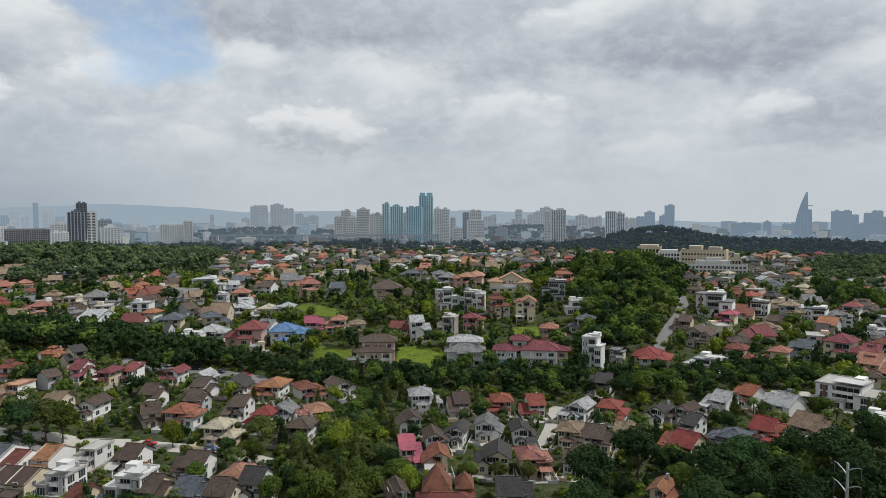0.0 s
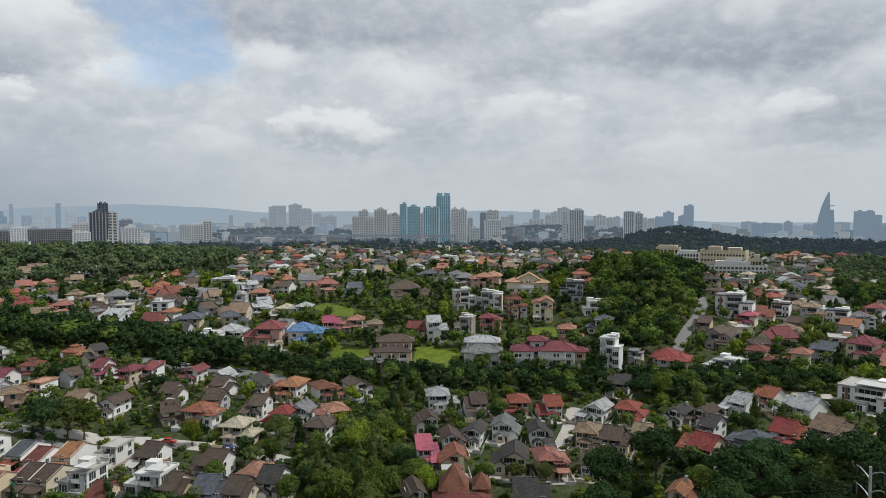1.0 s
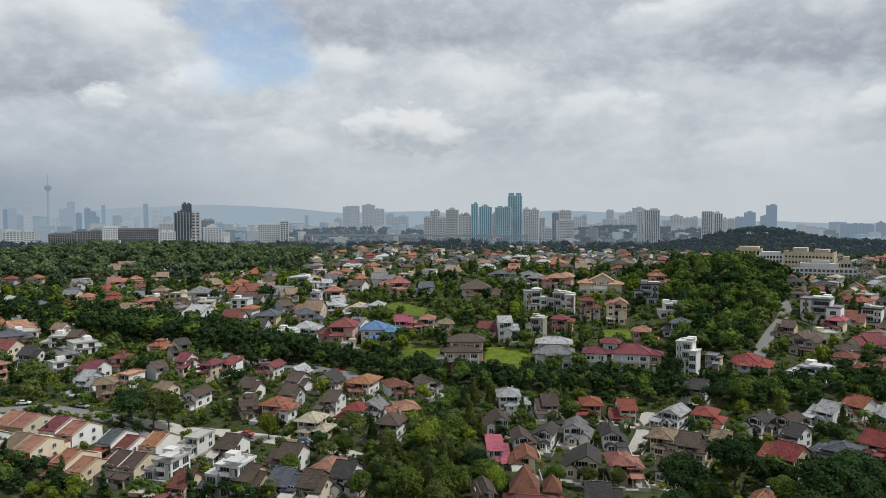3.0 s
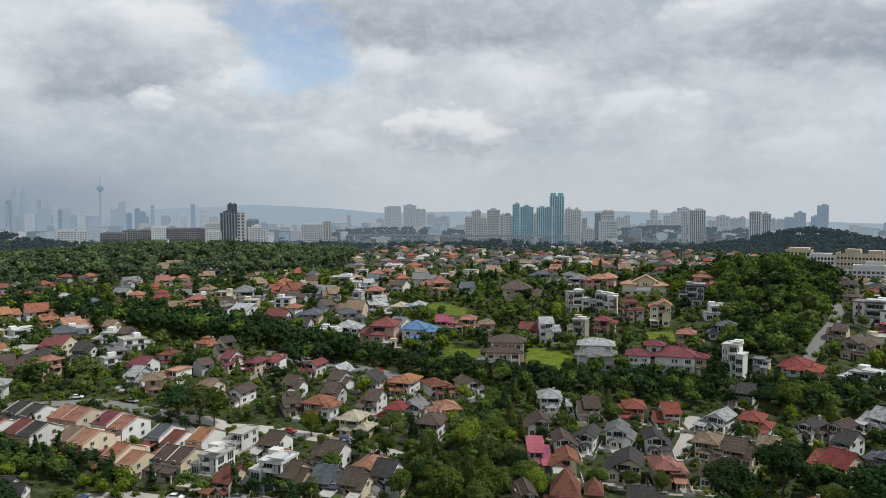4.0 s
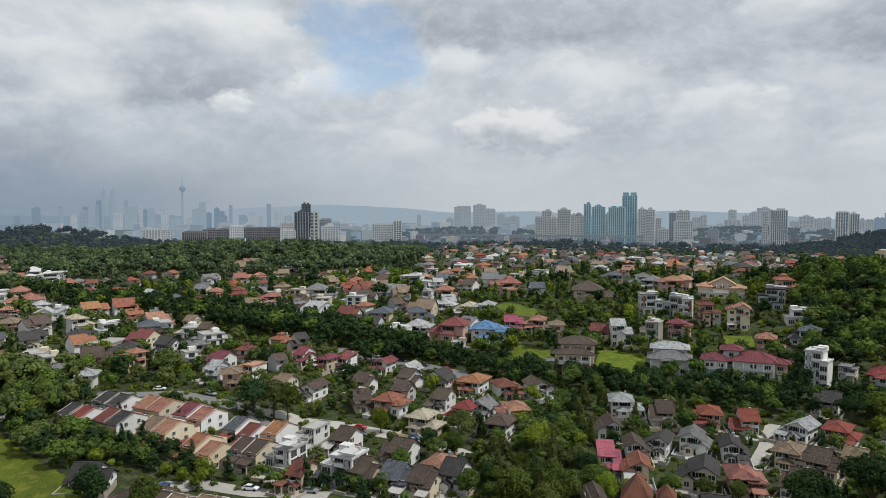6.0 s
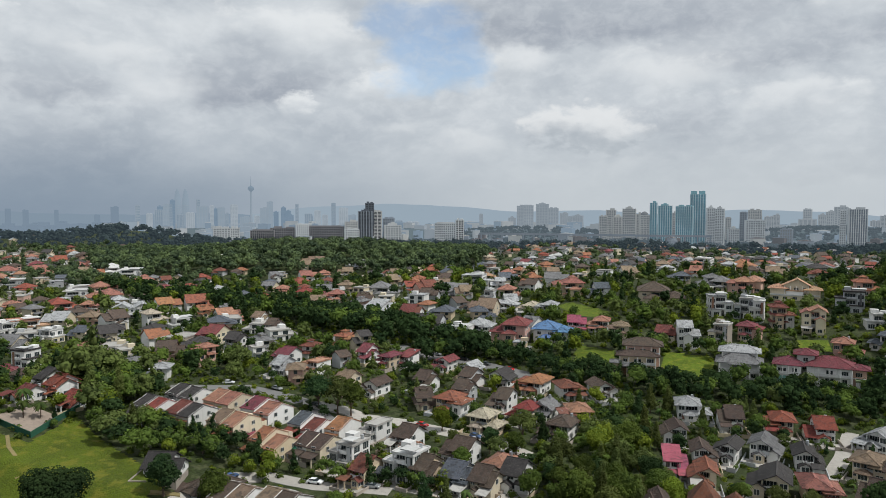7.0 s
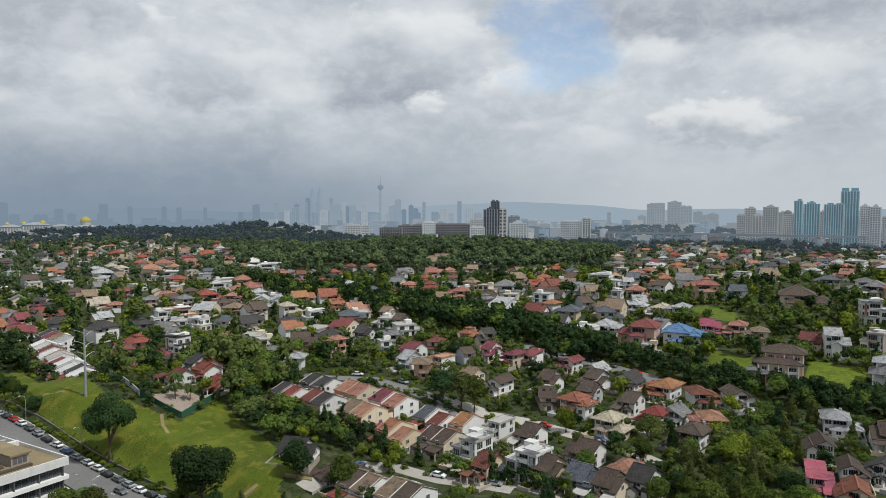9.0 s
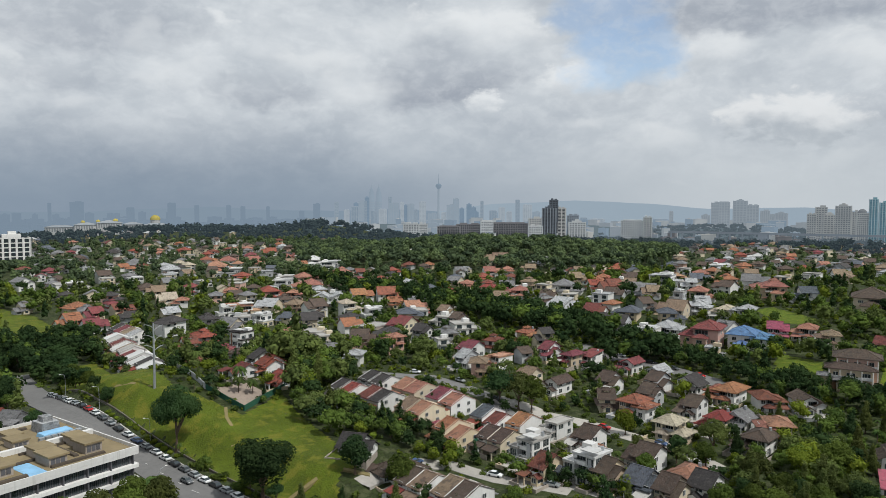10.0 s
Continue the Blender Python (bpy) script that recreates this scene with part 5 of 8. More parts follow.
house(-15.4, 806.9, -11, 23.8, 22.3, 3, "flat", "slab", "white", "modern", 79, faces=(0, 1), storey=3.5)
house(67.8, 346.1, -17, 11.0, 10.3, 2, "hip", "slate", "white", "villa", 80, faces=(0,), storey=3.5)
house(62.9, 296.0, -27, 8.0, 8.5, 4, "flat", "white", "white", "modern", 81, faces=(0, 1), storey=3.5)
house(75.5, 306.0, -24, 5.9, 8.0, 2, "flat", "grey", "grey", "plain", 82, faces=(0, 1))
house(144.9, 378.3, -29, 18.0, 16.8, 4, "flat", "grey", "white", "modern", 83, faces=(0,), storey=3.5)
house(175.8, 397.2, -32, 12.2, 11.4, 3, "flat", "dark", "white", "modern", 84, faces=(0,), storey=3.5)
house(200.7, 408.0, -36, 12.5, 11.7, 3, "hip", "tan", "grey", "villa", 85, faces=(0, 1), storey=3.5)
house(213.9, 403.3, -38, 14.3, 13.3, 3, "flat", "slate", "white", "modern", 86, faces=(0, 1), storey=3.5)
house(241.3, 423.2, -40, 13.4, 12.5, 3, "hip", "maroon", "white", "villa", 87, faces=(0, 1), storey=3.5)
house(119.5, 329.9, -35, 11.7, 14.9, 2, "gable", "brown", "raw", "end", 88, faces=(0, 1), storey=3.5)
house(110.2, 295.9, -40, 14.2, 13.3, 2, "flat", "pale", "white", "modern", 89, faces=(0, 1))
house(128.1, 304.8, -33, 10.4, 9.8, 2, "hip", "rust", "sand", "villa", 90, faces=(0, 1), storey=3.5)
house(142.7, 303.6, -35, 9.7, 9.5, 2, "hip", "salmon", "cream", "villa", 91, faces=(0, 1), storey=3.5)
house(162.1, 318.2, -47, 9.9, 11.0, 2, "gable", "slate", "grey", "plain", 92, faces=(0, 1), storey=3.1)
house(91.0, 307.0, -22, 14.4, 15.9, 1, "hip", "red", "cream", "plain", 93, faces=(0,))
house(177.6, 311.7, -45, 15.8, 14.8, 3, "hip", "maroon", "cream", "villa", 94, faces=(0, 1), storey=3.5)
house(147.5, 255.2, -45, 19.7, 18.4, 3, "flat", "slab", "white", "modern", 95, faces=(0, 1))
house(140.1, 228.2, -42, 7.5, 9.5, 2, "flat", "white", "white", "modern", 96, faces=(0, 1))
house(57.8, 239.3, -24, 8.3, 9.5, 2, "hip", "red", "cream", "plain", 97, faces=(0, 1))
house(72.6, 237.4, -42, 6.3, 9.5, 2, "gable", "dark", "white", "end", 98, faces=(0, 1))
house(81.3, 237.8, -44, 6.4, 9.5, 2, "gable", "brown", "white", "end", 99, faces=(0, 1))
house(97.5, 247.6, -51, 8.6, 9.5, 2, "gable", "pale", "white", "plain", 100, faces=(0, 1))
house(110.1, 254.0, -53, 7.1, 9.5, 2, "gable", "red", "white", "plain", 101, faces=(0, 1))
house(117.2, 243.1, -56, 10.5, 11.6, 2, "gable", "pale", "white", "plain", 102, faces=(0, 1))
house(47.2, 212.8, -23, 7.9, 9.5, 2, "gable", "brown", "cream", "plain", 103, faces=(0, 1))
house(56.7, 215.2, -25, 7.4, 9.5, 2, "gable", "tan", "cream", "plain", 104, faces=(0, 1))
house(70.7, 207.3, -44, 9.6, 10.6, 2, "gable", "red", "sand", "plain", 105, faces=(0, 1))
house(79.6, 224.1, -45, 5.0, 9.5, 2, "gable", "dark", "white", "plain", 106, faces=(0, 1))
house(86.3, 212.1, -37, 9.5, 9.5, 2, "hip", "slate", "grey", "villa", 107, faces=(0, 1))
house(101.6, 218.9, -45, 9.2, 10.2, 2, "gable", "red", "white", "plain", 108, faces=(0, 1))
house(116.2, 221.0, -53, 10.6, 11.7, 2, "gable", "tan", "grey", "plain", 109, faces=(0, 1))
house(55.0, 174.6, -32, 4.8, 9.5, 2, "gable", "orange", "cream", "end", 110, faces=(0, 1))
house(60.5, 269.1, -23, 7.7, 9.5, 2, "gable", "dark", "white", "plain", 111, faces=(0, 1))
house(147.2, 368.9, -32, 9.9, 11.0, 2, "hip", "pink", "cream", "plain", 112, faces=(0, 1), storey=3.1)
house(162.3, 353.4, -19, 10.0, 11.0, 2, "hip", "tan", "white", "plain", 113, faces=(0,), storey=3.1)
house(117.6, 346.4, -29, 7.8, 9.5, 2, "gable", "brown", "sand", "plain", 114, faces=(0, 1), storey=3.1)
house(-310.6, 332.7, 63, 12.1, 11.3, 3, "hip", "beige", "white", "villa", 115, faces=(0, 3), storey=3.5)
house(-298.1, 338.5, 61, 12.0, 11.2, 2, "flat", "white", "white", "modern", 116, faces=(0, 3), storey=3.5)
house(-247.9, 280.5, 3, 14.9, 17.4, 2, "flat", "slab", "raw", "plain", 117, faces=(0, 1), storey=3.1)
house(-234.5, 290.9, 3, 11.1, 13.0, 2, "gable", "maroon", "cream", "plain", 118, faces=(0, 1), storey=3.1)
house(-281.8, 362.9, 53, 14.2, 15.7, 2, "gable", "salmon", "white", "plain", 119, faces=(0, 3), storey=3.1)
house(-156.8, 286.3, -9, 7.6, 9.5, 2, "hip", "orange", "sand", "tiered", 120, faces=(0, 1), storey=3.5)
house(-136.5, 269.0, -9, 6.2, 9.5, 2, "gable", "maroon", "white", "plain", 121, faces=(0, 1))
house(-127.6, 269.4, -9, 6.2, 9.5, 2, "hip", "maroon", "sand", "plain", 122, faces=(0, 1))
house(-149.2, 247.4, -9, 7.4, 9.5, 2, "flat", "peach", "white", "plain", 123, faces=(0, 1))
house(-169.7, 257.9, -9, 8.2, 9.6, 2, "gable", "maroon", "white", "plain", 124, faces=(0, 1))
house(-160.2, 241.4, -9, 6.8, 9.5, 2, "gable", "pale", "grey", "plain", 125, faces=(0, 1))
house(-246.9, 235.1, 3, 7.6, 9.5, 1, "gable", "green", "white", "plain", 126, faces=(0, 1), storey=3.1)
house(-120.3, 241.1, -9, 7.8, 10.6, 2, "gable", "brown", "white", "end", 127, faces=(0, 1))
house(-128.5, 234.9, -9, 6.6, 9.5, 2, "gable", "tan", "cream", "plain", 128, faces=(0, 1))
house(-135.0, 147.5, 20, 9.5, 9.0, 1, "gable", "dark", "white", "plain", 129, faces=(0, 1))
house(-121.8, 148.0, -14, 13.0, 10.5, 1, "hip", "brown", "white", "plain", 130, faces=(0, 1))
house(-287.9, 230.0, 3, 10.2, 10.1, 3, "flat", "dark", "white", "modern", 131, faces=(0, 1), storey=3.5)
house(-217.7, 182.0, -9, 6.6, 9.5, 2, "gable", "dark", "white", "plain", 132, faces=(0, 1))
house(-202.5, 174.4, -9, 6.5, 9.5, 2, "gable", "red", "white", "plain", 133, faces=(0, 1))
house(-372.7, 298.2, 66, 18.7, 17.5, 2, "hip", "peach", "white", "modern", 134, faces=(0, 3), storey=3.5)
house(-335.8, 283.2, 3, 10.7, 10.6, 2, "flat", "white", "white", "modern", 135, faces=(0, 1), storey=3.5)
house(-372.5, 284.8, 68, 11.2, 10.5, 2, "flat", "white", "white", "modern", 136, faces=(0, 3), storey=3.5)
house(-580.2, 293.4, 73, 25.8, 24.1, 2, "flat", "slab", "white", "modern", 137, faces=(0, 3), storey=3.5)
house(-423.7, 226.7, 82, 10.5, 11.6, 2, "gable", "maroon", "cream", "plain", 138, faces=(0, 3), storey=3.1)
house(-349.6, 386.5, 57, 15.5, 14.5, 2, "gable", "orange", "white", "villa", 139, faces=(0, 3), storey=3.5)
house(-472.7, 491.1, 54, 19.5, 18.3, 2, "hip", "salmon", "white", "tiered", 140, faces=(0, 3), storey=3.5)
house(-466.6, 445.2, 56, 20.1, 18.8, 2, "hip", "salmon", "pink", "villa", 141, faces=(0, 3), storey=3.5)
house(-481.7, 429.1, 58, 18.5, 17.3, 2, "flat", "slab", "white", "modern", 142, faces=(0, 3), storey=3.5)
house(-479.5, 332.8, 65, 14.6, 13.6, 2, "hip", "maroon", "white", "villa", 143, faces=(0, 3), storey=3.5)
house(-486.4, 308.3, 68, 13.0, 14.3, 2, "gable", "tan", "cream", "plain", 144, faces=(0, 3), storey=3.1)
house(-439.6, 287.0, 67, 13.1, 14.5, 2, "gable", "beige", "cream", "plain", 145, faces=(0, 3), storey=3.1)
house(-561.4, 548.4, 33, 22.1, 20.7, 2, "hip", "white", "white", "villa", 146, faces=(0, 1), storey=3.5)
house(-590.7, 445.8, 46, 28.5, 26.7, 2, "hip", "salmon", "white", "villa", 147, faces=(0,), storey=3.5)
house(-677.6, 496.4, 53, 17.0, 15.7, 2, "hip", "orange", "cream", "plain", 148, faces=(0,), storey=3.1)
house(-606.6, 405.8, 61, 23.6, 22.1, 2, "hip", "pale", "white", "villa", 149, faces=(0,), storey=3.5)
house(-582.8, 350.6, 69, 12.2, 11.2, 2, "flat", "white", "white", "plain", 150, faces=(0, 3), storey=3.1)
house(-415.4, 459.4, 28, 13.2, 12.3, 2, "hip", "maroon", "white", "villa", 151, faces=(0, 1), storey=3.5)
house(-283.8, 459.8, 24, 15.3, 14.3, 2, "hip", "red", "cream", "tiered", 152, faces=(0,), storey=3.5)
house(-239.3, 420.5, 28, 12.3, 13.6, 2, "hip", "salmon", "cream", "plain", 153, faces=(0,), storey=3.1)
house(-391.9, 646.1, 35, 22.8, 21.0, 2, "gable", "tan", "cream", "plain", 154, faces=(0,), storey=3.1)
house(-385.9, 568.1, 54, 11.3, 10.4, 2, "gable", "grey", "white", "plain", 155, faces=(0, 3), storey=3.1)
house(-354.0, 669.3, 13, 21.3, 19.9, 2, "hip", "pale", "white", "villa", 156, faces=(0, 1), storey=3.5)
house(-638.7, 495.8, 43, 22.8, 21.3, 2, "hip", "salmon", "white", "villa", 157, faces=(0, 1), storey=3.5)
house(-560.3, 433.5, 49, 22.5, 21.0, 2, "flat", "slab", "grey", "modern", 158, faces=(0,), storey=3.5)
house(-627.1, 520.4, 53, 16.5, 15.2, 2, "gable", "salmon", "white", "plain", 159, faces=(0,), storey=3.1)
house(-692.1, 594.9, 58, 17.6, 16.1, 2, "gable", "red", "white", "plain", 160, faces=(0, 3), storey=3.1)
house(-623.1, 564.4, 63, 15.3, 14.1, 2, "hip", "salmon", "white", "plain", 161, faces=(0, 3), storey=3.1)
house(-543.2, 473.3, 39, 14.4, 8.4, 2, "gable", "slate", "white", "plain", 162, faces=(0, 1), storey=3.1)
house(-516.0, 520.2, 41, 24.7, 23.1, 3, "hip", "white", "white", "modern", 163, faces=(0,), storey=3.5)
house(-464.5, 412.0, 50, 19.3, 18.0, 2, "flat", "white", "white", "modern", 164, faces=(0,), storey=3.5)
house(-425.9, 405.7, 54, 22.4, 20.9, 2, "hip", "salmon", "white", "villa", 165, faces=(0,), storey=3.5)
house(-412.6, 358.4, 63, 18.5, 17.3, 2, "hip", "red", "pink", "villa", 166, faces=(0, 3), storey=3.5)
house(-396.7, 365.3, 36, 10.4, 9.6, 2, "hip", "salmon", "pink", "plain", 167, faces=(0, 1), storey=3.1)
house(-365.5, 360.0, 40, 12.3, 15.7, 2, "gable", "pale", "white", "end", 168, faces=(0,), storey=3.5)
house(-354.4, 364.8, 45, 12.3, 15.6, 2, "gable", "pale", "white", "end", 169, faces=(0,), storey=3.5)
house(-334.1, 401.0, 47, 19.9, 18.6, 2, "gable", "orange", "white", "villa", 170, faces=(0,), storey=3.5)
house(-295.3, 381.5, 51, 11.0, 12.1, 2, "gable", "grey", "grey", "plain", 171, faces=(0, 3), storey=3.1)
house(-237.5, 335.5, 3, 7.9, 9.5, 2, "gable", "tan", "white", "plain", 172, faces=(0, 1), storey=3.1)
house(-215.9, 316.7, 3, 7.0, 9.5, 2, "gable", "brown", "white", "plain", 173, faces=(0, 1), storey=3.1)
house(-211.8, 279.5, 3, 8.3, 9.7, 2, "gable", "dark", "white", "plain", 174, faces=(0, 1), storey=3.1)
house(-390.3, 633.3, 38, 16.6, 15.2, 2, "gable", "tan", "cream", "plain", 175, faces=(0,), storey=3.1)
house(-357.7, 579.2, 44, 15.8, 14.6, 2, "gable", "salmon", "white", "plain", 176, faces=(0, 3), storey=3.1)
house(-346.1, 663.3, 15, 10.7, 9.8, 2, "gable", "slate", "white", "plain", 177, faces=(0, 1), storey=3.1)
house(-339.3, 619.0, 22, 14.3, 13.2, 2, "gable", "tan", "cream", "plain", 178, faces=(0,), storey=3.1)
house(-288.9, 594.9, 25, 13.4, 14.2, 2, "gable", "grey", "white", "end", 179, faces=(0,), storey=3.5)
house(-290.7, 634.0, 30, 13.5, 12.4, 2, "gable", "tan", "cream", "plain", 180, faces=(0,), storey=3.1)
house(-277.3, 649.1, 34, 13.6, 12.5, 2, "gable", "beige", "white", "plain", 181, faces=(0, 3), storey=3.1)
house(-214.2, 496.9, 9, 10.4, 9.6, 2, "hip", "orange", "cream", "plain", 182, faces=(0, 1), storey=3.1)
house(-185.5, 483.1, 13, 11.0, 10.1, 2, "gable", "tan", "white", "plain", 183, faces=(0,), storey=3.1)
house(-159.8, 446.8, 18, 12.8, 14.1, 2, "gable", "grey", "cream", "plain", 184, faces=(0,), storey=3.1)
house(-146.8, 530.4, 19, 14.0, 13.1, 2, "hip", "salmon", "cream", "villa", 185, faces=(0,), storey=3.5)
house(-162.4, 523.8, 27, 10.0, 9.2, 2, "hip", "peach", "cream", "plain", 186, faces=(0, 3), storey=3.1)
house(-136.9, 549.8, -1, 10.4, 9.5, 2, "gable", "tan", "cream", "plain", 187, faces=(0, 1), storey=3.1)
house(-162.3, 624.4, 6, 20.0, 18.7, 2, "flat", "white", "white", "modern", 188, faces=(0, 1), storey=3.5)
house(-110.1, 523.2, 9, 17.3, 16.2, 2, "gable", "grey", "white", "villa", 189, faces=(0,), storey=3.5)
house(-172.9, 820.0, 15, 15.3, 14.1, 2, "hip", "white", "white", "plain", 190, faces=(0,), storey=3.1)
house(-22.3, 491.6, 12, 12.9, 11.9, 2, "hip", "slate", "cream", "plain", 191, faces=(0, 3), storey=3.1)
house(-61.8, 553.6, 21, 11.0, 12.2, 2, "gable", "tan", "white", "plain", 192, faces=(0, 3), storey=3.1)
house(13.4, 584.6, -11, 26.9, 25.2, 2, "hip", "orange", "cream", "villa", 193, faces=(0, 1), storey=3.5)
house(51.6, 756.4, -8, 21.4, 20.0, 2, "hip", "salmon", "cream", "villa", 194, faces=(0,), storey=3.5)
house(95.0, 786.0, -5, 25.6, 24.0, 2, "hip", "salmon", "white", "villa", 195, faces=(0,), storey=3.5)
house(13.8, 457.6, 6, 14.2, 13.3, 2, "hip", "salmon", "pink", "villa", 196, faces=(0,), storey=3.5)
house(-3.7, 472.5, 14, 12.7, 11.8, 2, "hip", "grey", "white", "villa", 197, faces=(0, 3), storey=3.5)
house(-20.7, 345.5, -8, 8.9, 9.8, 2, "gable", "rust", "cream", "plain", 198, faces=(0, 1), storey=3.1)
house(-54.5, 362.5, 4, 9.4, 10.4, 2, "hip", "salmon", "white", "plain", 199, faces=(0,), storey=3.1)
house(-65.6, 361.1, 11, 8.9, 9.8, 2, "gable", "pink", "white", "plain", 200, faces=(0,), storey=3.1)
house(-43.5, 352.6, 14, 8.6, 9.5, 2, "hip", "tan", "cream", "plain", 201, faces=(0,), storey=3.1)
house(-251.5, 101.5, 30, 7.4, 8.5, 1, "gable", "red", "white", "plain", 210, faces=(0, 1))
house(-243.0, 103.5, 30, 8.5, 8.5, 1, "gable", "grey", "white", "plain", 211, faces=(0, 1))
house(-206.0, 164.0, -9, 7.6, 8.5, 1, "gable", "rust", "white", "plain", 202, faces=(0, 1))
house(-191.8, 170.3, -9, 7.1, 9.5, 1, "gable", "red", "white", "plain", 203, faces=(0, 1))

# linked houses
terrace(-172.2, 194.7, -160.6, 192.7, 2, 11, ['dark', 'dark'], 'white', 2)
terrace(-172.4, 179.7, -162.1, 177.9, 2, 11, ['dark', 'red'], 'white', 2)
terrace(-159.8, 181.0, -148.9, 179.0, 2, 11, ['rust', 'dark'], 'white', 2)
terrace(-157.1, 195.8, -145.5, 193.7, 2, 11, ['salmon', 'salmon'], ['cream', 'cream'], 2)
terrace(-142.4, 179.3, -131.1, 177.4, 2, 11, ['tan', 'salmon'], ['cream', 'cream'], 2)
terrace(-140.7, 193.7, -128.7, 191.5, 2, 11, ['maroon', 'salmon'], 'white', 2)
terrace(-126.3, 177.8, -116.0, 175.9, 2, 11, ['orange', 'salmon'], ['cream', 'sand'], 2)
terrace(-124.5, 195.9, -113.9, 194.0, 2, 11, ['slate', 'rust'], 'white', 2)
terrace(-112.9, 199.0, -107.3, 198.1, 1, 11, ['orange'], 'white', 2)
terrace(-115.0, 183.9, -104.6, 182.1, 2, 11, ['brown', 'brown'], ['white', 'cream'], 2)
terrace(-113.8, 144.1, -103.7, 142.3, 2, 11, ['brown', 'tan'], 'white', 2)
terrace(-101.5, 143.9, -91.4, 142.1, 2, 12, ['tan', 'brown'], 'white', 2)
terrace(-372.8, 214.4, -343.6, 209.3, 4, 12, ['dark', 'maroon', 'tan', 'pale'], 'white', 2)
terrace(-346.0, 197.5, -262.0, 166.5, 13, 11, ["white", "dark", "rust", "white", "tan", "slab", "maroon", "white", "brown"], "white", 2)

# the white modern pair by the lane
house(-97.0, 178.7, -9, 7.4, 9.5, 3, "flat", "slab", "white", "modern", 204, faces=(0, 1))
house(-88.3, 170.5, -9, 6.2, 9.5, 2, "gable", "rust", "sand", "plain", 205, faces=(0, 1))
house(-78.5, 177.1, -9, 9.0, 9.5, 3, "flat", "white", "white", "modern", 206, faces=(0, 1))
house(-87.7, 197.8, -9, 7.4, 9.5, 2, "gable", "brown", "white", "plain", 207, faces=(0, 1))
house(-100.7, 202.8, -9, 6.3, 9.5, 2, "flat", "slab", "white", "plain", 208, faces=(0, 1))
house(-80.8, 184.2, -9, 6.2, 9.5, 2, "gable", "salmon", "cream", "plain", 209, faces=(0, 1))
# ---- the large villas ----
estate(37.8, 303.2, -7, "long white villa with maroon hipped roofs and a teal pavilion", "white", [(-10.6, -2, 8.7, 9, 7.4, 'hip', 'maroon', 'x', None), (-10.6, -7.2, 6.9, 2, 3.7, 'flat', 'white', 'x', 'teal'), (-4.9, 2, 6.0, 7, 10.9, 'hip', 'maroon', 'x', None), (3.2, 1, 15.2, 11, 7.4, 'hip', 'maroon', 'x', None), (12.9, 2, 5.1, 6, 6.7, 'hip', 'maroon', 'x', 'pink'), (14.3, -4, 4.6, 3, 3.0, 'flat', 'green', 'x', 'white')], 3.2)
estate(9.5, 305.4, -2, "grey-roofed white villa with two tiers of hipped roof", "white", [(0.0, 0, 15.2, 10, 6.2, 'hip', 'grey', 'x', None), (0.0, 5, 13.3, 8, 9.4, 'hip', 'pale', 'x', None), (-0.5, -5.6, 4.1, 2.4, 5.9, 'hip', 'grey', 'y', 'dark'), (8.4, -3, 2.8, 4, 3.5, 'mono', 'pale', 'x', None)], 3.2)
estate(-29.4, 301.1, 6, "brown terraced villa with tiers of brown tiled roof", "sand", [(2.0, 4, 13.7, 9, 10.8, 'hip', 'brown', 'x', 'pink'), (0.0, -2, 14.6, 6, 7.4, 'hip', 'brown', 'x', 'sand'), (1.5, -5.2, 16.4, 2.2, 2.5, 'flat', 'brown', 'x', 'brick'), (-8.3, -6, 2.7, 3.5, 4.9, 'hip', 'grey', 'x', None), (-2.9, -7, 3.0, 3.5, 3.9, 'hip', 'grey', 'x', None)], 3.2)
estate(0.6, 175.0, -0, "brick house with two steep dark red tiled roofs", "brick", [(-2.1, 2, 6.2, 8, 4.2, 'steep', 'rust', 'y', None), (4.8, 2, 3.4, 6, 4.5, 'steep', 'rust', 'y', None), (0.0, -3.5, 12.0, 5, 2.7, 'hip', 'rust', 'x', None)], 2.8)
estate(40.8, 435.1, -5, "peach-roofed cream villa with a pediment and terrace", "cream", [(0.7, 2, 12.3, 9, 8.3, 'gable', 'peach', 'y', None), (-8.3, 0, 7.8, 8, 6.3, 'hip', 'peach', 'x', None), (9.0, 0, 7.1, 8, 5.9, 'hip', 'peach', 'x', None), (0.0, -5.5, 23.3, 2.5, 2.8, 'flat', 'white', 'x', None), (0.0, -3.4, 8.4, 3, 5.2, 'flat', 'peach', 'x', 'white')], 3.4)

# ---- the skyline: glass and bands by distance, haze painted in as emission ----
HAZE_GLOW = (0.40, 0.45, 0.49)
TEAL_GLASS = distance("teal_glass", (0.04, 0.22, 0.30), HAZE_GLOW, 0.18)
TEAL_BAND = distance("teal_band", (0.16, 0.44, 0.50), HAZE_GLOW, 0.2)
DIM_GLASS = distance("dim_glass", (0.15, 0.15, 0.15), HAZE_GLOW, 0.25)
TAN_TOWER = distance("tan_tower", (0.50, 0.47, 0.42), HAZE_GLOW, 0.28)
WHITE_TOWER = distance("white_tower", (0.60, 0.60, 0.585), HAZE_GLOW, 0.25)
BLUE_GLASS = distance("blue_glass", (0.07, 0.09, 0.12), HAZE_GLOW, 0.18)
BLUE_TOWER = distance("blue_tower", (0.22, 0.25, 0.29), HAZE_GLOW, 0.22)
DARK_GLASS = distance("dark_glass", (0.03, 0.032, 0.04), HAZE_GLOW, 0.06)
DARK_BAND = distance("dark_band", (0.075, 0.085, 0.105), HAZE_GLOW, 0.10)
PALE_RIB = distance("pale_rib", (0.23, 0.25, 0.28), HAZE_GLOW, 0.15)
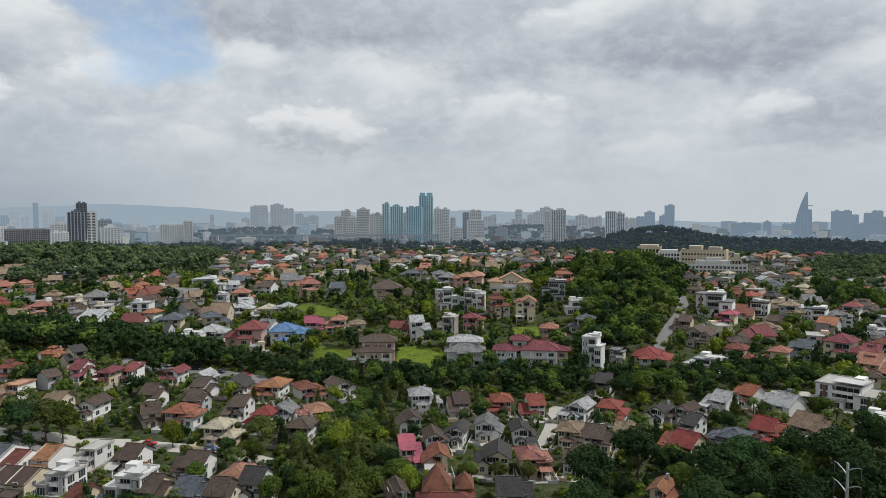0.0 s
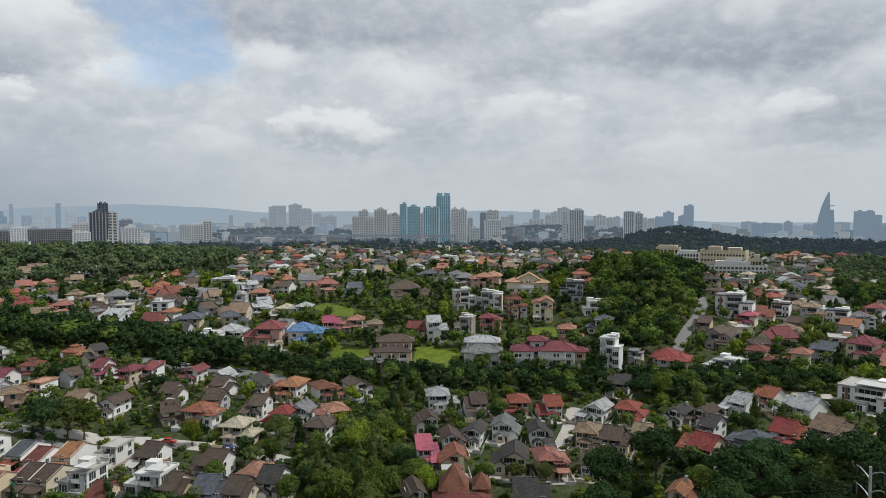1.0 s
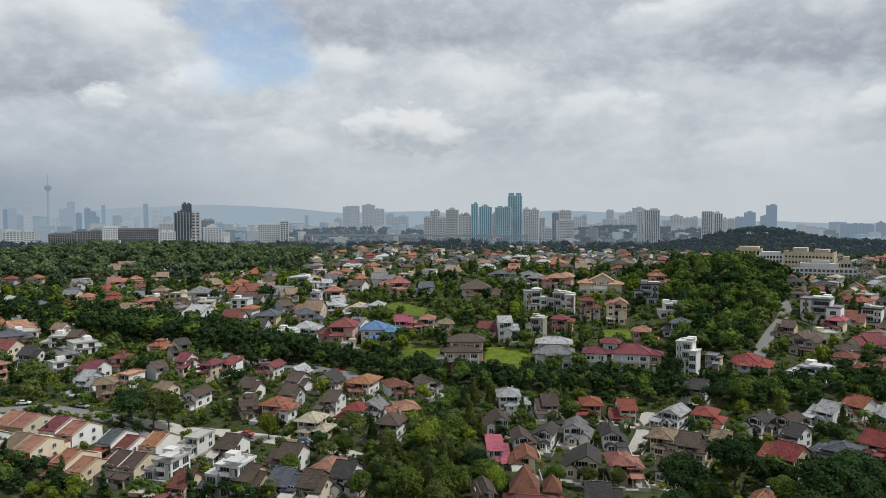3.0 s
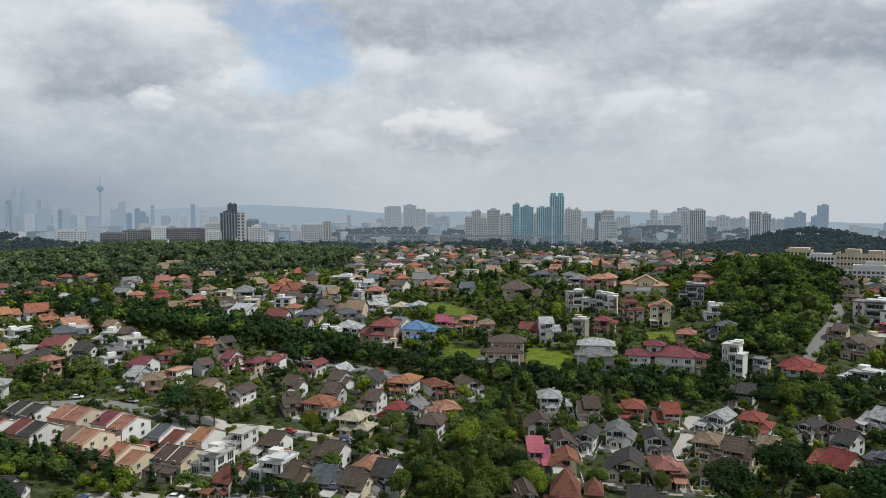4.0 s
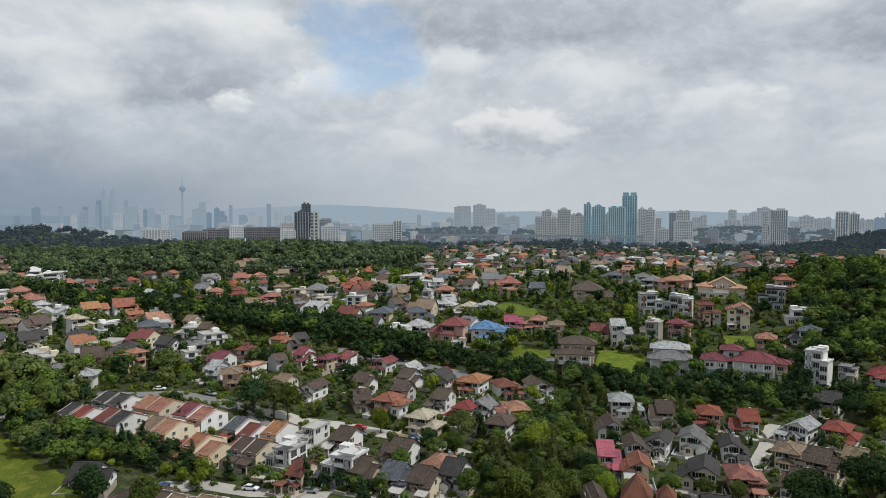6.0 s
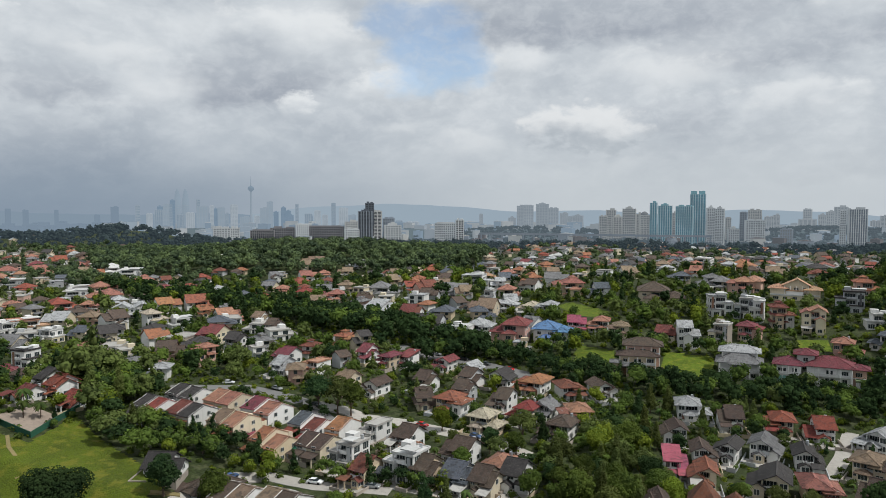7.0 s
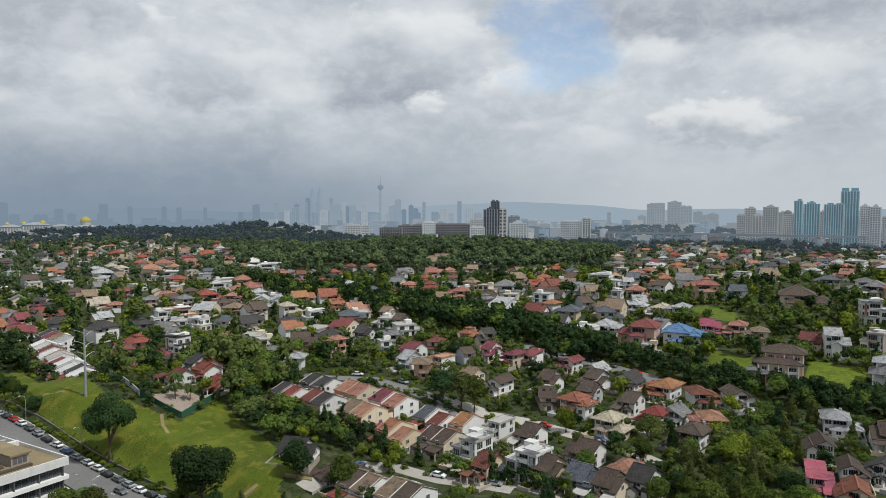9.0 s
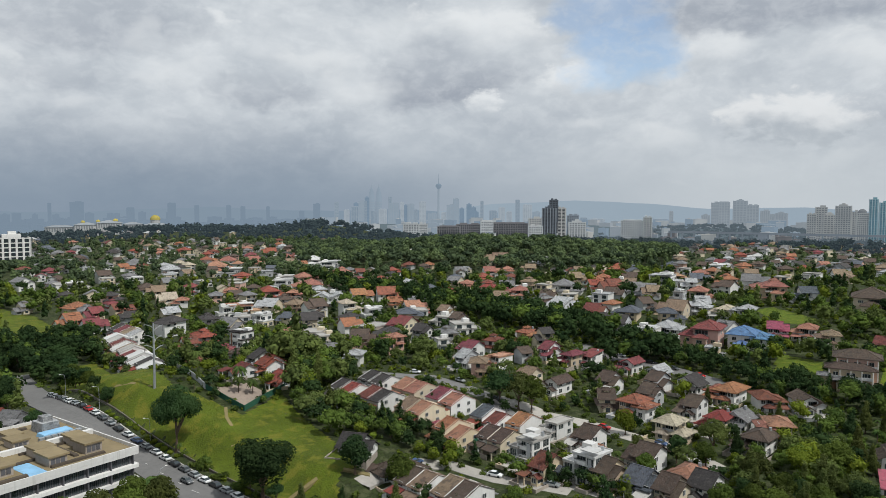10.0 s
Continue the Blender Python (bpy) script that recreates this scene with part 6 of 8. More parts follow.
ROW_BAND = distance("row_band", (0.17, 0.15, 0.15), HAZE_GLOW, 0.14)
HAZE_GLASS = distance("haze_glass", (0.12, 0.13, 0.14), HAZE_GLOW, 0.4)
HAZE_TAN = distance("haze_tan", (0.42, 0.41, 0.39), HAZE_GLOW, 0.45)
# the further the tower, the larger its share of painted haze
FAR_GLASS = distance("far_glass", (0.12, 0.14, 0.17), HAZE_GLOW, 0.5)
FAR_BAND = distance("far_band", (0.26, 0.28, 0.30), HAZE_GLOW, 0.5)
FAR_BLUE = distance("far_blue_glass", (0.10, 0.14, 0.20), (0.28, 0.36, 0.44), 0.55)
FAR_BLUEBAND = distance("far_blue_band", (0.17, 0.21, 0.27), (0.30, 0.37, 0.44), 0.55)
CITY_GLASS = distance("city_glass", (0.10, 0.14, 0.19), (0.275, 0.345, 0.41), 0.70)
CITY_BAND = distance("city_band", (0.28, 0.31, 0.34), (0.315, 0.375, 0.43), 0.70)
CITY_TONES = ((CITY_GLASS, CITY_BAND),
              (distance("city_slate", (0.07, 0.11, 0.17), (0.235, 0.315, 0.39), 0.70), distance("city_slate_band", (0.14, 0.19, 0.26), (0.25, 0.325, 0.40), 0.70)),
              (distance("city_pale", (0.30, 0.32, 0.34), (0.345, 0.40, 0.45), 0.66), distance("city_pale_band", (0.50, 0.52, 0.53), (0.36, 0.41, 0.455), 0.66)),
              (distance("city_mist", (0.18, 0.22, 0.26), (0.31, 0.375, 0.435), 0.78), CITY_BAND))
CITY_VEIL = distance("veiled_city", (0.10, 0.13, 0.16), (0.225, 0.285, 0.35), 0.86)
PALE_TEAL = distance("pale_teal", (0.42, 0.60, 0.64), HAZE_GLOW, 0.2)
# hill colours are mostly emission in the tone of haze
MOUNTAIN = distance("hazed_far_hills", (0.05, 0.07, 0.08), (0.36, 0.43, 0.49), 0.85)
STORM_HILL = distance("hazed_storm_hills", (0.05, 0.07, 0.09), (0.245, 0.305, 0.365), 0.93)
# leaf tones for distant woods, haze painted in as emission
LEAF["ridge"] = distance("hazed_ridge_woods", (0.034, 0.046, 0.042), (0.17, 0.235, 0.29), 0.12)
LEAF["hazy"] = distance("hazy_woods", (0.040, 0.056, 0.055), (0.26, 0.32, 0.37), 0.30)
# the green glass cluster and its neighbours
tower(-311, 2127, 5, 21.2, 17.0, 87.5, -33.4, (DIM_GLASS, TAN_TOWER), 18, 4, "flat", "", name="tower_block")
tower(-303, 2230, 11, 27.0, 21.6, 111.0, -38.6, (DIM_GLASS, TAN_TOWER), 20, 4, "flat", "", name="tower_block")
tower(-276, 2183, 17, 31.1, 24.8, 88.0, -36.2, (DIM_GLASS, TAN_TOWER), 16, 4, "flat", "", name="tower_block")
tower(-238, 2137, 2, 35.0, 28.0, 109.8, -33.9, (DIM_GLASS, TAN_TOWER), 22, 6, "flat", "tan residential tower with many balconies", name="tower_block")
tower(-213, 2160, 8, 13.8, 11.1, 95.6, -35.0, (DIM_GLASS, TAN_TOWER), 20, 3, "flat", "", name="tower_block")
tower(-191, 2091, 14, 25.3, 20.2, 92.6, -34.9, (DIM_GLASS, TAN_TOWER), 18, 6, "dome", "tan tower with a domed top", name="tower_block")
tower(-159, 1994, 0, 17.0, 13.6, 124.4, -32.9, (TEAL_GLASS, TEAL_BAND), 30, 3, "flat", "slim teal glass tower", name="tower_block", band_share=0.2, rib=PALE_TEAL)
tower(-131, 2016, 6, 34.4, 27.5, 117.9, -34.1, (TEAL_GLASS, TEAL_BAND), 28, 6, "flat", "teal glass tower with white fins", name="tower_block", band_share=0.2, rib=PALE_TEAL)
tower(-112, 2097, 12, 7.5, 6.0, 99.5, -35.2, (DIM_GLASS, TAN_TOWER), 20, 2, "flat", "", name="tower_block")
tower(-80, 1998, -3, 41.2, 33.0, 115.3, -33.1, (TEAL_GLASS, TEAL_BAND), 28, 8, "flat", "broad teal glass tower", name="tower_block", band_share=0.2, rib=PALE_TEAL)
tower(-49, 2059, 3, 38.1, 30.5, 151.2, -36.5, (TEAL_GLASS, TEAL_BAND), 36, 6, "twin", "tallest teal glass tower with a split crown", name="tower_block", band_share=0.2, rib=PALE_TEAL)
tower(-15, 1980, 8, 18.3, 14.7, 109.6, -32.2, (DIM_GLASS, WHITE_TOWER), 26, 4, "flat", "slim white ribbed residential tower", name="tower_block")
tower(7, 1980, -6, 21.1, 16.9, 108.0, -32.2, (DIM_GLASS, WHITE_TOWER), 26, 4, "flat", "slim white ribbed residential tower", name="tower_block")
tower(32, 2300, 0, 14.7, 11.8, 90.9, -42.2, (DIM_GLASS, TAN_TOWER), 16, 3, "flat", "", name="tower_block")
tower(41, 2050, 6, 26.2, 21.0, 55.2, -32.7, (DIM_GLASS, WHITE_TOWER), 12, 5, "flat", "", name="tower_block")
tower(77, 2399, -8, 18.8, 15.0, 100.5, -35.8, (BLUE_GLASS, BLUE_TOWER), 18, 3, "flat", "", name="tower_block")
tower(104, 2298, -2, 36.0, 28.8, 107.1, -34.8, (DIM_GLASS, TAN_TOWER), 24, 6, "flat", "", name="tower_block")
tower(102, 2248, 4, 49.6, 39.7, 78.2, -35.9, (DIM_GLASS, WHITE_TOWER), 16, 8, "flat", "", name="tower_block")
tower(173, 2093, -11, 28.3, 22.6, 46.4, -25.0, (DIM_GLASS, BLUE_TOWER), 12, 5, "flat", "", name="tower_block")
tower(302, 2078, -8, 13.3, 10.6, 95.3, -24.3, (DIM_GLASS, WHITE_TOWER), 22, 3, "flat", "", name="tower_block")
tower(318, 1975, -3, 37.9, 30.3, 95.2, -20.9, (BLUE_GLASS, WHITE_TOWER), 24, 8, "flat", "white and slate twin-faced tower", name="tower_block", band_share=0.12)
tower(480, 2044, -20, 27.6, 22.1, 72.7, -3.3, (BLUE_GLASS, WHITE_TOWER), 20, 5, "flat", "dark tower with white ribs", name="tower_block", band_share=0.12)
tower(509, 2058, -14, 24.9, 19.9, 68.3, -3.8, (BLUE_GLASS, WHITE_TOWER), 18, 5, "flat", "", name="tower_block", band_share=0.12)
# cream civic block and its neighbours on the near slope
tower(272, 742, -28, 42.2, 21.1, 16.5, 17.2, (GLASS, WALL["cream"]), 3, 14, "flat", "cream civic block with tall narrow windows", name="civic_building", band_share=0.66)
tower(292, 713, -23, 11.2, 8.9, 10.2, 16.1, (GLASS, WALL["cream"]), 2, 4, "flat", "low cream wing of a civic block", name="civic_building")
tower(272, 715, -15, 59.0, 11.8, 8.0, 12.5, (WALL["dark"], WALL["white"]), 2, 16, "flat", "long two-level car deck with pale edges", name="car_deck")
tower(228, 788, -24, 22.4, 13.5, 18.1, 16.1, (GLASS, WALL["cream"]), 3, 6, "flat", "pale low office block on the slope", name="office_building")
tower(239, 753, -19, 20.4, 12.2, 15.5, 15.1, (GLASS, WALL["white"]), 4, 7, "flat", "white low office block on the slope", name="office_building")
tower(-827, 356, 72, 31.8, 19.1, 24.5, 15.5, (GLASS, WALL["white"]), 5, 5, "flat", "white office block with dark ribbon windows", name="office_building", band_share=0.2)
# blocks on the ridge behind, with more haze painted into their materials
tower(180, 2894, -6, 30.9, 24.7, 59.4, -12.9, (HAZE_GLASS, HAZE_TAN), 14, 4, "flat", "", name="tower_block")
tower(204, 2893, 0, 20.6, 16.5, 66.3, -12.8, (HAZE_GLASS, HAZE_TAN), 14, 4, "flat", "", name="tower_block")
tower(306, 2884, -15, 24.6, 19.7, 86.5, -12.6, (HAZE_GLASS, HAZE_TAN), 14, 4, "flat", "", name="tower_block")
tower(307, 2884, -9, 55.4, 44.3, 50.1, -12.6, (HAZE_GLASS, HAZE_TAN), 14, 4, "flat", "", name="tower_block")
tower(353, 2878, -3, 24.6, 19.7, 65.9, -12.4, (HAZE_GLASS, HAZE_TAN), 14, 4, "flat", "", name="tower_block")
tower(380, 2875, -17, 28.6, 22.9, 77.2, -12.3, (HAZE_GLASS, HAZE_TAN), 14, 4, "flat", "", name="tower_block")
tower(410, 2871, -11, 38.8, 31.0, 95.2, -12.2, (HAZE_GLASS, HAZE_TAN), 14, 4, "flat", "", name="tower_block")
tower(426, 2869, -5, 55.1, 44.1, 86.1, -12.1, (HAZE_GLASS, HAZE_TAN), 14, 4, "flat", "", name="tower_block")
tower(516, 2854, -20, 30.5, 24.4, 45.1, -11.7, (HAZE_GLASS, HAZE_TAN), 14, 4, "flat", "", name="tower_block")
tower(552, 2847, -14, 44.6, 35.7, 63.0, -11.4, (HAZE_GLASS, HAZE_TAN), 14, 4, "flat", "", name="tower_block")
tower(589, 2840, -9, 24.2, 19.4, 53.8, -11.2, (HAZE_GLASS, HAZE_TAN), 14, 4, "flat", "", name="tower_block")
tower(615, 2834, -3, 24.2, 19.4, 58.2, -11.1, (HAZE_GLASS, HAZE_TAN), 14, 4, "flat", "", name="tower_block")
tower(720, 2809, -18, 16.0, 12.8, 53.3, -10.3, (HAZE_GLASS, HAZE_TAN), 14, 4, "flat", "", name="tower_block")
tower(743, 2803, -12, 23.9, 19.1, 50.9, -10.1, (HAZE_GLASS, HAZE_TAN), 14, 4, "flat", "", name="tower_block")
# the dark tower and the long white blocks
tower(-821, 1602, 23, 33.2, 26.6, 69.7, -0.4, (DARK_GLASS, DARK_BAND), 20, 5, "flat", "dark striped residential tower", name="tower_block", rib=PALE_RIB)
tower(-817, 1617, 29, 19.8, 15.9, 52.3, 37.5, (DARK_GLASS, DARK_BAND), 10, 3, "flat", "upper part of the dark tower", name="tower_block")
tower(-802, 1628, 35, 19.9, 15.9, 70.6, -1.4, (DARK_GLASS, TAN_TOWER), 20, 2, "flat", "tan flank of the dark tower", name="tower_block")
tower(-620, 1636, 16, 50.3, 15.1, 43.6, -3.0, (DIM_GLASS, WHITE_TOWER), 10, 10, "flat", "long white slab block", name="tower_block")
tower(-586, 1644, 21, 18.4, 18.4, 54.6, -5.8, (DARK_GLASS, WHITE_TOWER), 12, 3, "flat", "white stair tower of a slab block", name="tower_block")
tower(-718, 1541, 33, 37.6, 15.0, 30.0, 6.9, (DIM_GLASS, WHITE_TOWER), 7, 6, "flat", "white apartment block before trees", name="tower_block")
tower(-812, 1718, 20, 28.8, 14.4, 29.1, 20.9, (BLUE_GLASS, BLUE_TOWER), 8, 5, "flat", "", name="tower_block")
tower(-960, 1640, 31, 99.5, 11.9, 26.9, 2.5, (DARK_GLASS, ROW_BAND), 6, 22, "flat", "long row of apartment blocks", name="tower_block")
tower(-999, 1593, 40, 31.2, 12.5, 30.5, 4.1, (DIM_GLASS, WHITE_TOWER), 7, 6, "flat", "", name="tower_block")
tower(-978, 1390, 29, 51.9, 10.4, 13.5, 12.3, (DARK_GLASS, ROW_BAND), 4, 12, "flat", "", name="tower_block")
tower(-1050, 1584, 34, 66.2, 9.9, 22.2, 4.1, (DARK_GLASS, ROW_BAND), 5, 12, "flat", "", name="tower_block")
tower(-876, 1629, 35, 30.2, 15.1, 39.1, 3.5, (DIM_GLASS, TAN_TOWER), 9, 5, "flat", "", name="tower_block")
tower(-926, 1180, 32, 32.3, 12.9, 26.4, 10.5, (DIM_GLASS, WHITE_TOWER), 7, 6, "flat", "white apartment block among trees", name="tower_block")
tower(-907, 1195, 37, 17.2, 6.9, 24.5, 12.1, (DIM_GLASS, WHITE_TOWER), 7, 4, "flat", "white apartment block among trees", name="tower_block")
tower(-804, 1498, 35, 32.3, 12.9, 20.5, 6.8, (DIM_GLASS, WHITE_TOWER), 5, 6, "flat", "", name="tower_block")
# towers on the far plain, paled by haze in their materials
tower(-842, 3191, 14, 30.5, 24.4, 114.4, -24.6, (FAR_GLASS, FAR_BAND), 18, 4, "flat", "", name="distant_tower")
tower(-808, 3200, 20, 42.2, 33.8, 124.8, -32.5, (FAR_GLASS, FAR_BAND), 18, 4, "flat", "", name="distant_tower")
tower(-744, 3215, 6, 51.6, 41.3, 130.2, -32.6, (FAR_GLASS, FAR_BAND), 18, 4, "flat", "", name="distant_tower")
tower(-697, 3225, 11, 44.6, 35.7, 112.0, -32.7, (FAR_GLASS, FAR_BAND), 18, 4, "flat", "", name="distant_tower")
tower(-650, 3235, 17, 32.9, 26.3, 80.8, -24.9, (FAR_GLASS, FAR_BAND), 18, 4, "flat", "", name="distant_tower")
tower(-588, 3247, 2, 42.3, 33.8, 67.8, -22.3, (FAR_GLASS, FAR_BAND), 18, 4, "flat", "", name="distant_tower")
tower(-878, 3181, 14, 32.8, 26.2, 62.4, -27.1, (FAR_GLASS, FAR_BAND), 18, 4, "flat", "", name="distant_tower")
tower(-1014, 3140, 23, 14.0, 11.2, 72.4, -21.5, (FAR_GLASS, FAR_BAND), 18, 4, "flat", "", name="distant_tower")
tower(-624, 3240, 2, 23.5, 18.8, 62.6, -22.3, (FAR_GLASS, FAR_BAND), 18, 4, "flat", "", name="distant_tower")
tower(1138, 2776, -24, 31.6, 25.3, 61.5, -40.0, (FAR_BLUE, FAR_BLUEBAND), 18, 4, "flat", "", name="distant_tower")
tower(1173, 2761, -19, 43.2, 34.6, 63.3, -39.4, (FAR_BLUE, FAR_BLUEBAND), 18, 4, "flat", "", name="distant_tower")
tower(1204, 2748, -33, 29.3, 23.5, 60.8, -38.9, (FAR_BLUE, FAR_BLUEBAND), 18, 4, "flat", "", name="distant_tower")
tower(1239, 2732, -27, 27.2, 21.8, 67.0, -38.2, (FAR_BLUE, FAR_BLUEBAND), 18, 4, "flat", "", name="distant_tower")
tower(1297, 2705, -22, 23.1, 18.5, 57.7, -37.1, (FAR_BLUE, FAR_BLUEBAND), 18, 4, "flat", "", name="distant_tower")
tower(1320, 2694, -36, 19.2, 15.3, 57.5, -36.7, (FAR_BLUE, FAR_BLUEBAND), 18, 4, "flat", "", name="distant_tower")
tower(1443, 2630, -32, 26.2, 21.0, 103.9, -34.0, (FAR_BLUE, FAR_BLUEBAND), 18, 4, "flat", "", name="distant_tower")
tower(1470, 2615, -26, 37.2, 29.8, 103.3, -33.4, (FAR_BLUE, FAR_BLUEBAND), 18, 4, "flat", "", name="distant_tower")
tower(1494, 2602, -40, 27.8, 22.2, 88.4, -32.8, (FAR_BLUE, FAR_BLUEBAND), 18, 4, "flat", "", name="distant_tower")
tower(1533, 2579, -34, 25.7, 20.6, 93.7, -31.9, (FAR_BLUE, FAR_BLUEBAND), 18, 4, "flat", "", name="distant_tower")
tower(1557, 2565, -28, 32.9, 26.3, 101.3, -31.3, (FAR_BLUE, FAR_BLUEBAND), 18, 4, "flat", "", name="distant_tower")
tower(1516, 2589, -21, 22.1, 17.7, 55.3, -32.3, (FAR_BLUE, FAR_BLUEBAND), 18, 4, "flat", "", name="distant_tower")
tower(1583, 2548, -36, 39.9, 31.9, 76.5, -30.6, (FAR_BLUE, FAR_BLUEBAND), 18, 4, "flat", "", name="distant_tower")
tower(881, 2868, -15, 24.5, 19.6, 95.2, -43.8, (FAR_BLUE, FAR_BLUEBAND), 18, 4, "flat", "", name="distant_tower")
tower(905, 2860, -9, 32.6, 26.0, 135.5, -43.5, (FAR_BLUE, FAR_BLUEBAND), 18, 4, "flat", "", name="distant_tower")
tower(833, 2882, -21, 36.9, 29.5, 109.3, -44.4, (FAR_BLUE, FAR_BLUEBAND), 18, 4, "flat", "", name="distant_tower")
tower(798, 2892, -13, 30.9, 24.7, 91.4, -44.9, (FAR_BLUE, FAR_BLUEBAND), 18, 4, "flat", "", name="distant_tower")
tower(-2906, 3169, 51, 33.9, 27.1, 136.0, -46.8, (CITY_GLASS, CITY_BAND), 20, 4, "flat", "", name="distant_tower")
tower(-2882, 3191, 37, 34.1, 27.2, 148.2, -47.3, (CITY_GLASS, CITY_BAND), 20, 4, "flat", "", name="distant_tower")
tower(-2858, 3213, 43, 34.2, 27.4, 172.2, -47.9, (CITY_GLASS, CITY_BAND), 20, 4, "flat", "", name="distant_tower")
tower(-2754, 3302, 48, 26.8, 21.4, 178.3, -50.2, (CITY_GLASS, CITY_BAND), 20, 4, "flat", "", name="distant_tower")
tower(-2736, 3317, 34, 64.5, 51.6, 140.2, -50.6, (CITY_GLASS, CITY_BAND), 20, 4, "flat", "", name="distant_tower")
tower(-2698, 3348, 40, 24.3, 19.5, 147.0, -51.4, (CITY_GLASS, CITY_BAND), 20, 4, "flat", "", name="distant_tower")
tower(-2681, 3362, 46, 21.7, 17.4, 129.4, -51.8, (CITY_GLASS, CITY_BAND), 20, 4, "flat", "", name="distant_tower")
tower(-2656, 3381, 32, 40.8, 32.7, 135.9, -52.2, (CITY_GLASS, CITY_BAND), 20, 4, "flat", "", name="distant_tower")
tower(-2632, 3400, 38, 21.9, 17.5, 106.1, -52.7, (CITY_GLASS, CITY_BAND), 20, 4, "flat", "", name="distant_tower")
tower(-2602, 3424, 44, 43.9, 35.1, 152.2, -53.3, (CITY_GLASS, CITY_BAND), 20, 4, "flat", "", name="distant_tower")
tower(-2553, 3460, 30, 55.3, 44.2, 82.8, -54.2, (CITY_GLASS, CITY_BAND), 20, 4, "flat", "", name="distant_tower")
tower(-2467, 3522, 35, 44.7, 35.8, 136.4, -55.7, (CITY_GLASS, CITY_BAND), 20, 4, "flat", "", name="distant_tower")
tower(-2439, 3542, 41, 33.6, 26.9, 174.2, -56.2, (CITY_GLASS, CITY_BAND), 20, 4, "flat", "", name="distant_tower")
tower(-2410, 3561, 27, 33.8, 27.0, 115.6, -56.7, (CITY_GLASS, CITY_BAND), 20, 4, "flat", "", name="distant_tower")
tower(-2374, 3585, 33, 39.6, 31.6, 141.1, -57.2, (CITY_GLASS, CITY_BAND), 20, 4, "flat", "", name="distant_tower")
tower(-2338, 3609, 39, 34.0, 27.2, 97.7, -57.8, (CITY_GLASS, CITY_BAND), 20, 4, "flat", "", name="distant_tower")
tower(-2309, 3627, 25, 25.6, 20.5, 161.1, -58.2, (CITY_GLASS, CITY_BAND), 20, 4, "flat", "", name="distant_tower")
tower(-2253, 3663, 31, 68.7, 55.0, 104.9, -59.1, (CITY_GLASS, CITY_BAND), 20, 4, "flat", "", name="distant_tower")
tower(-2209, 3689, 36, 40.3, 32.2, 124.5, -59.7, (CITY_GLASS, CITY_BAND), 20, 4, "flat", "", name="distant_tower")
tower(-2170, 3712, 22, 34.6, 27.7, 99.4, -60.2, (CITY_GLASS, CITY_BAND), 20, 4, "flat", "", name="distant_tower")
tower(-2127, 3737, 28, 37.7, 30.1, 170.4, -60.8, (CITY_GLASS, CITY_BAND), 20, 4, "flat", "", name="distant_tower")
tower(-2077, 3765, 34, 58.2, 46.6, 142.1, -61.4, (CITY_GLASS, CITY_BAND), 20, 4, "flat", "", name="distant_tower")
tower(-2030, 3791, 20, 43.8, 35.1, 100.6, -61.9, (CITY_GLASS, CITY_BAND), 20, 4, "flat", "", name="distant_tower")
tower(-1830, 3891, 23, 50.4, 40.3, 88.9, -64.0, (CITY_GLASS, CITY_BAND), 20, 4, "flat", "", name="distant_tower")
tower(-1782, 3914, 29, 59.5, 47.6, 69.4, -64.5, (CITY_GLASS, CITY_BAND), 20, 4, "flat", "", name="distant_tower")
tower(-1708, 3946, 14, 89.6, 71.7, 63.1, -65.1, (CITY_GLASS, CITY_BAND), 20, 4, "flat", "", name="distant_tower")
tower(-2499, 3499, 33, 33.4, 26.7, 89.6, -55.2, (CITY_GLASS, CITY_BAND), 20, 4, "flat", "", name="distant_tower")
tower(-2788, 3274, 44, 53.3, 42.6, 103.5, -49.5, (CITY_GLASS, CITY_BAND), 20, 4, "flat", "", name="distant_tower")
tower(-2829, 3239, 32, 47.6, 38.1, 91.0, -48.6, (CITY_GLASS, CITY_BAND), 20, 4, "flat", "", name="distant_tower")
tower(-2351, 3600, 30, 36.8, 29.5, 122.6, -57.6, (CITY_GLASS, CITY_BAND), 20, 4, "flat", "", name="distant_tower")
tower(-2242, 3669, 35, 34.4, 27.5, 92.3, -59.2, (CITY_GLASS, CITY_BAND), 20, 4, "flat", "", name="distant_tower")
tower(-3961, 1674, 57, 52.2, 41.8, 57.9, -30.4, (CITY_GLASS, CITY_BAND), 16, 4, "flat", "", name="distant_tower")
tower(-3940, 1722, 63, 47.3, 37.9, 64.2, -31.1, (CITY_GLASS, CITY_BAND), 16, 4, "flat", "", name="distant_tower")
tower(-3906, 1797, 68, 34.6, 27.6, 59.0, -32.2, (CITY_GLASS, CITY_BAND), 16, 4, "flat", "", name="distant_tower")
tower(-3865, 1884, 74, 29.6, 23.7, 59.7, -33.4, (CITY_GLASS, CITY_BAND), 16, 4, "flat", "", name="distant_tower")
tower(-3878, 1858, 60, 24.1, 19.3, 118.9, -33.0, (CITY_GLASS, CITY_BAND), 16, 4, "flat", "", name="distant_tower")
tower(-3821, 1972, 65, 68.1, 54.5, 126.9, -34.6, (CITY_GLASS, CITY_BAND), 16, 4, "flat", "", name="distant_tower")
tower(-3821, 1972, 72, 40.9, 32.7, 84.6, -34.6, (CITY_GLASS, CITY_BAND), 16, 4, "flat", "", name="distant_tower")
tower(-3693, 2203, 55, 58.9, 47.1, 99.5, -37.4, (CITY_GLASS, CITY_BAND), 16, 4, "flat", "", name="distant_tower")
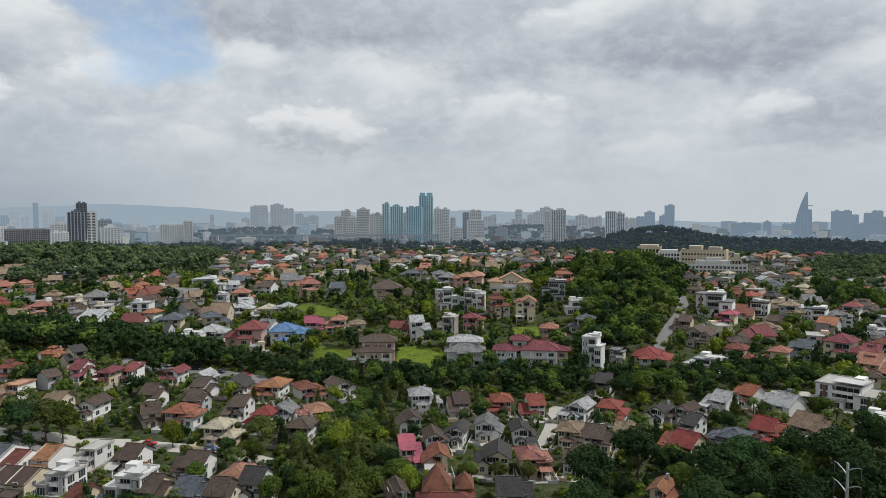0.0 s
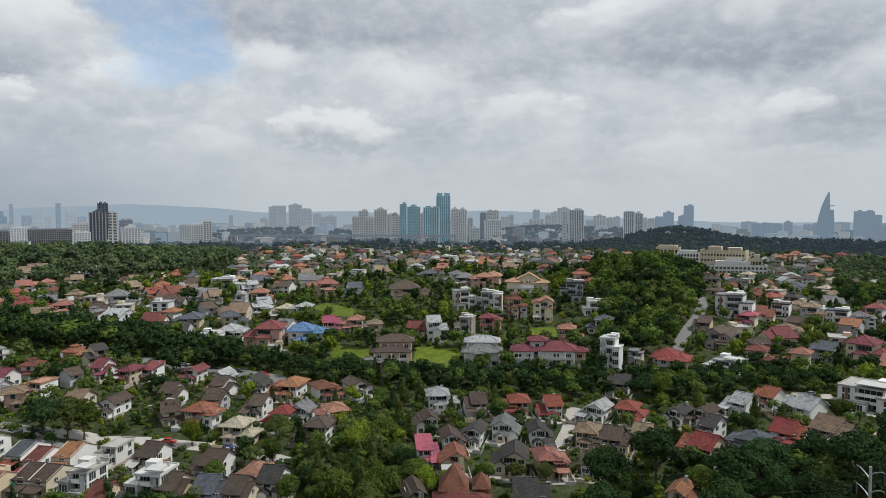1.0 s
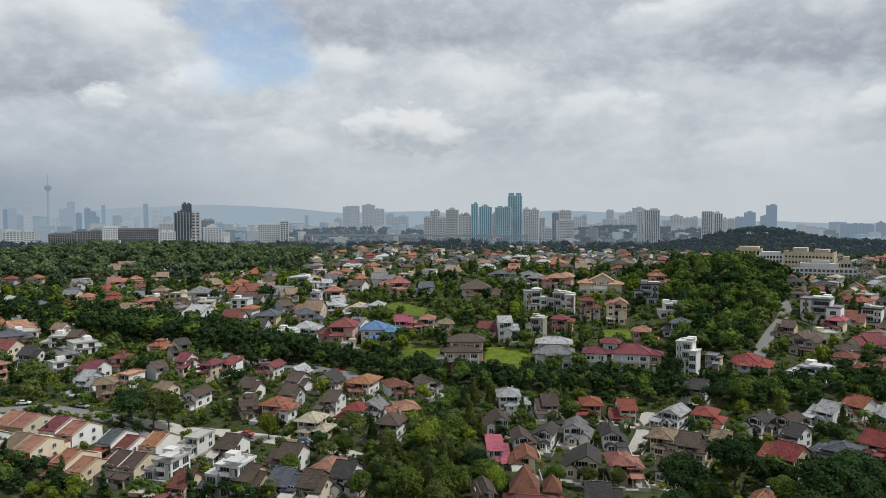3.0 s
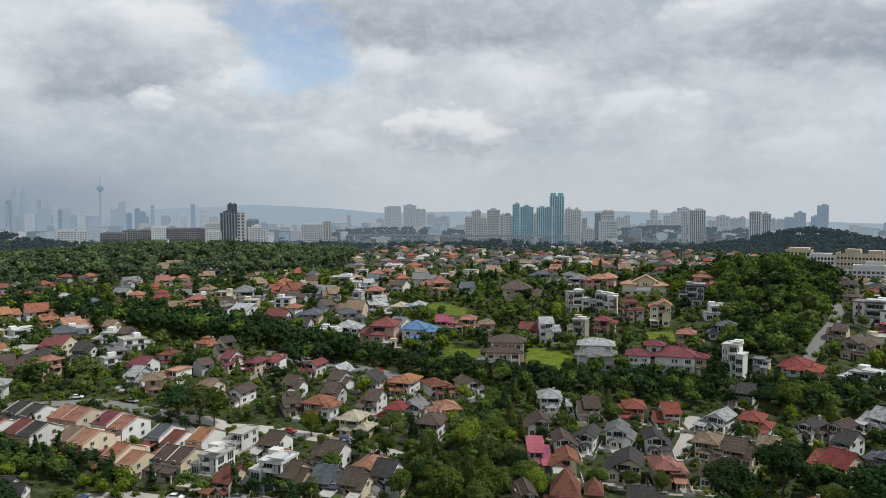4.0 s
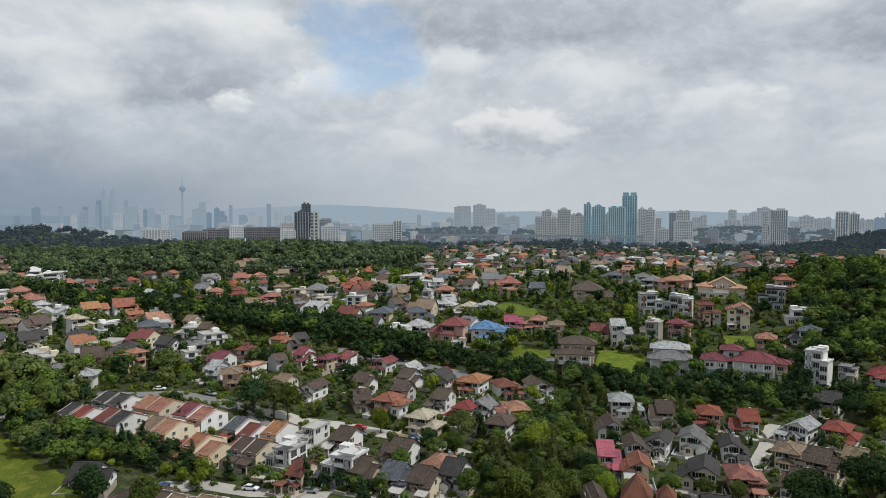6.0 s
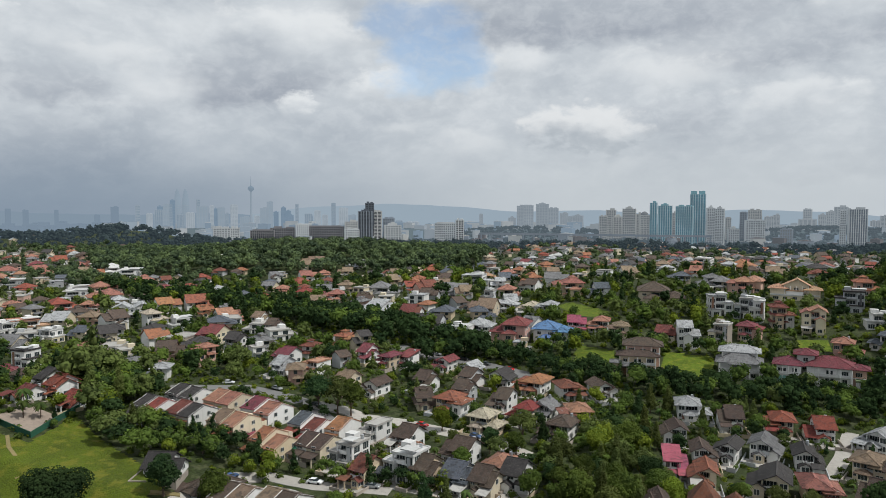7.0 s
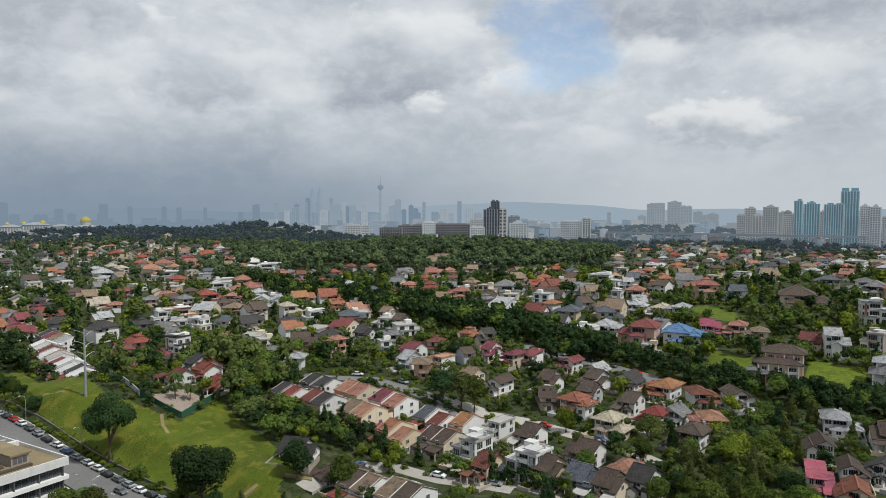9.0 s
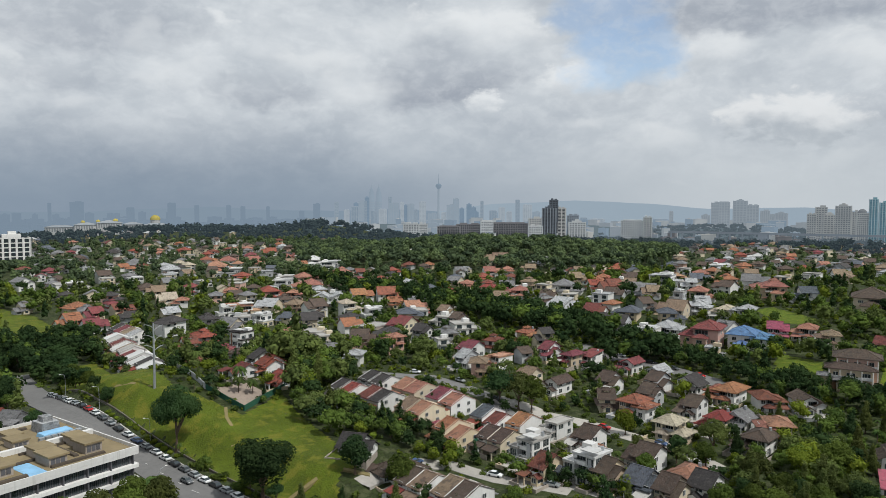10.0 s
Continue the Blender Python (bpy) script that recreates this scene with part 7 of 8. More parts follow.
tower(-3662, 2253, 60, 50.8, 40.6, 75.1, -38.0, (CITY_GLASS, CITY_BAND), 16, 4, "flat", "", name="distant_tower")
tower(-3591, 2366, 65, 20.0, 16.0, 76.1, -39.3, (CITY_GLASS, CITY_BAND), 16, 4, "flat", "", name="distant_tower")
tower(-3579, 2383, 51, 48.6, 38.9, 126.9, -39.4, (CITY_GLASS, CITY_BAND), 16, 4, "flat", "", name="distant_tower")
tower(-3504, 2492, 56, 37.6, 30.1, 115.5, -40.6, (CITY_GLASS, CITY_BAND), 16, 4, "flat", "", name="distant_tower")
tower(-3400, 2632, 60, 35.2, 28.1, 117.0, -41.8, (CITY_GLASS, CITY_BAND), 16, 4, "flat", "", name="distant_tower")
tower(-3352, 2694, 46, 29.5, 23.6, 111.1, -42.4, (CITY_GLASS, CITY_BAND), 16, 4, "flat", "", name="distant_tower")
tower(-3262, 2802, 50, 29.7, 23.8, 112.1, -43.2, (CITY_GLASS, CITY_BAND), 16, 4, "flat", "", name="distant_tower")
tower(-3132, 2946, 54, 30.0, 24.0, 86.6, -44.1, (CITY_GLASS, CITY_BAND), 16, 4, "flat", "", name="distant_tower")
tower(-3072, 3009, 40, 39.2, 31.3, 130.3, -44.5, (CITY_GLASS, CITY_BAND), 16, 4, "flat", "", name="distant_tower")
tower(-2990, 3090, 45, 36.3, 29.1, 140.9, -44.8, (CITY_GLASS, CITY_BAND), 16, 4, "flat", "", name="distant_tower")
tower(-2947, 3131, 50, 36.4, 29.1, 94.2, -45.0, (CITY_GLASS, CITY_BAND), 16, 4, "flat", "", name="distant_tower")
tower(-2910, 3166, 36, 66.8, 53.4, 114.5, -45.1, (CITY_GLASS, CITY_BAND), 16, 4, "flat", "", name="distant_tower")
tower(-2868, 3204, 42, 36.5, 29.2, 148.3, -45.2, (CITY_GLASS, CITY_BAND), 16, 4, "flat", "", name="distant_tower")
tower(-3793, 2026, 68, 54.9, 43.9, 67.0, -35.3, (CITY_GLASS, CITY_BAND), 16, 4, "flat", "", name="distant_tower")
tower(-3736, 2130, 53, 69.5, 55.6, 67.9, -36.6, (CITY_GLASS, CITY_BAND), 16, 4, "flat", "", name="distant_tower")


def telecom_tower(x, y, base, pod, tip):
    """A slender concrete shaft with a bulbous head and mast."""
    t = thing("telecom_tower", x, y, base, 0, "tall pale telecommunications tower with a bulbous head", "tower")
    bm = bmesh.new()
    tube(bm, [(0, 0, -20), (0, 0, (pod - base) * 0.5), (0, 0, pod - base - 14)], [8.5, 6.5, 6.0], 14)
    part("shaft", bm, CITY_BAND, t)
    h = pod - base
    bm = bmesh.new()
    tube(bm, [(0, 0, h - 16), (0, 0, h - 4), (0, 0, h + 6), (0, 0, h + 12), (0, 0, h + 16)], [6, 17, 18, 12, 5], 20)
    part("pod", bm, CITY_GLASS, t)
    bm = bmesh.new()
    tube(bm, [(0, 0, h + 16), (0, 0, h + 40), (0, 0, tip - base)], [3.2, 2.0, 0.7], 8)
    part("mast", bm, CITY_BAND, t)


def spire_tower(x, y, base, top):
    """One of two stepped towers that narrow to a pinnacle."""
    t = thing("spired_tower", x, y, base, 20, "stepped twin tower narrowing to a spire, haze in its colour", "tower", "twin towers")
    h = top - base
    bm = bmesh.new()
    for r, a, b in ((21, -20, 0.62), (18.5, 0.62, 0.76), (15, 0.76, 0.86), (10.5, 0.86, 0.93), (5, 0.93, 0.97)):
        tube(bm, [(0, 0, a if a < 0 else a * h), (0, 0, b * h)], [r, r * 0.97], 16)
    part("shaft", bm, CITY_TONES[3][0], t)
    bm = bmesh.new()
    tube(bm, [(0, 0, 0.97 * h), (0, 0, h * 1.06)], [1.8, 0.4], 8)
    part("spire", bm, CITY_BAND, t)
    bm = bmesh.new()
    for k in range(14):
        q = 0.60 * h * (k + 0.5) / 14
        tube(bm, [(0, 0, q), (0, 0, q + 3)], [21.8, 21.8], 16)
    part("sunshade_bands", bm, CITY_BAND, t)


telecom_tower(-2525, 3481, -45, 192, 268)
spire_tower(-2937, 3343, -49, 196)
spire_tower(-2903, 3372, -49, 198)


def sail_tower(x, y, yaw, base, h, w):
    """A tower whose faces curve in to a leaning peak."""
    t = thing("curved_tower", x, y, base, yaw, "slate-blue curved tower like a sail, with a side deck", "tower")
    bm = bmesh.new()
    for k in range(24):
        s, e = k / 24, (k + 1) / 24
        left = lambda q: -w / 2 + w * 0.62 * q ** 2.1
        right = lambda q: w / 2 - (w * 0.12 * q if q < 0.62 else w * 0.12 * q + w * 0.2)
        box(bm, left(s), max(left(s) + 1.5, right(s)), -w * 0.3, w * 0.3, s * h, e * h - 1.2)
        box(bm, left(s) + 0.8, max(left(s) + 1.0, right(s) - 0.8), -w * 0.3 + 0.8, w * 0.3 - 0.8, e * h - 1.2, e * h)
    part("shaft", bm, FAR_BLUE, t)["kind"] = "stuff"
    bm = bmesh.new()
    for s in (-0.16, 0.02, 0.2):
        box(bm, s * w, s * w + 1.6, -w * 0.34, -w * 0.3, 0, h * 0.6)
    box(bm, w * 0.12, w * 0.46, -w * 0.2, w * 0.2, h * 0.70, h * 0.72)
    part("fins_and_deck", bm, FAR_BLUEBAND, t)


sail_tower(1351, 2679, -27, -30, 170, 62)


# palace colours with a small share of haze emission
PALACE_WALL = distance("palace_wall", (0.46, 0.46, 0.45), HAZE_GLOW, 0.12)
PALACE_ROOF = distance("palace_roof", (0.26, 0.28, 0.30), HAZE_GLOW, 0.15)
PALACE_GOLD = distance("palace_gilding", (0.42, 0.34, 0.05), HAZE_GLOW, 0.12)


def palace():
    """A long white palace on the ridge with golden domes."""
    p = thing("palace", -1225, 690, 42, 60, "long white palace on a wooded ridge with gilded domes", "palace")
    for u, w, v, d, top, rise in ((-78, 46, 4, 22, -5, 3.0), (-38, 34, -3, 26, -1, 4.0), (0, 40, 0, 34, 2, 4.5), (38, 32, -3, 26, -1, 4.0), (78, 44, 4, 24, -3, 3.4)):
        bm = bmesh.new()
        box(bm, u - w / 2, u + w / 2, v - d / 2, v + d / 2, -40, top)
        for k in range(int(w / 4)):
            box(bm, u - w / 2 + 1 + k * 4, u - w / 2 + 2 + k * 4, v - d / 2 - 0.9, v - d / 2, -40, top - 1)
        part("wing", bm, PALACE_WALL, p)
        for k in range(int(w / 4) - 1):
            bm = bmesh.new()
            box(bm, u - w / 2 + 2.6 + k * 4, u - w / 2 + 4.4 + k * 4, v - d / 2 - 0.12, v - d / 2 + 0.02, top - 8, top - 2)
            part("window", bm, DIM_GLASS, p)
        part("roof", hip(u, v, top + 0.3, w, d, rise, 1.4, 0.4), PALACE_ROOF, p)
    for u, v, r, z in ((78, 46, 9, 6), (10, -4, 4.5, 5), (-18, -4, 3.6, 4), (-42, -4, 3.6, 3)):
        bm = bmesh.new()
        tube(bm, [(u, v, z - 22), (u, v, z)], [r * 0.95, r * 0.95], 16)
        part("drum", bm, PALACE_WALL, p)
        bm = bmesh.new()
        q = [0, 0.35, 0.7, 1.05, 1.35, 1.5]
        tube(bm, [(u, v, z + r * math.sin(a)) for a in q], [r * math.cos(a) * 1.03 + 0.05 for a in q], 18)
        tube(bm, [(u, v, z + r), (u, v, z + r * 1.25)], [0.5, 0.1], 6)
        part("dome", bm, PALACE_GOLD, p)


palace()


def ridge_backdrop(name, az0, az1, dist, heights, mat, label):
    """Far hills as a long ridge: an uneven crest that runs down to the plain on both sides."""
    rng = random.Random(int(az0 * 10))
    n = 90
    bm = bmesh.new()
    rows = []
    for i in range(n + 1):
        s = i / n
        a = radians(az0 + (az1 - az0) * s)
        k = s * (len(heights) - 1)
        j = min(int(k), len(heights) - 2)
        u = k - j
        u = u * u * (3 - 2 * u)
        h = heights[j] * (1 - u) + heights[j + 1] * u + 7 * noise.noise((s * 14, az0, 0)) + 4 * noise.noise((s * 37, az0, 2))
        row = []
        for r, z in ((dist - 500, -80), (dist - 200, -75 + (h + 75) * 0.5), (dist, h), (dist + 90, -80)):
            row.append(bm.verts.new((r * math.sin(a), r * math.cos(a), z)))
        rows.append(row)
    for a, b in zip(rows, rows[1:]):
        for k in range(3):
            bm.faces.new((a[k], b[k], b[k + 1], a[k + 1]))
    bmesh.ops.recalc_face_normals(bm, faces=bm.faces[:])
    return tagged(new(name, mesh_of(bm, name, mat)), label, "hills", kind="structure")


ridge_backdrop("backdrop", -36, 34, 4700, (40, 92, 108, 92, 55, 70, 40, 70, 62, 20, 5, 0, 5, 0), MOUNTAIN, "far hills with blue haze in their colour")
ridge_backdrop("backdrop", -74, -34, 4720, (30, 46, 34, 50, 66, 48, 42, 50, 30), STORM_HILL, "far hills with grey-blue rain haze in their colour")


def viaduct():
    """The elevated road in the middle distance."""
    v = thing("viaduct", 0, 0, 0, 0, "long grey elevated road on piers", "viaduct")
    bm = bmesh.new()
    box(bm, -640, -10, 1960, 1972, 2, 6)
    box(bm, -640, -10, 1959.4, 1960, 6, 7.5)
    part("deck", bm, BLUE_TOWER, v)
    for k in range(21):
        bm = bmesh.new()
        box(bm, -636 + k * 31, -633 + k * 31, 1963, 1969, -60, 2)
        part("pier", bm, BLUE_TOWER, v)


viaduct()


# ---- the office block, the road with parked cars, the bank ----
GAP_STRIP = surface("dark_gap_strip", (0.075, 0.06, 0.045), 0.9, 0.3, 1.0, 0.3, 0, 0.02)
SAND_ROOF = surface("sand_membrane", (0.22, 0.175, 0.10), 0.9, 0.2, 0.7, 0.15, 0, 0.02, streak=0.2)


def office_block():
    b = thing("office_block", -184, 72, ground(-184, 72), 0, "white four-storey office block with ribbon windows and a sandy flat roof", "office building")
    z0, top, x1, x0, y0, y1 = -2.0, 13.6, 19.0, -24.0, -27.0, 27.0
    bm = bmesh.new()
    box(bm, x0, x1 - 1.2, y0, y1 - 0.6, z0, top - 0.3)
    part("core", bm, WALL["dark"], b)
    for k in range(4):
        q = 3.4 * (k + 1)
        bm = bmesh.new()
        box(bm, x0 - 0.3, x1, y0 - 0.3, y1, q - 0.95, q)
        part("spandrel", bm, WALL["white"], b)
    for k in range(10):
        bm = bmesh.new()
        y = y0 + 1 + k * 5.75
        box(bm, x1 - 1.1, x1 - 0.3, y - 0.14, y + 0.14, z0, top - 0.2)
        part("pier", bm, WALL["dark"], b)
    for k in range(9):
        for f in range(4):
            for u in range(3):
                y = y0 + 1 + k * 5.75 + 1.3 + u * 1.55
                ob = add_window(b, x1 - 1.2, y, f * 3.4 + 0.15, 1.4, 2.2, 1, 2, frame_mat=True)
    bm = bmesh.new()
    for a in ((x0, x1, y1 - 0.35, y1), (x0, x1, y0, y0 + 0.35), (x0, x0 + 0.35, y0 + 0.35, y1 - 0.35), (x1 - 0.35, x1, y0 + 0.35, y1 - 0.35)):
        box(bm, a[0], a[1], a[2], a[3], top + 0.02, top + 1.1)
    part("parapet", bm, WALL["white"], b)
    bm = bmesh.new()
    box(bm, x0 + 0.35, x1 - 0.35, y0 + 0.35, y1 - 0.35, top - 0.2, top + 0.25)
    part("roof_deck", bm, SAND_ROOF, b)
    bm = bmesh.new()
    box(bm, -3.0, -1.8, y0 + 0.4, y1 - 0.4, top + 0.25, top + 1.5)
    part("dividing_wall", bm, WALL["white"], b)
    bm = bmesh.new()
    box(bm, 5.0, 18.4, 2.0, 6.0, top + 0.25, top + 0.32)
    part("blue_membrane", bm, TARP, b, "pale blue waterproofing sheet")
    # plant rooms with louvred sides and sandy lids
    for x, y, w, d, h in ((9.5, 19, 7, 5, 2.6), (2.2, 20, 7, 4.5, 2.2), (11, 9.5, 7.5, 5, 2.4), (3.5, 10.5, 6, 5, 2.2), (8.5, -1.5, 8, 5, 2.4), (1.5, -3, 6, 5, 2.2), (-8, 10, 6, 4.5, 2.0), (-14.5, 11.5, 6, 4, 1.8), (-10, -1, 7, 5, 2.0), (9, -14, 7, 6, 2.2)):
        bm = bmesh.new()
        box(bm, x - w / 2 + 0.4, x + w / 2 - 0.4, y - d / 2 + 0.4, y + d / 2 - 0.4, top + 0.25, top + h)
        r = part("plant_room", bm, WALL["raw"], b)
        bm = bmesh.new()
        box(bm, x - w / 2, x + w / 2, y - d / 2, y + d / 2, top + h, top + h + 0.45)
        part("lid", bm, SAND_ROOF, r)
        for s in range(3):
            bm = bmesh.new()
            box(bm, x + w / 2 - 0.4, x + w / 2 - 0.3, y - d / 2 + 0.8 + s * (d - 1.6) / 3, y - d / 2 + 0.6 + (s + 1) * (d - 1.6) / 3, top + 0.7, top + h - 0.4)
            part("louvre", bm, WALL["dark"], r)
    # low dark strips added for the dark gaps beside the plant rooms
    for x, y, w, d in ((6.0, 15.0, 12.0, 1.2), (6.5, 5.6, 1.2, 9.0), (6.0, -6.5, 11.0, 1.3), (15.6, -4.0, 1.4, 12.0), (0.0, 15.0, 1.0, 16.0), (14.8, 14.0, 1.2, 13.0), (-11.5, 5.0, 12.0, 1.2), (-20.5, 5.0, 1.4, 26.0)):
        bm = bmesh.new()
        box(bm, x - w / 2, x + w / 2, y - d / 2, y + d / 2, top + 0.25, top + 0.75, taper=0.1)
        part("duct", bm, GAP_STRIP, b)
    for k in range(7):
        bm = bmesh.new()
        box(bm, -6.5, -5.3, 14.5 + k * 1.6, 15.8 + k * 1.6, top + 0.25, top + 1.4)
        part("condenser", bm, STEEL, b)
    for x, y, w, d, h in ((-15, 20.5, 6, 5, 3.0), (-15, 20.5, 3.5, 3, 4.4), (-9.8, 20.5, 4, 8, 1.2)):
        bm = bmesh.new()
        box(bm, x - w / 2, x + w / 2, y - d / 2, y + d / 2, top + 0.25, top + h, taper=0.25)
        part("cooling_tower", bm, TARP if h < 2 else ROOF["pale"], b)
    FOOT.append((-184, 72, 21, 30))


office_block()

CAR_PAINT = {
    "white": surface("white_car", (0.72, 0.73, 0.74), 0.25, 0.05, 1, 1, gloss=0.6), "silver": surface("silver_car", (0.42, 0.44, 0.46), 0.3, 0.05, 1, 1, metal=0.5),
    "black": surface("black_car", (0.02, 0.022, 0.026), 0.2, 0.1, 1, 1, gloss=0.6), "red": surface("red_car", (0.45, 0.02, 0.02), 0.25, 0.05, 1, 1, gloss=0.6),
    "blue": surface("blue_car", (0.06, 0.10, 0.2), 0.25, 0.05, 1, 1, gloss=0.6), "grey": surface("grey_car", (0.16, 0.17, 0.18), 0.3, 0.05, 1, 1, metal=0.4)}
RUBBER = surface("tyre_rubber", (0.02, 0.02, 0.02), 0.9, 0.2, 3, 1)


def car(x, y, yaw, paint, label, group="cars parked by the road"):
    z = ground(x, y) + 0.14
    c = thing("car", x, y, z, yaw, label, "car", group)
    bm = bmesh.new()
    prof = [(-2.15, 0.3), (2.15, 0.3), (2.2, 0.55), (2.05, 0.78), (1.1, 0.92), (-1.6, 0.95), (-2.12, 0.88), (-2.2, 0.55)]
    solid(bm, [(a, 0.86, h) for a, h in prof], [(a, -0.86, h) for a, h in prof])
    bmesh.ops.bevel(bm, geom=bm.edges[:], offset=0.06, segments=1, affect="EDGES")
    part("body", bm, CAR_PAINT[paint], c)
    bm = bmesh.new()
    cab = [(-1.85, 0.93), (1.05, 0.92), (0.35, 1.38), (-1.2, 1.40)]
    solid(bm, [(a, 0.78, h) for a, h in cab[:2]] + [(a, 0.66, h) for a, h in cab[2:]], [(a, -0.78, h) for a, h in cab[:2]] + [(a, -0.66, h) for a, h in cab[2:]])
    part("windows", bm, GLASS, c)
    bm = bmesh.new()
    box(bm, -1.2, 0.36, -0.67, 0.67, 1.385, 1.44, taper=0.05)
    part("roof", bm, CAR_PAINT[paint], c)
    for u in (-1.35, 1.35):
        for v in (-0.8, 0.8):
            bm = bmesh.new()
            tube(bm, [(u, v - 0.1, 0.31), (u, v + 0.1, 0.31)], [0.31, 0.31], 12)
            part("wheel", bm, RUBBER, c)
    for v in (-0.62, 0.62):
        bm = bmesh.new()
        box(bm, 2.1, 2.2, v - 0.18, v + 0.18, 0.56, 0.7)
        part("headlight", bm, FRAME, c)


KERB = ((-128, 112.5), (-150, 115.2), (-185, 118.4), (-217, 119.6), (-248, 122.6), (-280, 129), (-310, 137.0), (-360, 151))


def kerb_line(x, beyond=0.0):
    """The line of parked cars; beyond: metres further from the road."""
    for (x0, y0), (x1, y1) in zip(KERB, KERB[1:]):
        if x >= x1 or x1 == KERB[-1][0]:
            return y0 + (y1 - y0) * (x - x0) / (x1 - x0) + beyond


PAINTS = ("white", "silver", "black", "white", "silver", "grey", "black", "white", "white", "silver", "blue", "white", "black", "silver", "grey", "white", "red", "black", "silver", "white", "grey", "black", "silver", "white")
for k, paint in enumerate(PAINTS):
    s = k * 5.35
    x = -147.0 - s * 0.98
    y = kerb_line(x) + 0.06 * (k % 3)
    car(x, y, math.degrees(math.atan2(kerb_line(x - 3) - kerb_line(x + 3), -6)) + (k % 4) - 1.5, paint, f"{paint} saloon car parked along the kerb of a road")
car(-166, kerb_line(-166, -3.4), -3, "grey", "grey hatchback driving on the wide road", "cars on the road")


def kerb_wall(name, points, height, thick, mat, label, category):
    """A low wall or screen of panels along a line, one panel to a length."""
    w = thing(name, points[0][0], points[0][1], 0, 0, label, category)
    w.matrix_basis = Matrix()
    for (xa, ya), (xb, yb) in zip(points, points[1:]):
        run = math.hypot(xb - xa, yb - ya)
        n = max(1, int(run / 5))
        for k in range(n):
            a, b = Vector((xa + (xb - xa) * k / n, ya + (yb - ya) * k / n)), Vector((xa + (xb - xa) * (k + 1) / n, ya + (yb - ya) * (k + 1) / n))
            s = Vector((b - a).normalized()).yx * Vector((1, -1)) * thick / 2
            low = [(a + s), (b + s), (b - s), (a - s)]
            g = [ground(q.x, q.y) for q in low]
            bm = bmesh.new()
            solid(bm, [(q.x, q.y, h - 0.6) for q, h in zip(low, g)], [(q.x, q.y, h + height) for q, h in zip(low, g)])
            bmesh.ops.recalc_face_normals(bm, faces=bm.faces[:])
            part("panel", bm, mat, w)


patch("paved_yard", [(-202.6, 147.6), (-184.5, 147.4), (-188.2, 160.0), (-197.5, 160.5)], YARD, 0.3, "pinkish paved yard inside a green fence", "yard", 0.9)
kerb_wall("site_fence", [(-203, 146.5), (-183.2, 146.6), (-188, 168)], 1.9, 0.12, NETTING, "green sheeted fence round a garden site", "fence")
kerb_wall("garden_wall", [(-228, 152.5), (-203.4, 146.6)], 1.8, 0.2, WALL["grey"], "grey rendered garden wall beside the bank", "wall")
kerb_wall("retaining_wall", [(x, kerb_line(x, 4.9)) for x in (-262, -235, -205, -178, -150, -135)], 0.8, 0.3, STAINED, "low stained concrete wall at the foot of the grass bank", "wall")
kerb_wall("kerb", [(x, kerb_line(x, 1.9)) for x in (-262, -235, -205, -178, -150, -135)], 0.22, 0.3, CONCRETE, "concrete kerb along the road", "kerb")
ribbon("footpath", [(-188.6, 143.5), (-183, 139.5), (-177.7, 137.2), (-169.1, 131.0)], 1.0, SOIL, 0.42, "worn earth track down the grass", "path")
ribbon("footpath", [(-217, 135.5), (-226, 133.8), (-232, 131.5), (-233, 128.5)], 0.9, SOIL, 0.42, "faint earth track along the bank", "path")
ribbon("footpath", [(-134.8, 121.0), (-133.8, 129.9), (-129.3, 135.8), (-124, 140)], 1.2, SOIL, 0.42, "worn earth track over the grass", "path")
for k in range(12):
    bm = bmesh.new()
    x = -240 + k * 9.0
    y = kerb_line(x, -5.0)
    box(bm, x - 1.6, x + 1.6, y - 0.08, y + 0.08, ground(x, y) + 0.125, ground(x, y) + 0.15)
    tagged(new("lane_mark", mesh_of(bm, "lane_mark", PAINT)), "short white lane mark painted on asphalt", "road marking", kind="structure")


def monopole(x, y, base, h, yaw):
    """A tapered steel power pole with pairs of curved arms."""
    p = thing("power_pole", x, y, base, yaw, "tall grey steel power pole with pairs of upswept arms", "power pole", "power poles")
    bm = bmesh.new()
    tube(bm, [(0, 0, -1), (0, 0, h * 0.5), (0, 0, h)], [0.44, 0.36, 0.24], 12)
    part("mast", bm, STEEL, p)
    for k in range(3):
        for s in (-1, 1):
            z = h - 0.6 - k * 3.4 - (0.9 if s > 0 else 0)
            bm = bmesh.new()
            tube(bm, [(0, 0, z - 0.9), (s * 1.2, 0, z - 0.1), (s * 2.6, 0, z + 0.5), (s * 3.5, 0, z + 0.6)], [0.15, 0.12, 0.09, 0.06], 7)
            arm = part("arm", bm, STEEL, p)
            bm = bmesh.new()
            tube(bm, [(s * 3.4, 0, z + 0.55), (s * 3.4, 0, z - 1.6)], [0.06, 0.06], 6)
            part("insulator", bm, WALL["dark"], arm)


POLE_A, POLE_B = (-215.0, 135.3), (75.0, 130.0)
monopole(*POLE_A, ground(*POLE_A), 22.0, 90)
monopole(*POLE_B, ground(*POLE_B), 27.5, 100)


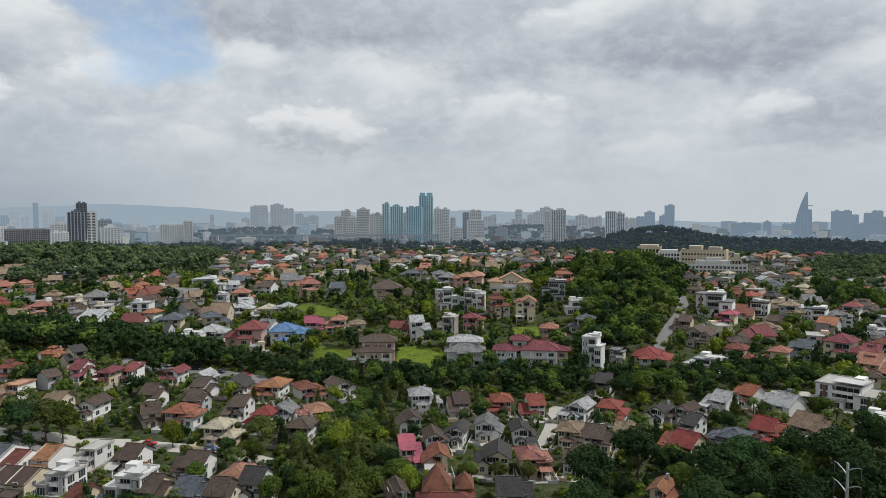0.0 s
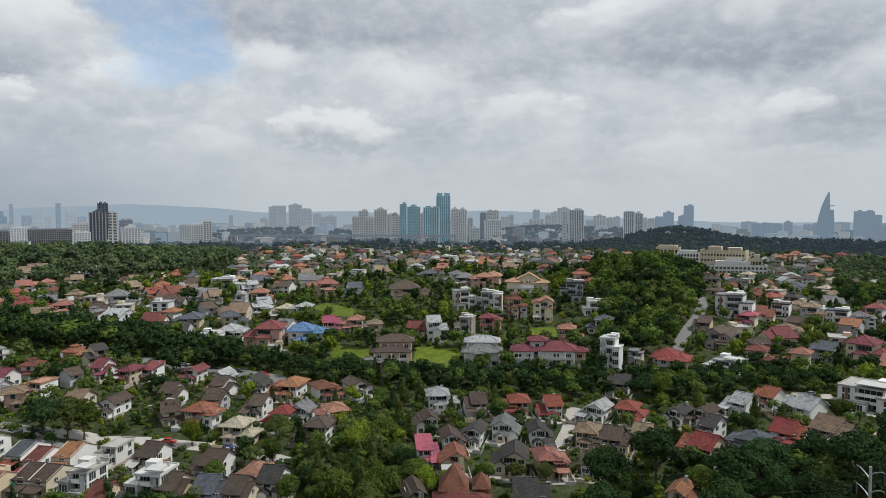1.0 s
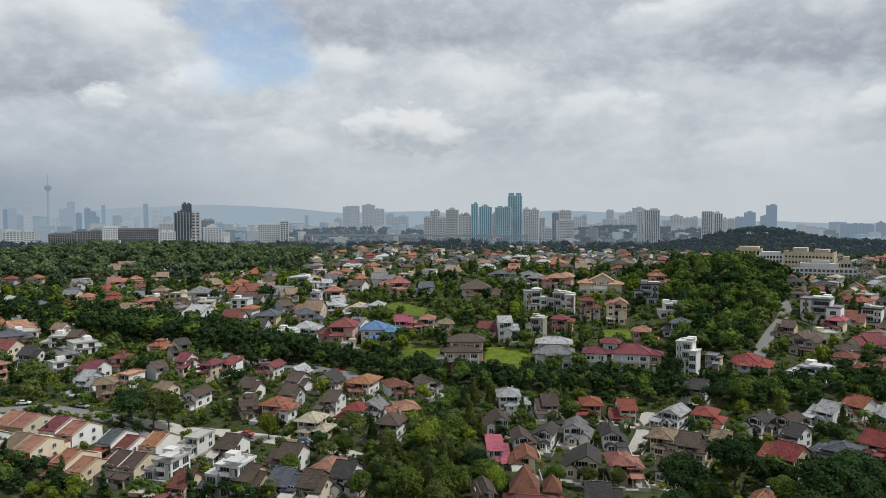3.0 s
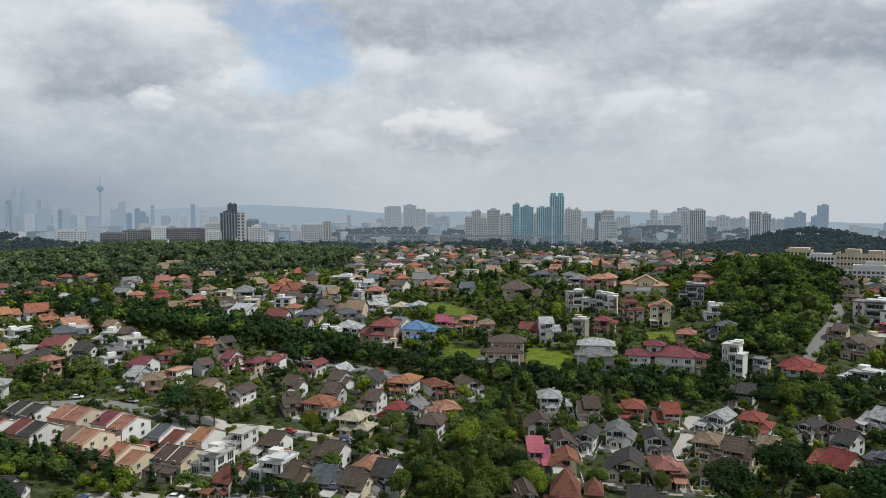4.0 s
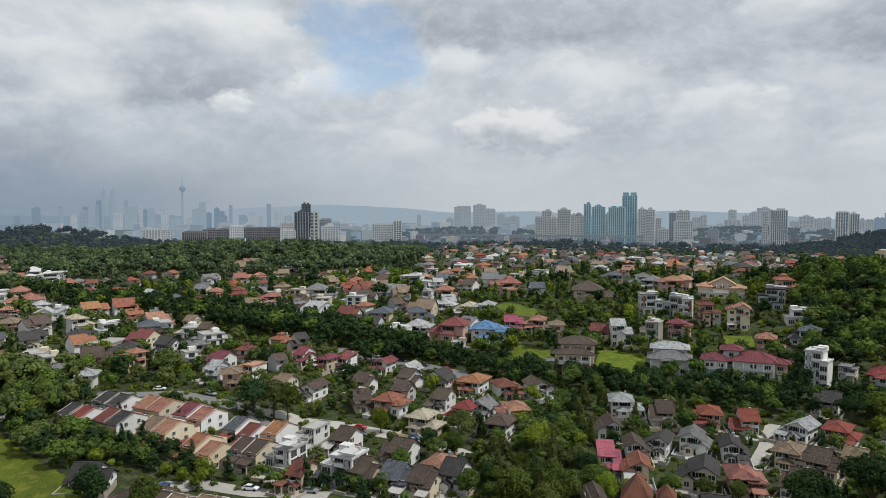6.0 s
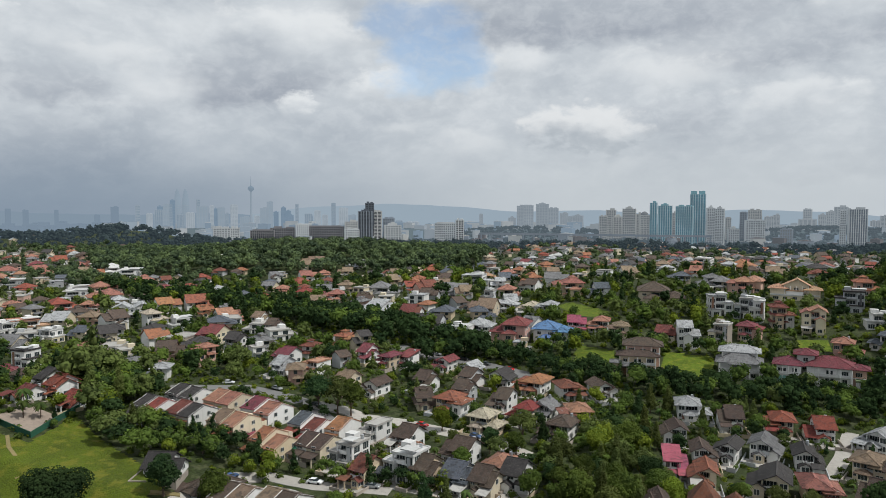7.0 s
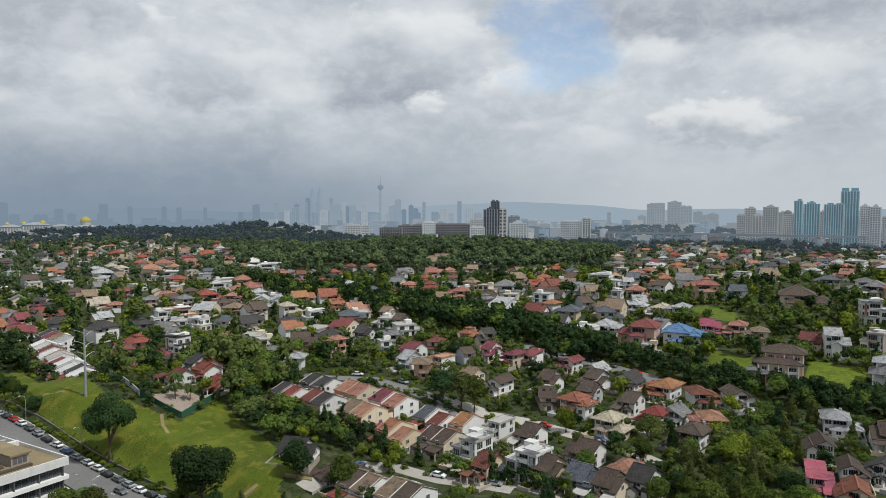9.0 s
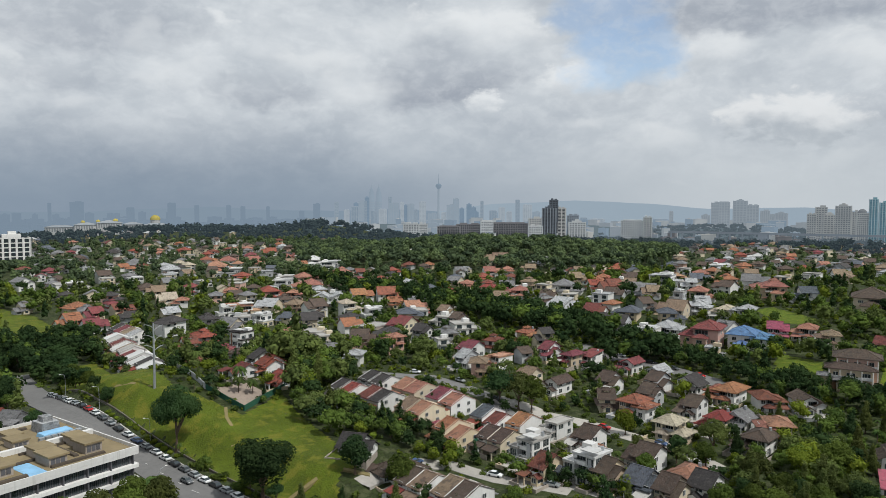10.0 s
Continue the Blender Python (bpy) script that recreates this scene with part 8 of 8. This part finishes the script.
def wires():
    for k in (0, 1, 2):
        for s in (-1,):
            ends = []
            for (x, y), h, turn in ((POLE_A, 22.0, 90), (POLE_B, 27.5, 100)):
                z = ground(x, y) + h - 2.2 - k * 3.4 - (0.9 if s > 0 else 0)
                ends.append(Vector((x + 3.4 * s * math.cos(radians(turn)), y + 3.4 * s * math.sin(radians(turn)), z)))
            a, b = ends
            pts = []
            for i in range(33):
                q = i / 32
                v = a.lerp(b, q)
                v.z -= 9.0 * 4 * q * (1 - q)
                pts.append(v)
            bm = bmesh.new()
            tube(bm, pts, [0.007] * 33, 4)
            tagged(new("power_line", mesh_of(bm, "power_line", WALL["dark"])), "thin sagging power line between steel poles", "cable", "power lines")


wires()


def street_lamp(x, y, yaw, h=8.0):
    p = thing("street_lamp", x, y, ground(x, y), yaw, "slender grey street lamp beside the road", "street lamp", "street lamps")
    bm = bmesh.new()
    tube(bm, [(0, 0, -0.5), (0, 0, h * 0.8), (0.3, 0, h * 0.95), (1.6, 0, h)], [0.1, 0.07, 0.06, 0.05], 7)
    part("post", bm, STEEL, p)
    bm = bmesh.new()
    box(bm, 1.5, 2.2, -0.14, 0.14, h - 0.04, h + 0.1, taper=0.04)
    part("lamp_head", bm, FRAME, p)


for x, off in ((-163, -13.0), (-196, 2.6), (-228, 2.6), (-258, 2.6)):
    street_lamp(x, kerb_line(x, off), 90 if off < 0 else -90)

# trees by the road and on the bank
for k, x, y, size, tall in ((13, -185.1, 123.2, 1.45, 1.9), (14, -140.1, 117.6, 1.95, 1.65), (7, -126.5, 137, 1.05, 1), (2, -115.5, 142, 1.0, 1), (9, -170, 121.5, 0.6, 1),
                            (9, -160, 120, 0.7, 0.6), (9, -152, 118.6, 0.8, 0.7), (7, -228, 126, 0.62, 0.6), (2, -234, 127, 0.58, 0.55), (7, -241, 128.5, 0.6, 0.6), (2, -249, 130.5, 0.6, 0.62), (7, -258, 134, 0.7, 0.66),
                            (2, -266, 136.5, 0.72, 0.7), (7, -276, 140, 0.8, 0.75), (1, -286, 144, 0.9, 0.8), (7, -297, 148, 0.9, 0.9), (0, -309, 152, 1.0, 1.0), (7, -322, 157, 1.05, 1.05),
                            (8, -318, 123, 1.0, 1.05), (8, -304, 120.5, 1.0, 1.05), (0, -334, 131, 1.15, 1.2), (8, -293, 117.5, 1.0, 1.0), (1, -284, 114.5, 0.85, 0.9), (0, -271, 112, 0.75, 0.8), (7, -340, 140, 1.2, 1.2), (0, -329, 143, 1.0, 1.05), (1, -262, 109.5, 0.5, 0.55),
                            (0, -232, 104.5, 0.6, 0.6), (1, -157, 92, 0.95, 1), (6, -156, 83, 0.9, 1), (1, -158, 76, 0.85, 1), (11, -161, 101.5, 1.1, 1.1), (12, -160, 98, 1.2, 1.2), (11, -194, 153, 0.9, 0.9), (12, -190.5, 156, 0.8, 0.8), (11, -198, 156.5, 1.0, 1.1), (9, -200.5, 151, 0.4, 0.4), (6, -151, 96, 0.9, 1), (1, -150, 88, 0.8, 1)):
    tree(k, x, y, size, (x * 31 + y * 17) % 360).scale = (size, size, tall)
for k in range(13):
    x = -182 - 3.4 * k
    tree(10, x, kerb_line(x, 3.4), 0.36 + 0.03 * (k % 3), 40 * k)


def tufts():
    """Rank grass on the bank: tufts of a few blades, beyond counting."""
    rng = random.Random(31)
    bm_v, bm_f = [], []
    while len(bm_f) < 9000:
        x, y = rng.uniform(-318, -120), rng.uniform(112, 172)
        if not inside(LAWNS[0], x, y) or noise.noise((x * 0.11, y * 0.11, 0)) + 0.5 * noise.noise((x * 0.4, y * 0.4, 3)) < rng.uniform(-0.5, 0.45):
            continue
        z, r = ground(x, y) + 0.31, rng.uniform(0.10, 0.22)
        for q in range(3):
            a, lean = rng.uniform(0, 6.3), rng.uniform(0.1, 0.6)
            c, e = math.cos(a), math.sin(a)
            k = len(bm_v)
            bm_v += [(x - c * r * 0.5, y - e * r * 0.5, z), (x + c * r * 0.5, y + e * r * 0.5, z), (x - e * lean * r, y + c * lean * r, z + r * rng.uniform(0.7, 1.3))]
            bm_f.append((k, k + 1, k + 2))
    me = raw_mesh("grass_tufts", bm_v, bm_f, TUFT)
    tagged(new("grass_tufts", me), "rank yellow-green grass tufts on a sunny bank", "grass", kind="stuff")


tufts()


def low_city():
    """Low blocks, sheds and houses over the far plain, beyond counting."""
    rng = random.Random(77)
    near, far_heap = Heap(), Heap()
    for k in range(1500):
        a, d = rng.uniform(-76, 40) if k < 1150 else rng.uniform(-76, -45), (1150 if k < 1150 else 1900) + (3450 if k < 1150 else 2600) * rng.random() ** 1.4
        # further and western blocks take materials with more painted haze
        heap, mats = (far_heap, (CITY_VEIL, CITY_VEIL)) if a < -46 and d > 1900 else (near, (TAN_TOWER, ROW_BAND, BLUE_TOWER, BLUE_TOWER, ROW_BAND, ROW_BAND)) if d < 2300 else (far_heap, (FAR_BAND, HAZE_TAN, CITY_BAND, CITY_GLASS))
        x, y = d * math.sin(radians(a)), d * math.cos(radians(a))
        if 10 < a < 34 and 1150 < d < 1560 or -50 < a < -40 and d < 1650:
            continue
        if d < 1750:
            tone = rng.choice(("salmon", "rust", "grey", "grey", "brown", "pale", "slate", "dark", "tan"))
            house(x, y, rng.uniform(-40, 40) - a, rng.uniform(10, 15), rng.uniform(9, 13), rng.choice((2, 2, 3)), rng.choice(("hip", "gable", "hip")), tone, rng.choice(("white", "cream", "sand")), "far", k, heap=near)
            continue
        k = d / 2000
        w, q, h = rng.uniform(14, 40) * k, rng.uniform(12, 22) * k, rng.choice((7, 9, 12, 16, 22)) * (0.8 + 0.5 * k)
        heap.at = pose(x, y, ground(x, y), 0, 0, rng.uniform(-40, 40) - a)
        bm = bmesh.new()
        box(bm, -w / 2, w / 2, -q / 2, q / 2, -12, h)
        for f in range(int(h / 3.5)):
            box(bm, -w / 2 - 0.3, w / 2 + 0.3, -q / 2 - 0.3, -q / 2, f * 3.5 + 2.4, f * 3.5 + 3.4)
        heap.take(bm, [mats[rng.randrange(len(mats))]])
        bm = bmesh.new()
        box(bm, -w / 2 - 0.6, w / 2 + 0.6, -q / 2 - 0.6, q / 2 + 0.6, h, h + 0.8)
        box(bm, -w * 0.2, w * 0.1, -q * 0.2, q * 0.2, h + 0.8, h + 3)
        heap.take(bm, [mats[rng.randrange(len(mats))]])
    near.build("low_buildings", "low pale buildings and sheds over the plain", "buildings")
    far_heap.build("low_buildings", "low buildings over the far plain, haze in their colour", "buildings")


low_city()


# ---- small things among the near houses ----
def pool(x, y, yaw, w, d):
    p = thing("swimming_pool", x, y, ground(x, y), yaw, "small blue swimming pool with a white rim", "pool")
    bm = bmesh.new()
    for a in ((-w / 2 - 0.6, w / 2 + 0.6, -d / 2 - 0.6, -d / 2), (-w / 2 - 0.6, w / 2 + 0.6, d / 2, d / 2 + 0.6), (-w / 2 - 0.6, -w / 2, -d / 2, d / 2), (w / 2, w / 2 + 0.6, -d / 2, d / 2)):
        box(bm, a[0], a[1], a[2], a[3], -2, 1.3)
    part("rim", bm, WALL["white"], p)
    bm = bmesh.new()
    box(bm, -w / 2, w / 2, -d / 2, d / 2, -2, 1.05)
    part("water", bm, WATER, p)
    FOOT.append((x, y, w * 0.7, 3))


def carport(x, y, yaw, w, d, mat, label, high=2.6):
    c = thing("carport", x, y, ground(x, y), yaw, label, "carport")
    for sx in (-1, 1):
        for sy in (-1, 1):
            bm = bmesh.new()
            tube(bm, [(sx * (w / 2 - 0.2), sy * (d / 2 - 0.2), -1), (sx * (w / 2 - 0.2), sy * (d / 2 - 0.2), high)], [0.09, 0.09], 7)
            part("post", bm, STEEL, c)
    part("roof", hip(0, 0, high + 0.15, w, d, 1.0, 0.35, 0.12), mat, c)
    FOOT.append((x, y, w * 0.5, ground(x, y) + 3))


def parasol(x, y, mat, label):
    c = thing("parasol", x, y, ground(x, y), 0, label, "parasol")
    bm = bmesh.new()
    tube(bm, [(0, 0, -0.5), (0, 0, 2.5)], [0.04, 0.04], 6)
    part("pole", bm, STEEL, c)
    bm = bmesh.new()
    tube(bm, [(0, 0, 2.1), (0, 0, 2.35), (0, 0, 2.75)], [1.7, 1.2, 0.05], 10)
    part("canopy", bm, mat, c)


AWNING_GREEN = surface("green_awning", (0.06, 0.24, 0.15), 0.8, 0.2, 1, 0.4)
AWNING_YELLOW = surface("yellow_awning", (0.55, 0.48, 0.16), 0.8, 0.2, 1, 0.4)
pool(-104.6, 149.0, -10, 9, 5)
carport(-126.3, 176.2, -10, 8, 5.5, ROOF["pink"], "bright red carport roof before a linked house")
carport(-116.6, 179.6, -10, 4.5, 3, AWNING_GREEN, "green awning over a back yard")
parasol(-113.4, 180.4, AWNING_YELLOW, "pale yellow parasol in a back yard")
carport(-84.5, 172.5, -10, 5, 4, ROOF["slate"], "grey-blue carport roof before a house")
for k, (x, y, yaw) in enumerate(((-172, 221.5, 22), (-150, 221, -15), (-128, 212, -24), (-110, 204.3, -24), (-90, 215.8, -12), (-70, 211.5, -15), (-56, 206.5, -30), (-118, 300, 0), (-104, 298, -20), (-92, 292.5, -24),
                                 (-80, 287, -24), (-121, 156, 70), (-100, 164.4, 5), (-84, 166.8, 8), (27, 193, 85), (29.5, 205, 84), (41, 192, 10), (49, 188, 5), (118, 266, 8), (131, 266, -10))):
    car(x, y, yaw, ("white", "silver", "black", "grey", "red", "blue")[k % 6], f"{('white', 'silver', 'black', 'grey', 'red', 'blue')[k % 6]} car parked in a lane among houses", "cars in the lanes")


# ---- large old shade trees over the gardens ----
for k, x, y, size in ((0, 52.4, 188.4, 1.42), (0, 36.3, 172.7, 1.33), (7, 68.0, 176.9, 1.42), (0, 77.8, 181.0, 1.32), (0, 102.8, 183.7, 1.58),
                      (0, 83.7, 163.3, 1.31), (0, 60.2, 160.1, 1.22), (0, 98.2, 163.3, 1.51), (7, 125.7, 205.6, 1.33), (0, 31.9, 157.3, 1.14),
                      (7, 76.0, 168.1, 1.17), (0, 97.9, 197.6, 1.05), (2, 60.8, 183.7, 0.61), (2, 127.6, 239.1, 0.81), (6, -120.7, 213.8, 1.16),
                      (1, -116.6, 215.5, 1.16), (0, -126.7, 210.9, 1.17), (3, -82.2, 213.7, 0.8), (6, -54.4, 210.6, 0.95), (2, -54.2, 201.9, 0.74),
                      (7, -61.8, 200.2, 0.75), (8, -73.7, 202.0, 0.51), (2, -30.2, 167.3, 1.21), (6, -39.8, 195.0, 0.87), (1, -22.7, 211.3, 1.01),
                      (3, -30.5, 206.3, 0.99), (2, -19.9, 171.8, 1.09), (7, -14.3, 189.0, 0.9), (7, 91.4, 225.2, 0.77), (2, 73.1, 260.4, 1.07),
                      (0, 64.6, 255.5, 0.96)):
    ob = tree(k, x, y, size, (x * 31 + y * 17) % 360)
    FOOT.append((x, y, 1.5, ground(x, y) + 4))


# ---- the streets further off: many more houses among the trees ----
BELTS = [
    ([(-576, 498), (-425, 450), (-330, 418), (-270, 382), (-212, 350), (-172, 328), (-138, 309), (-112, 301)], 17),
    ([(-215, 372), (-154, 331), (-118, 306), (-87, 300), (-60, 282), (-19, 277), (26, 278), (60, 271), (100, 269), (139, 283)], 11),
    ([(64, 186), (82, 180), (100, 168), (112, 176)], 10),
    ([(-46, 180), (-30, 190), (-14, 183)], 7),
]


THICKET = [(-203, 174), (-214, 200), (-186, 200), (-172, 186), (-158, 174), (-146, 160), (-144, 150), (-160, 152), (-176, 158)]


def to_line(points, x, y):
    best = 1e9
    for (x0, y0), (x1, y1) in zip(points, points[1:]):
        dx, dy = x1 - x0, y1 - y0
        s = max(0, min(1, ((x - x0) * dx + (y - y0) * dy) / (dx * dx + dy * dy)))
        best = min(best, math.hypot(x - x0 - s * dx, y - y0 - s * dy))
    return best


def wooded(x, y):
    """Places that are all trees."""
    a, d = math.degrees(math.atan2(x, y)), math.hypot(x, y)
    if 10.8 < a < 18.6 and 385 < d < 560 or 11.2 < a < 17.2 and 318 < d < 386:
        return True
    if inside(THICKET, x, y) or a > 27.5 and 520 < d < 1000 and noise.noise((x * 0.012, y * 0.012, 5)) > -0.12:
        return True
    if -47 < a < -17.5 and 700 + 4 * abs(a + 30) < d < 1010:
        return True
    if a < -61.5 and 290 < d < 430:
        return True
    if 20 < a < 37 and d < 224 or -9.8 < a < -3.9 and d < 232:
        return True
    if any(to_line(p, x, y) < w for p, w in BELTS):
        return True
    if 9 < a < 40 and d > 1230 or -75 < a < -36 and 1150 < d < 1500:
        return True
    return False


def free(x, y, r):
    for fx, fy, fr, _ in FOOT:
        if abs(fx - x) < fr + r and abs(fy - y) < fr + r:
            return False
    for rx, ry, rw in ROADS:
        if (rx - x) ** 2 + (ry - y) ** 2 < (rw + r) ** 2:
            return False
    d = math.hypot(x, y)
    if d > 250 and any(inside(p, x * (d + k) / d, y * (d + k) / d) for p in LAWNS[2:] for k in (4, 9)):
        return False
    return not any(inside(p, x, y) for p in LAWNS)


def fill_houses():
    rng = random.Random(42)
    tones = ["brown"] * 3 + ["tan", "orange", "salmon", "red", "rust", "maroon", "dark", "dark", "grey", "grey", "grey", "pale", "slate", "beige"]
    walls = ["white"] * 6 + ["cream"] * 4 + ["sand", "pink", "grey"]
    d, made, heap = 250.0, 0, Heap()
    while d < 1120:
        a = -68.0
        while a < 34:
            a += math.degrees(22.0 / d)
            aa, dd = a + rng.uniform(-0.35, 0.35) * math.degrees(22.0 / d), d + rng.uniform(-5, 5)
            x, y = dd * math.sin(radians(aa)), dd * math.cos(radians(aa))
            w = rng.uniform(9.5, 14) if dd > 330 else rng.uniform(6.5, 8.5)
            if -13 < aa < 11 and dd < 520 or dd < 300 and (aa > -18 or aa < -50) or rng.random() < (0.12 if dd < 480 else 0.34 if aa < -18 else 0.3) or wooded(x, y) or not free(x, y, w * 0.42):
                continue
            roof = rng.choice(("hip", "hip", "hip", "gable", "gable", "flat"))
            tone = rng.choice(tones) if roof != "flat" else rng.choice(("slab", "slab", "pale"))
            floors = 2 if rng.random() < 0.8 else 3
            style = "modern" if roof == "flat" and dd < 560 else rng.choice(("villa", "plain", "tiered")) if dd < 560 else "far"
            house(x, y, -aa + rng.uniform(-35, 35), w, w * rng.uniform(0.85, 1.2), floors, roof, tone, rng.choice(walls), style, made, group="houses among the trees", storey=2.75, heap=heap, faces=(0, 1) if aa < 0 else (0, 3))
            made += 1
        d += 24 if d < 600 else 30
    heap.build("far_houses", "many two-storey houses with tiled roofs among trees", "houses")


fill_houses()


# ---- trees: gardens, belts and woods ----
def plant():
    rng = random.Random(9)
    near, far_spots = [], []

    def blocks(x, y, top):
        """Would a tree here stand in front of a house and hide it?"""
        d = math.hypot(x, y)
        if d < 290:
            # keep the lanes open to view from above
            for rx, ry, rw in ROADS:
                if abs(rx - x) < 22 and abs(ry - y) < 22:
                    rd = math.hypot(rx, ry)
                    if 0 < rd - d < 20 and abs(x * ry - y * rx) / rd < rw + 1 and rng.random() < 0.8:
                        return True
        for fx, fy, fr, fz in FOOT:
            if abs(fx - x) > 45 or abs(fy - y) > 45:
                continue
            fd = math.hypot(fx, fy)
            if fd < d:
                continue
            side = abs(x * fy - y * fx) / fd
            if side < fr * 0.9 and fd - d < 34:
                sight = EYE + (fz - (1.0 if d < 265 else 0.4) - EYE) * d / fd
                if top > sight and rng.random() < (0.6 if d < 235 else 0.85):
                    return True
        return False

    d = 165.0
    while d < 1150:
        gap = 5.2 if d < 330 else 7.2 if d < 600 else 9.6
        a = -69.0
        while a < 35:
            a += math.degrees(gap / d)
            aa, dd = a + rng.uniform(-0.5, 0.5) * math.degrees(gap / d), d + rng.uniform(-0.5, 0.5) * gap
            x, y = dd * math.sin(radians(aa)), dd * math.cos(radians(aa))
            thick = wooded(x, y)
            chance = rng.random()
            if chance > (0.97 if thick else 0.8 if dd < 330 else 0.68 if aa < -14 and dd < 520 else 0.86):
                continue
            size = (rng.uniform(0.7, 1.0) if aa < -61 and dd < 430 else rng.uniform(0.95, 1.25) if to_line(BELTS[0][0], x, y) < 17 else rng.uniform(0.55, 0.85) if to_line(BELTS[1][0], x, y) < 11 or dd < 240 else rng.uniform(0.8, 1.1) if -200 < x < -100 and dd < 420 else rng.uniform(0.75, 1.25) if x > 0 else rng.uniform(1.1, 1.7)) if thick else rng.choice((rng.uniform(0.35, 0.6), rng.uniform(0.5, 0.8), rng.uniform(0.7, 1.05)))
            if not thick and dd > 450:
                size *= 1.3 if aa < -18 else 1.0 if dd < 560 else 0.9
            elif not thick and dd < 265:
                size *= 0.72
            if not free(x, y, 0.5 if thick else 1.2 + 1.5 * size):
                continue
            if thick:
                if dd > 640:
                    k = rng.choice((0, 1, 2, 6, 7, 7))
                elif to_line(BELTS[0][0], x, y) < 17 or aa < -61 or to_line(BELTS[1][0], x, y) < 11:
                    k = rng.choice((0, 0, 7, 7, 7, 1, 2, 4))
                elif x > 0 and dd > 310:
                    k = rng.choice((1, 2, 7, 1, 2, 0, 7, 8, 2))
                elif x > 40:
                    k = rng.choice((0, 7, 6, 0, 1, 7))
                else:
                    k = rng.choice((1, 2, 3, 8, 6, 5, 0, 7, 8))
            else:
                k = rng.choice((0, 1, 2, 2, 3, 4, 5, 6, 7, 8, 9, 10, 11, 12))
            z = ground(x, y)
            high = {"broad": 10, "round": 9.5, "tall": 13.5, "bush": 3.5, "palm": 7}[TREES[k][0]] * size
            if not thick and blocks(x, y, z + high):
                k, size = rng.choice((9, 10)), rng.uniform(0.5, 0.8)
                if blocks(x, y, z + 2.5) or rng.random() < 0.4:
                    continue
            near.append((dd, k, x, y, z, size))
        d += gap
    # low hedges and bushes that close the gaps
    hedge = []
    d = 170.0
    while d < 480:
        gap = 3.8 if d < 330 else 4.8 if d < 470 else 7.0
        a = -69.0
        while a < 35:
            a += math.degrees(gap / d)
            aa, dd = a + rng.uniform(-0.5, 0.5) * math.degrees(gap / d), d + rng.uniform(-0.5, 0.5) * gap
            x, y = dd * math.sin(radians(aa)), dd * math.cos(radians(aa))
            if rng.random() < 0.8 and free(x, y, 0.2):
                hedge.append((rng.choice((9, 10, 9, 9)), x, y, ground(x, y) - 0.5, rng.uniform(0.35, 0.7) * (1.45 if dd > 330 else 1.1)))
        d += gap
    wood("garden_shrubs", hedge, "low garden shrubs and hedges between the houses")
    near.sort()
    counts = {}
    rest = []
    for dd, k, x, y, z, size in near:
        kind = TREES[k][0]
        if counts.get(kind, 0) < (70 if kind == "palm" else 25 if kind == "bush" else 66):
            counts[kind] = counts.get(kind, 0) + 1
            tree(k, x, y, size, (x * 31 + y * 17) % 360, z)
        elif kind != "palm":
            rest.append((k, x, y, z, size))
    # trees in the yards before and between the linked houses
    for x0, y0, x1, y1, n in ((-168, 171.5, -108, 168, 16), (-166, 187.3, -112, 188.5, 9), (-165, 205, -112, 209, 9), (-150, 162, -112, 160.5, 9), (-100, 167, -62, 171, 9), (-112, 140, -84, 136, 6)):
        for k in range(n):
            q = (k + rng.uniform(0.2, 0.8)) / n
            x, y = x0 + (x1 - x0) * q, y0 + (y1 - y0) * q + rng.uniform(-1.5, 1.5)
            rest.append((rng.choice((0, 2, 7, 3, 1, 4)), x, y, ground(x, y) - 0.4, rng.uniform(0.42, 0.72) * (0.75 if y0 > 180 else 1.0)))
    wood("garden_trees", [q for q in rest if math.hypot(q[1], q[2]) < 680], "many green trees between the houses")
    far_spots += [q for q in rest if math.hypot(q[1], q[2]) >= 680]
    # the wooded ridges and the far plain
    def scatter(count, az0, az1, d0, d1, s0, s1):
        for _ in range(count):
            a, d = rng.uniform(az0, az1), rng.uniform(d0, d1)
            x, y = d * math.sin(radians(a)), d * math.cos(radians(a))
            if free(x, y, 3):
                far_spots.append((rng.choice((0, 2, 7, 6)), x, y, ground(x, y) - 3, rng.uniform(s0, s1)))

    scatter(700, 9, 36, 1240, 1500, 1.3, 2.0)
    scatter(800, -76, -36, 1130, 1500, 1.1, 1.8)
    scatter(900, -40, 12, 1050, 1550, 0.9, 1.6)
    scatter(60, -68.5, -62.5, 800, 880, 0.9, 1.4)
    scatter(500, 10, 36, 1050, 1250, 0.9, 1.5)
    scatter(2700, -76, 40, 1500, 2450, 1.4, 2.3)
    scatter(700, 2, 15, 2450, 2760, 1.2, 1.9)
    scatter(700, -21, -7, 2450, 2760, 1.2, 1.9)
    scatter(70, 17.5, 23.5, 690, 735, 0.8, 1.2)
    # past 680 m each tree swaps its own green for a haze-tinted one
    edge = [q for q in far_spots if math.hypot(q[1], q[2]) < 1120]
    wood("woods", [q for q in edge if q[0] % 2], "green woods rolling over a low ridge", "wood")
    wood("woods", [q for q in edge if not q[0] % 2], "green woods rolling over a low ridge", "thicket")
    # past 1120 m the leaves take the tones with painted haze
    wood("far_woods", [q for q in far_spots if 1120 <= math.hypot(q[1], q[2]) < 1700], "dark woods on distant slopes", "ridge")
    wood("far_woods", [q for q in far_spots if math.hypot(q[1], q[2]) >= 1700], "woods over the far plain, blue-green haze in their colour", "hazy")


plant()
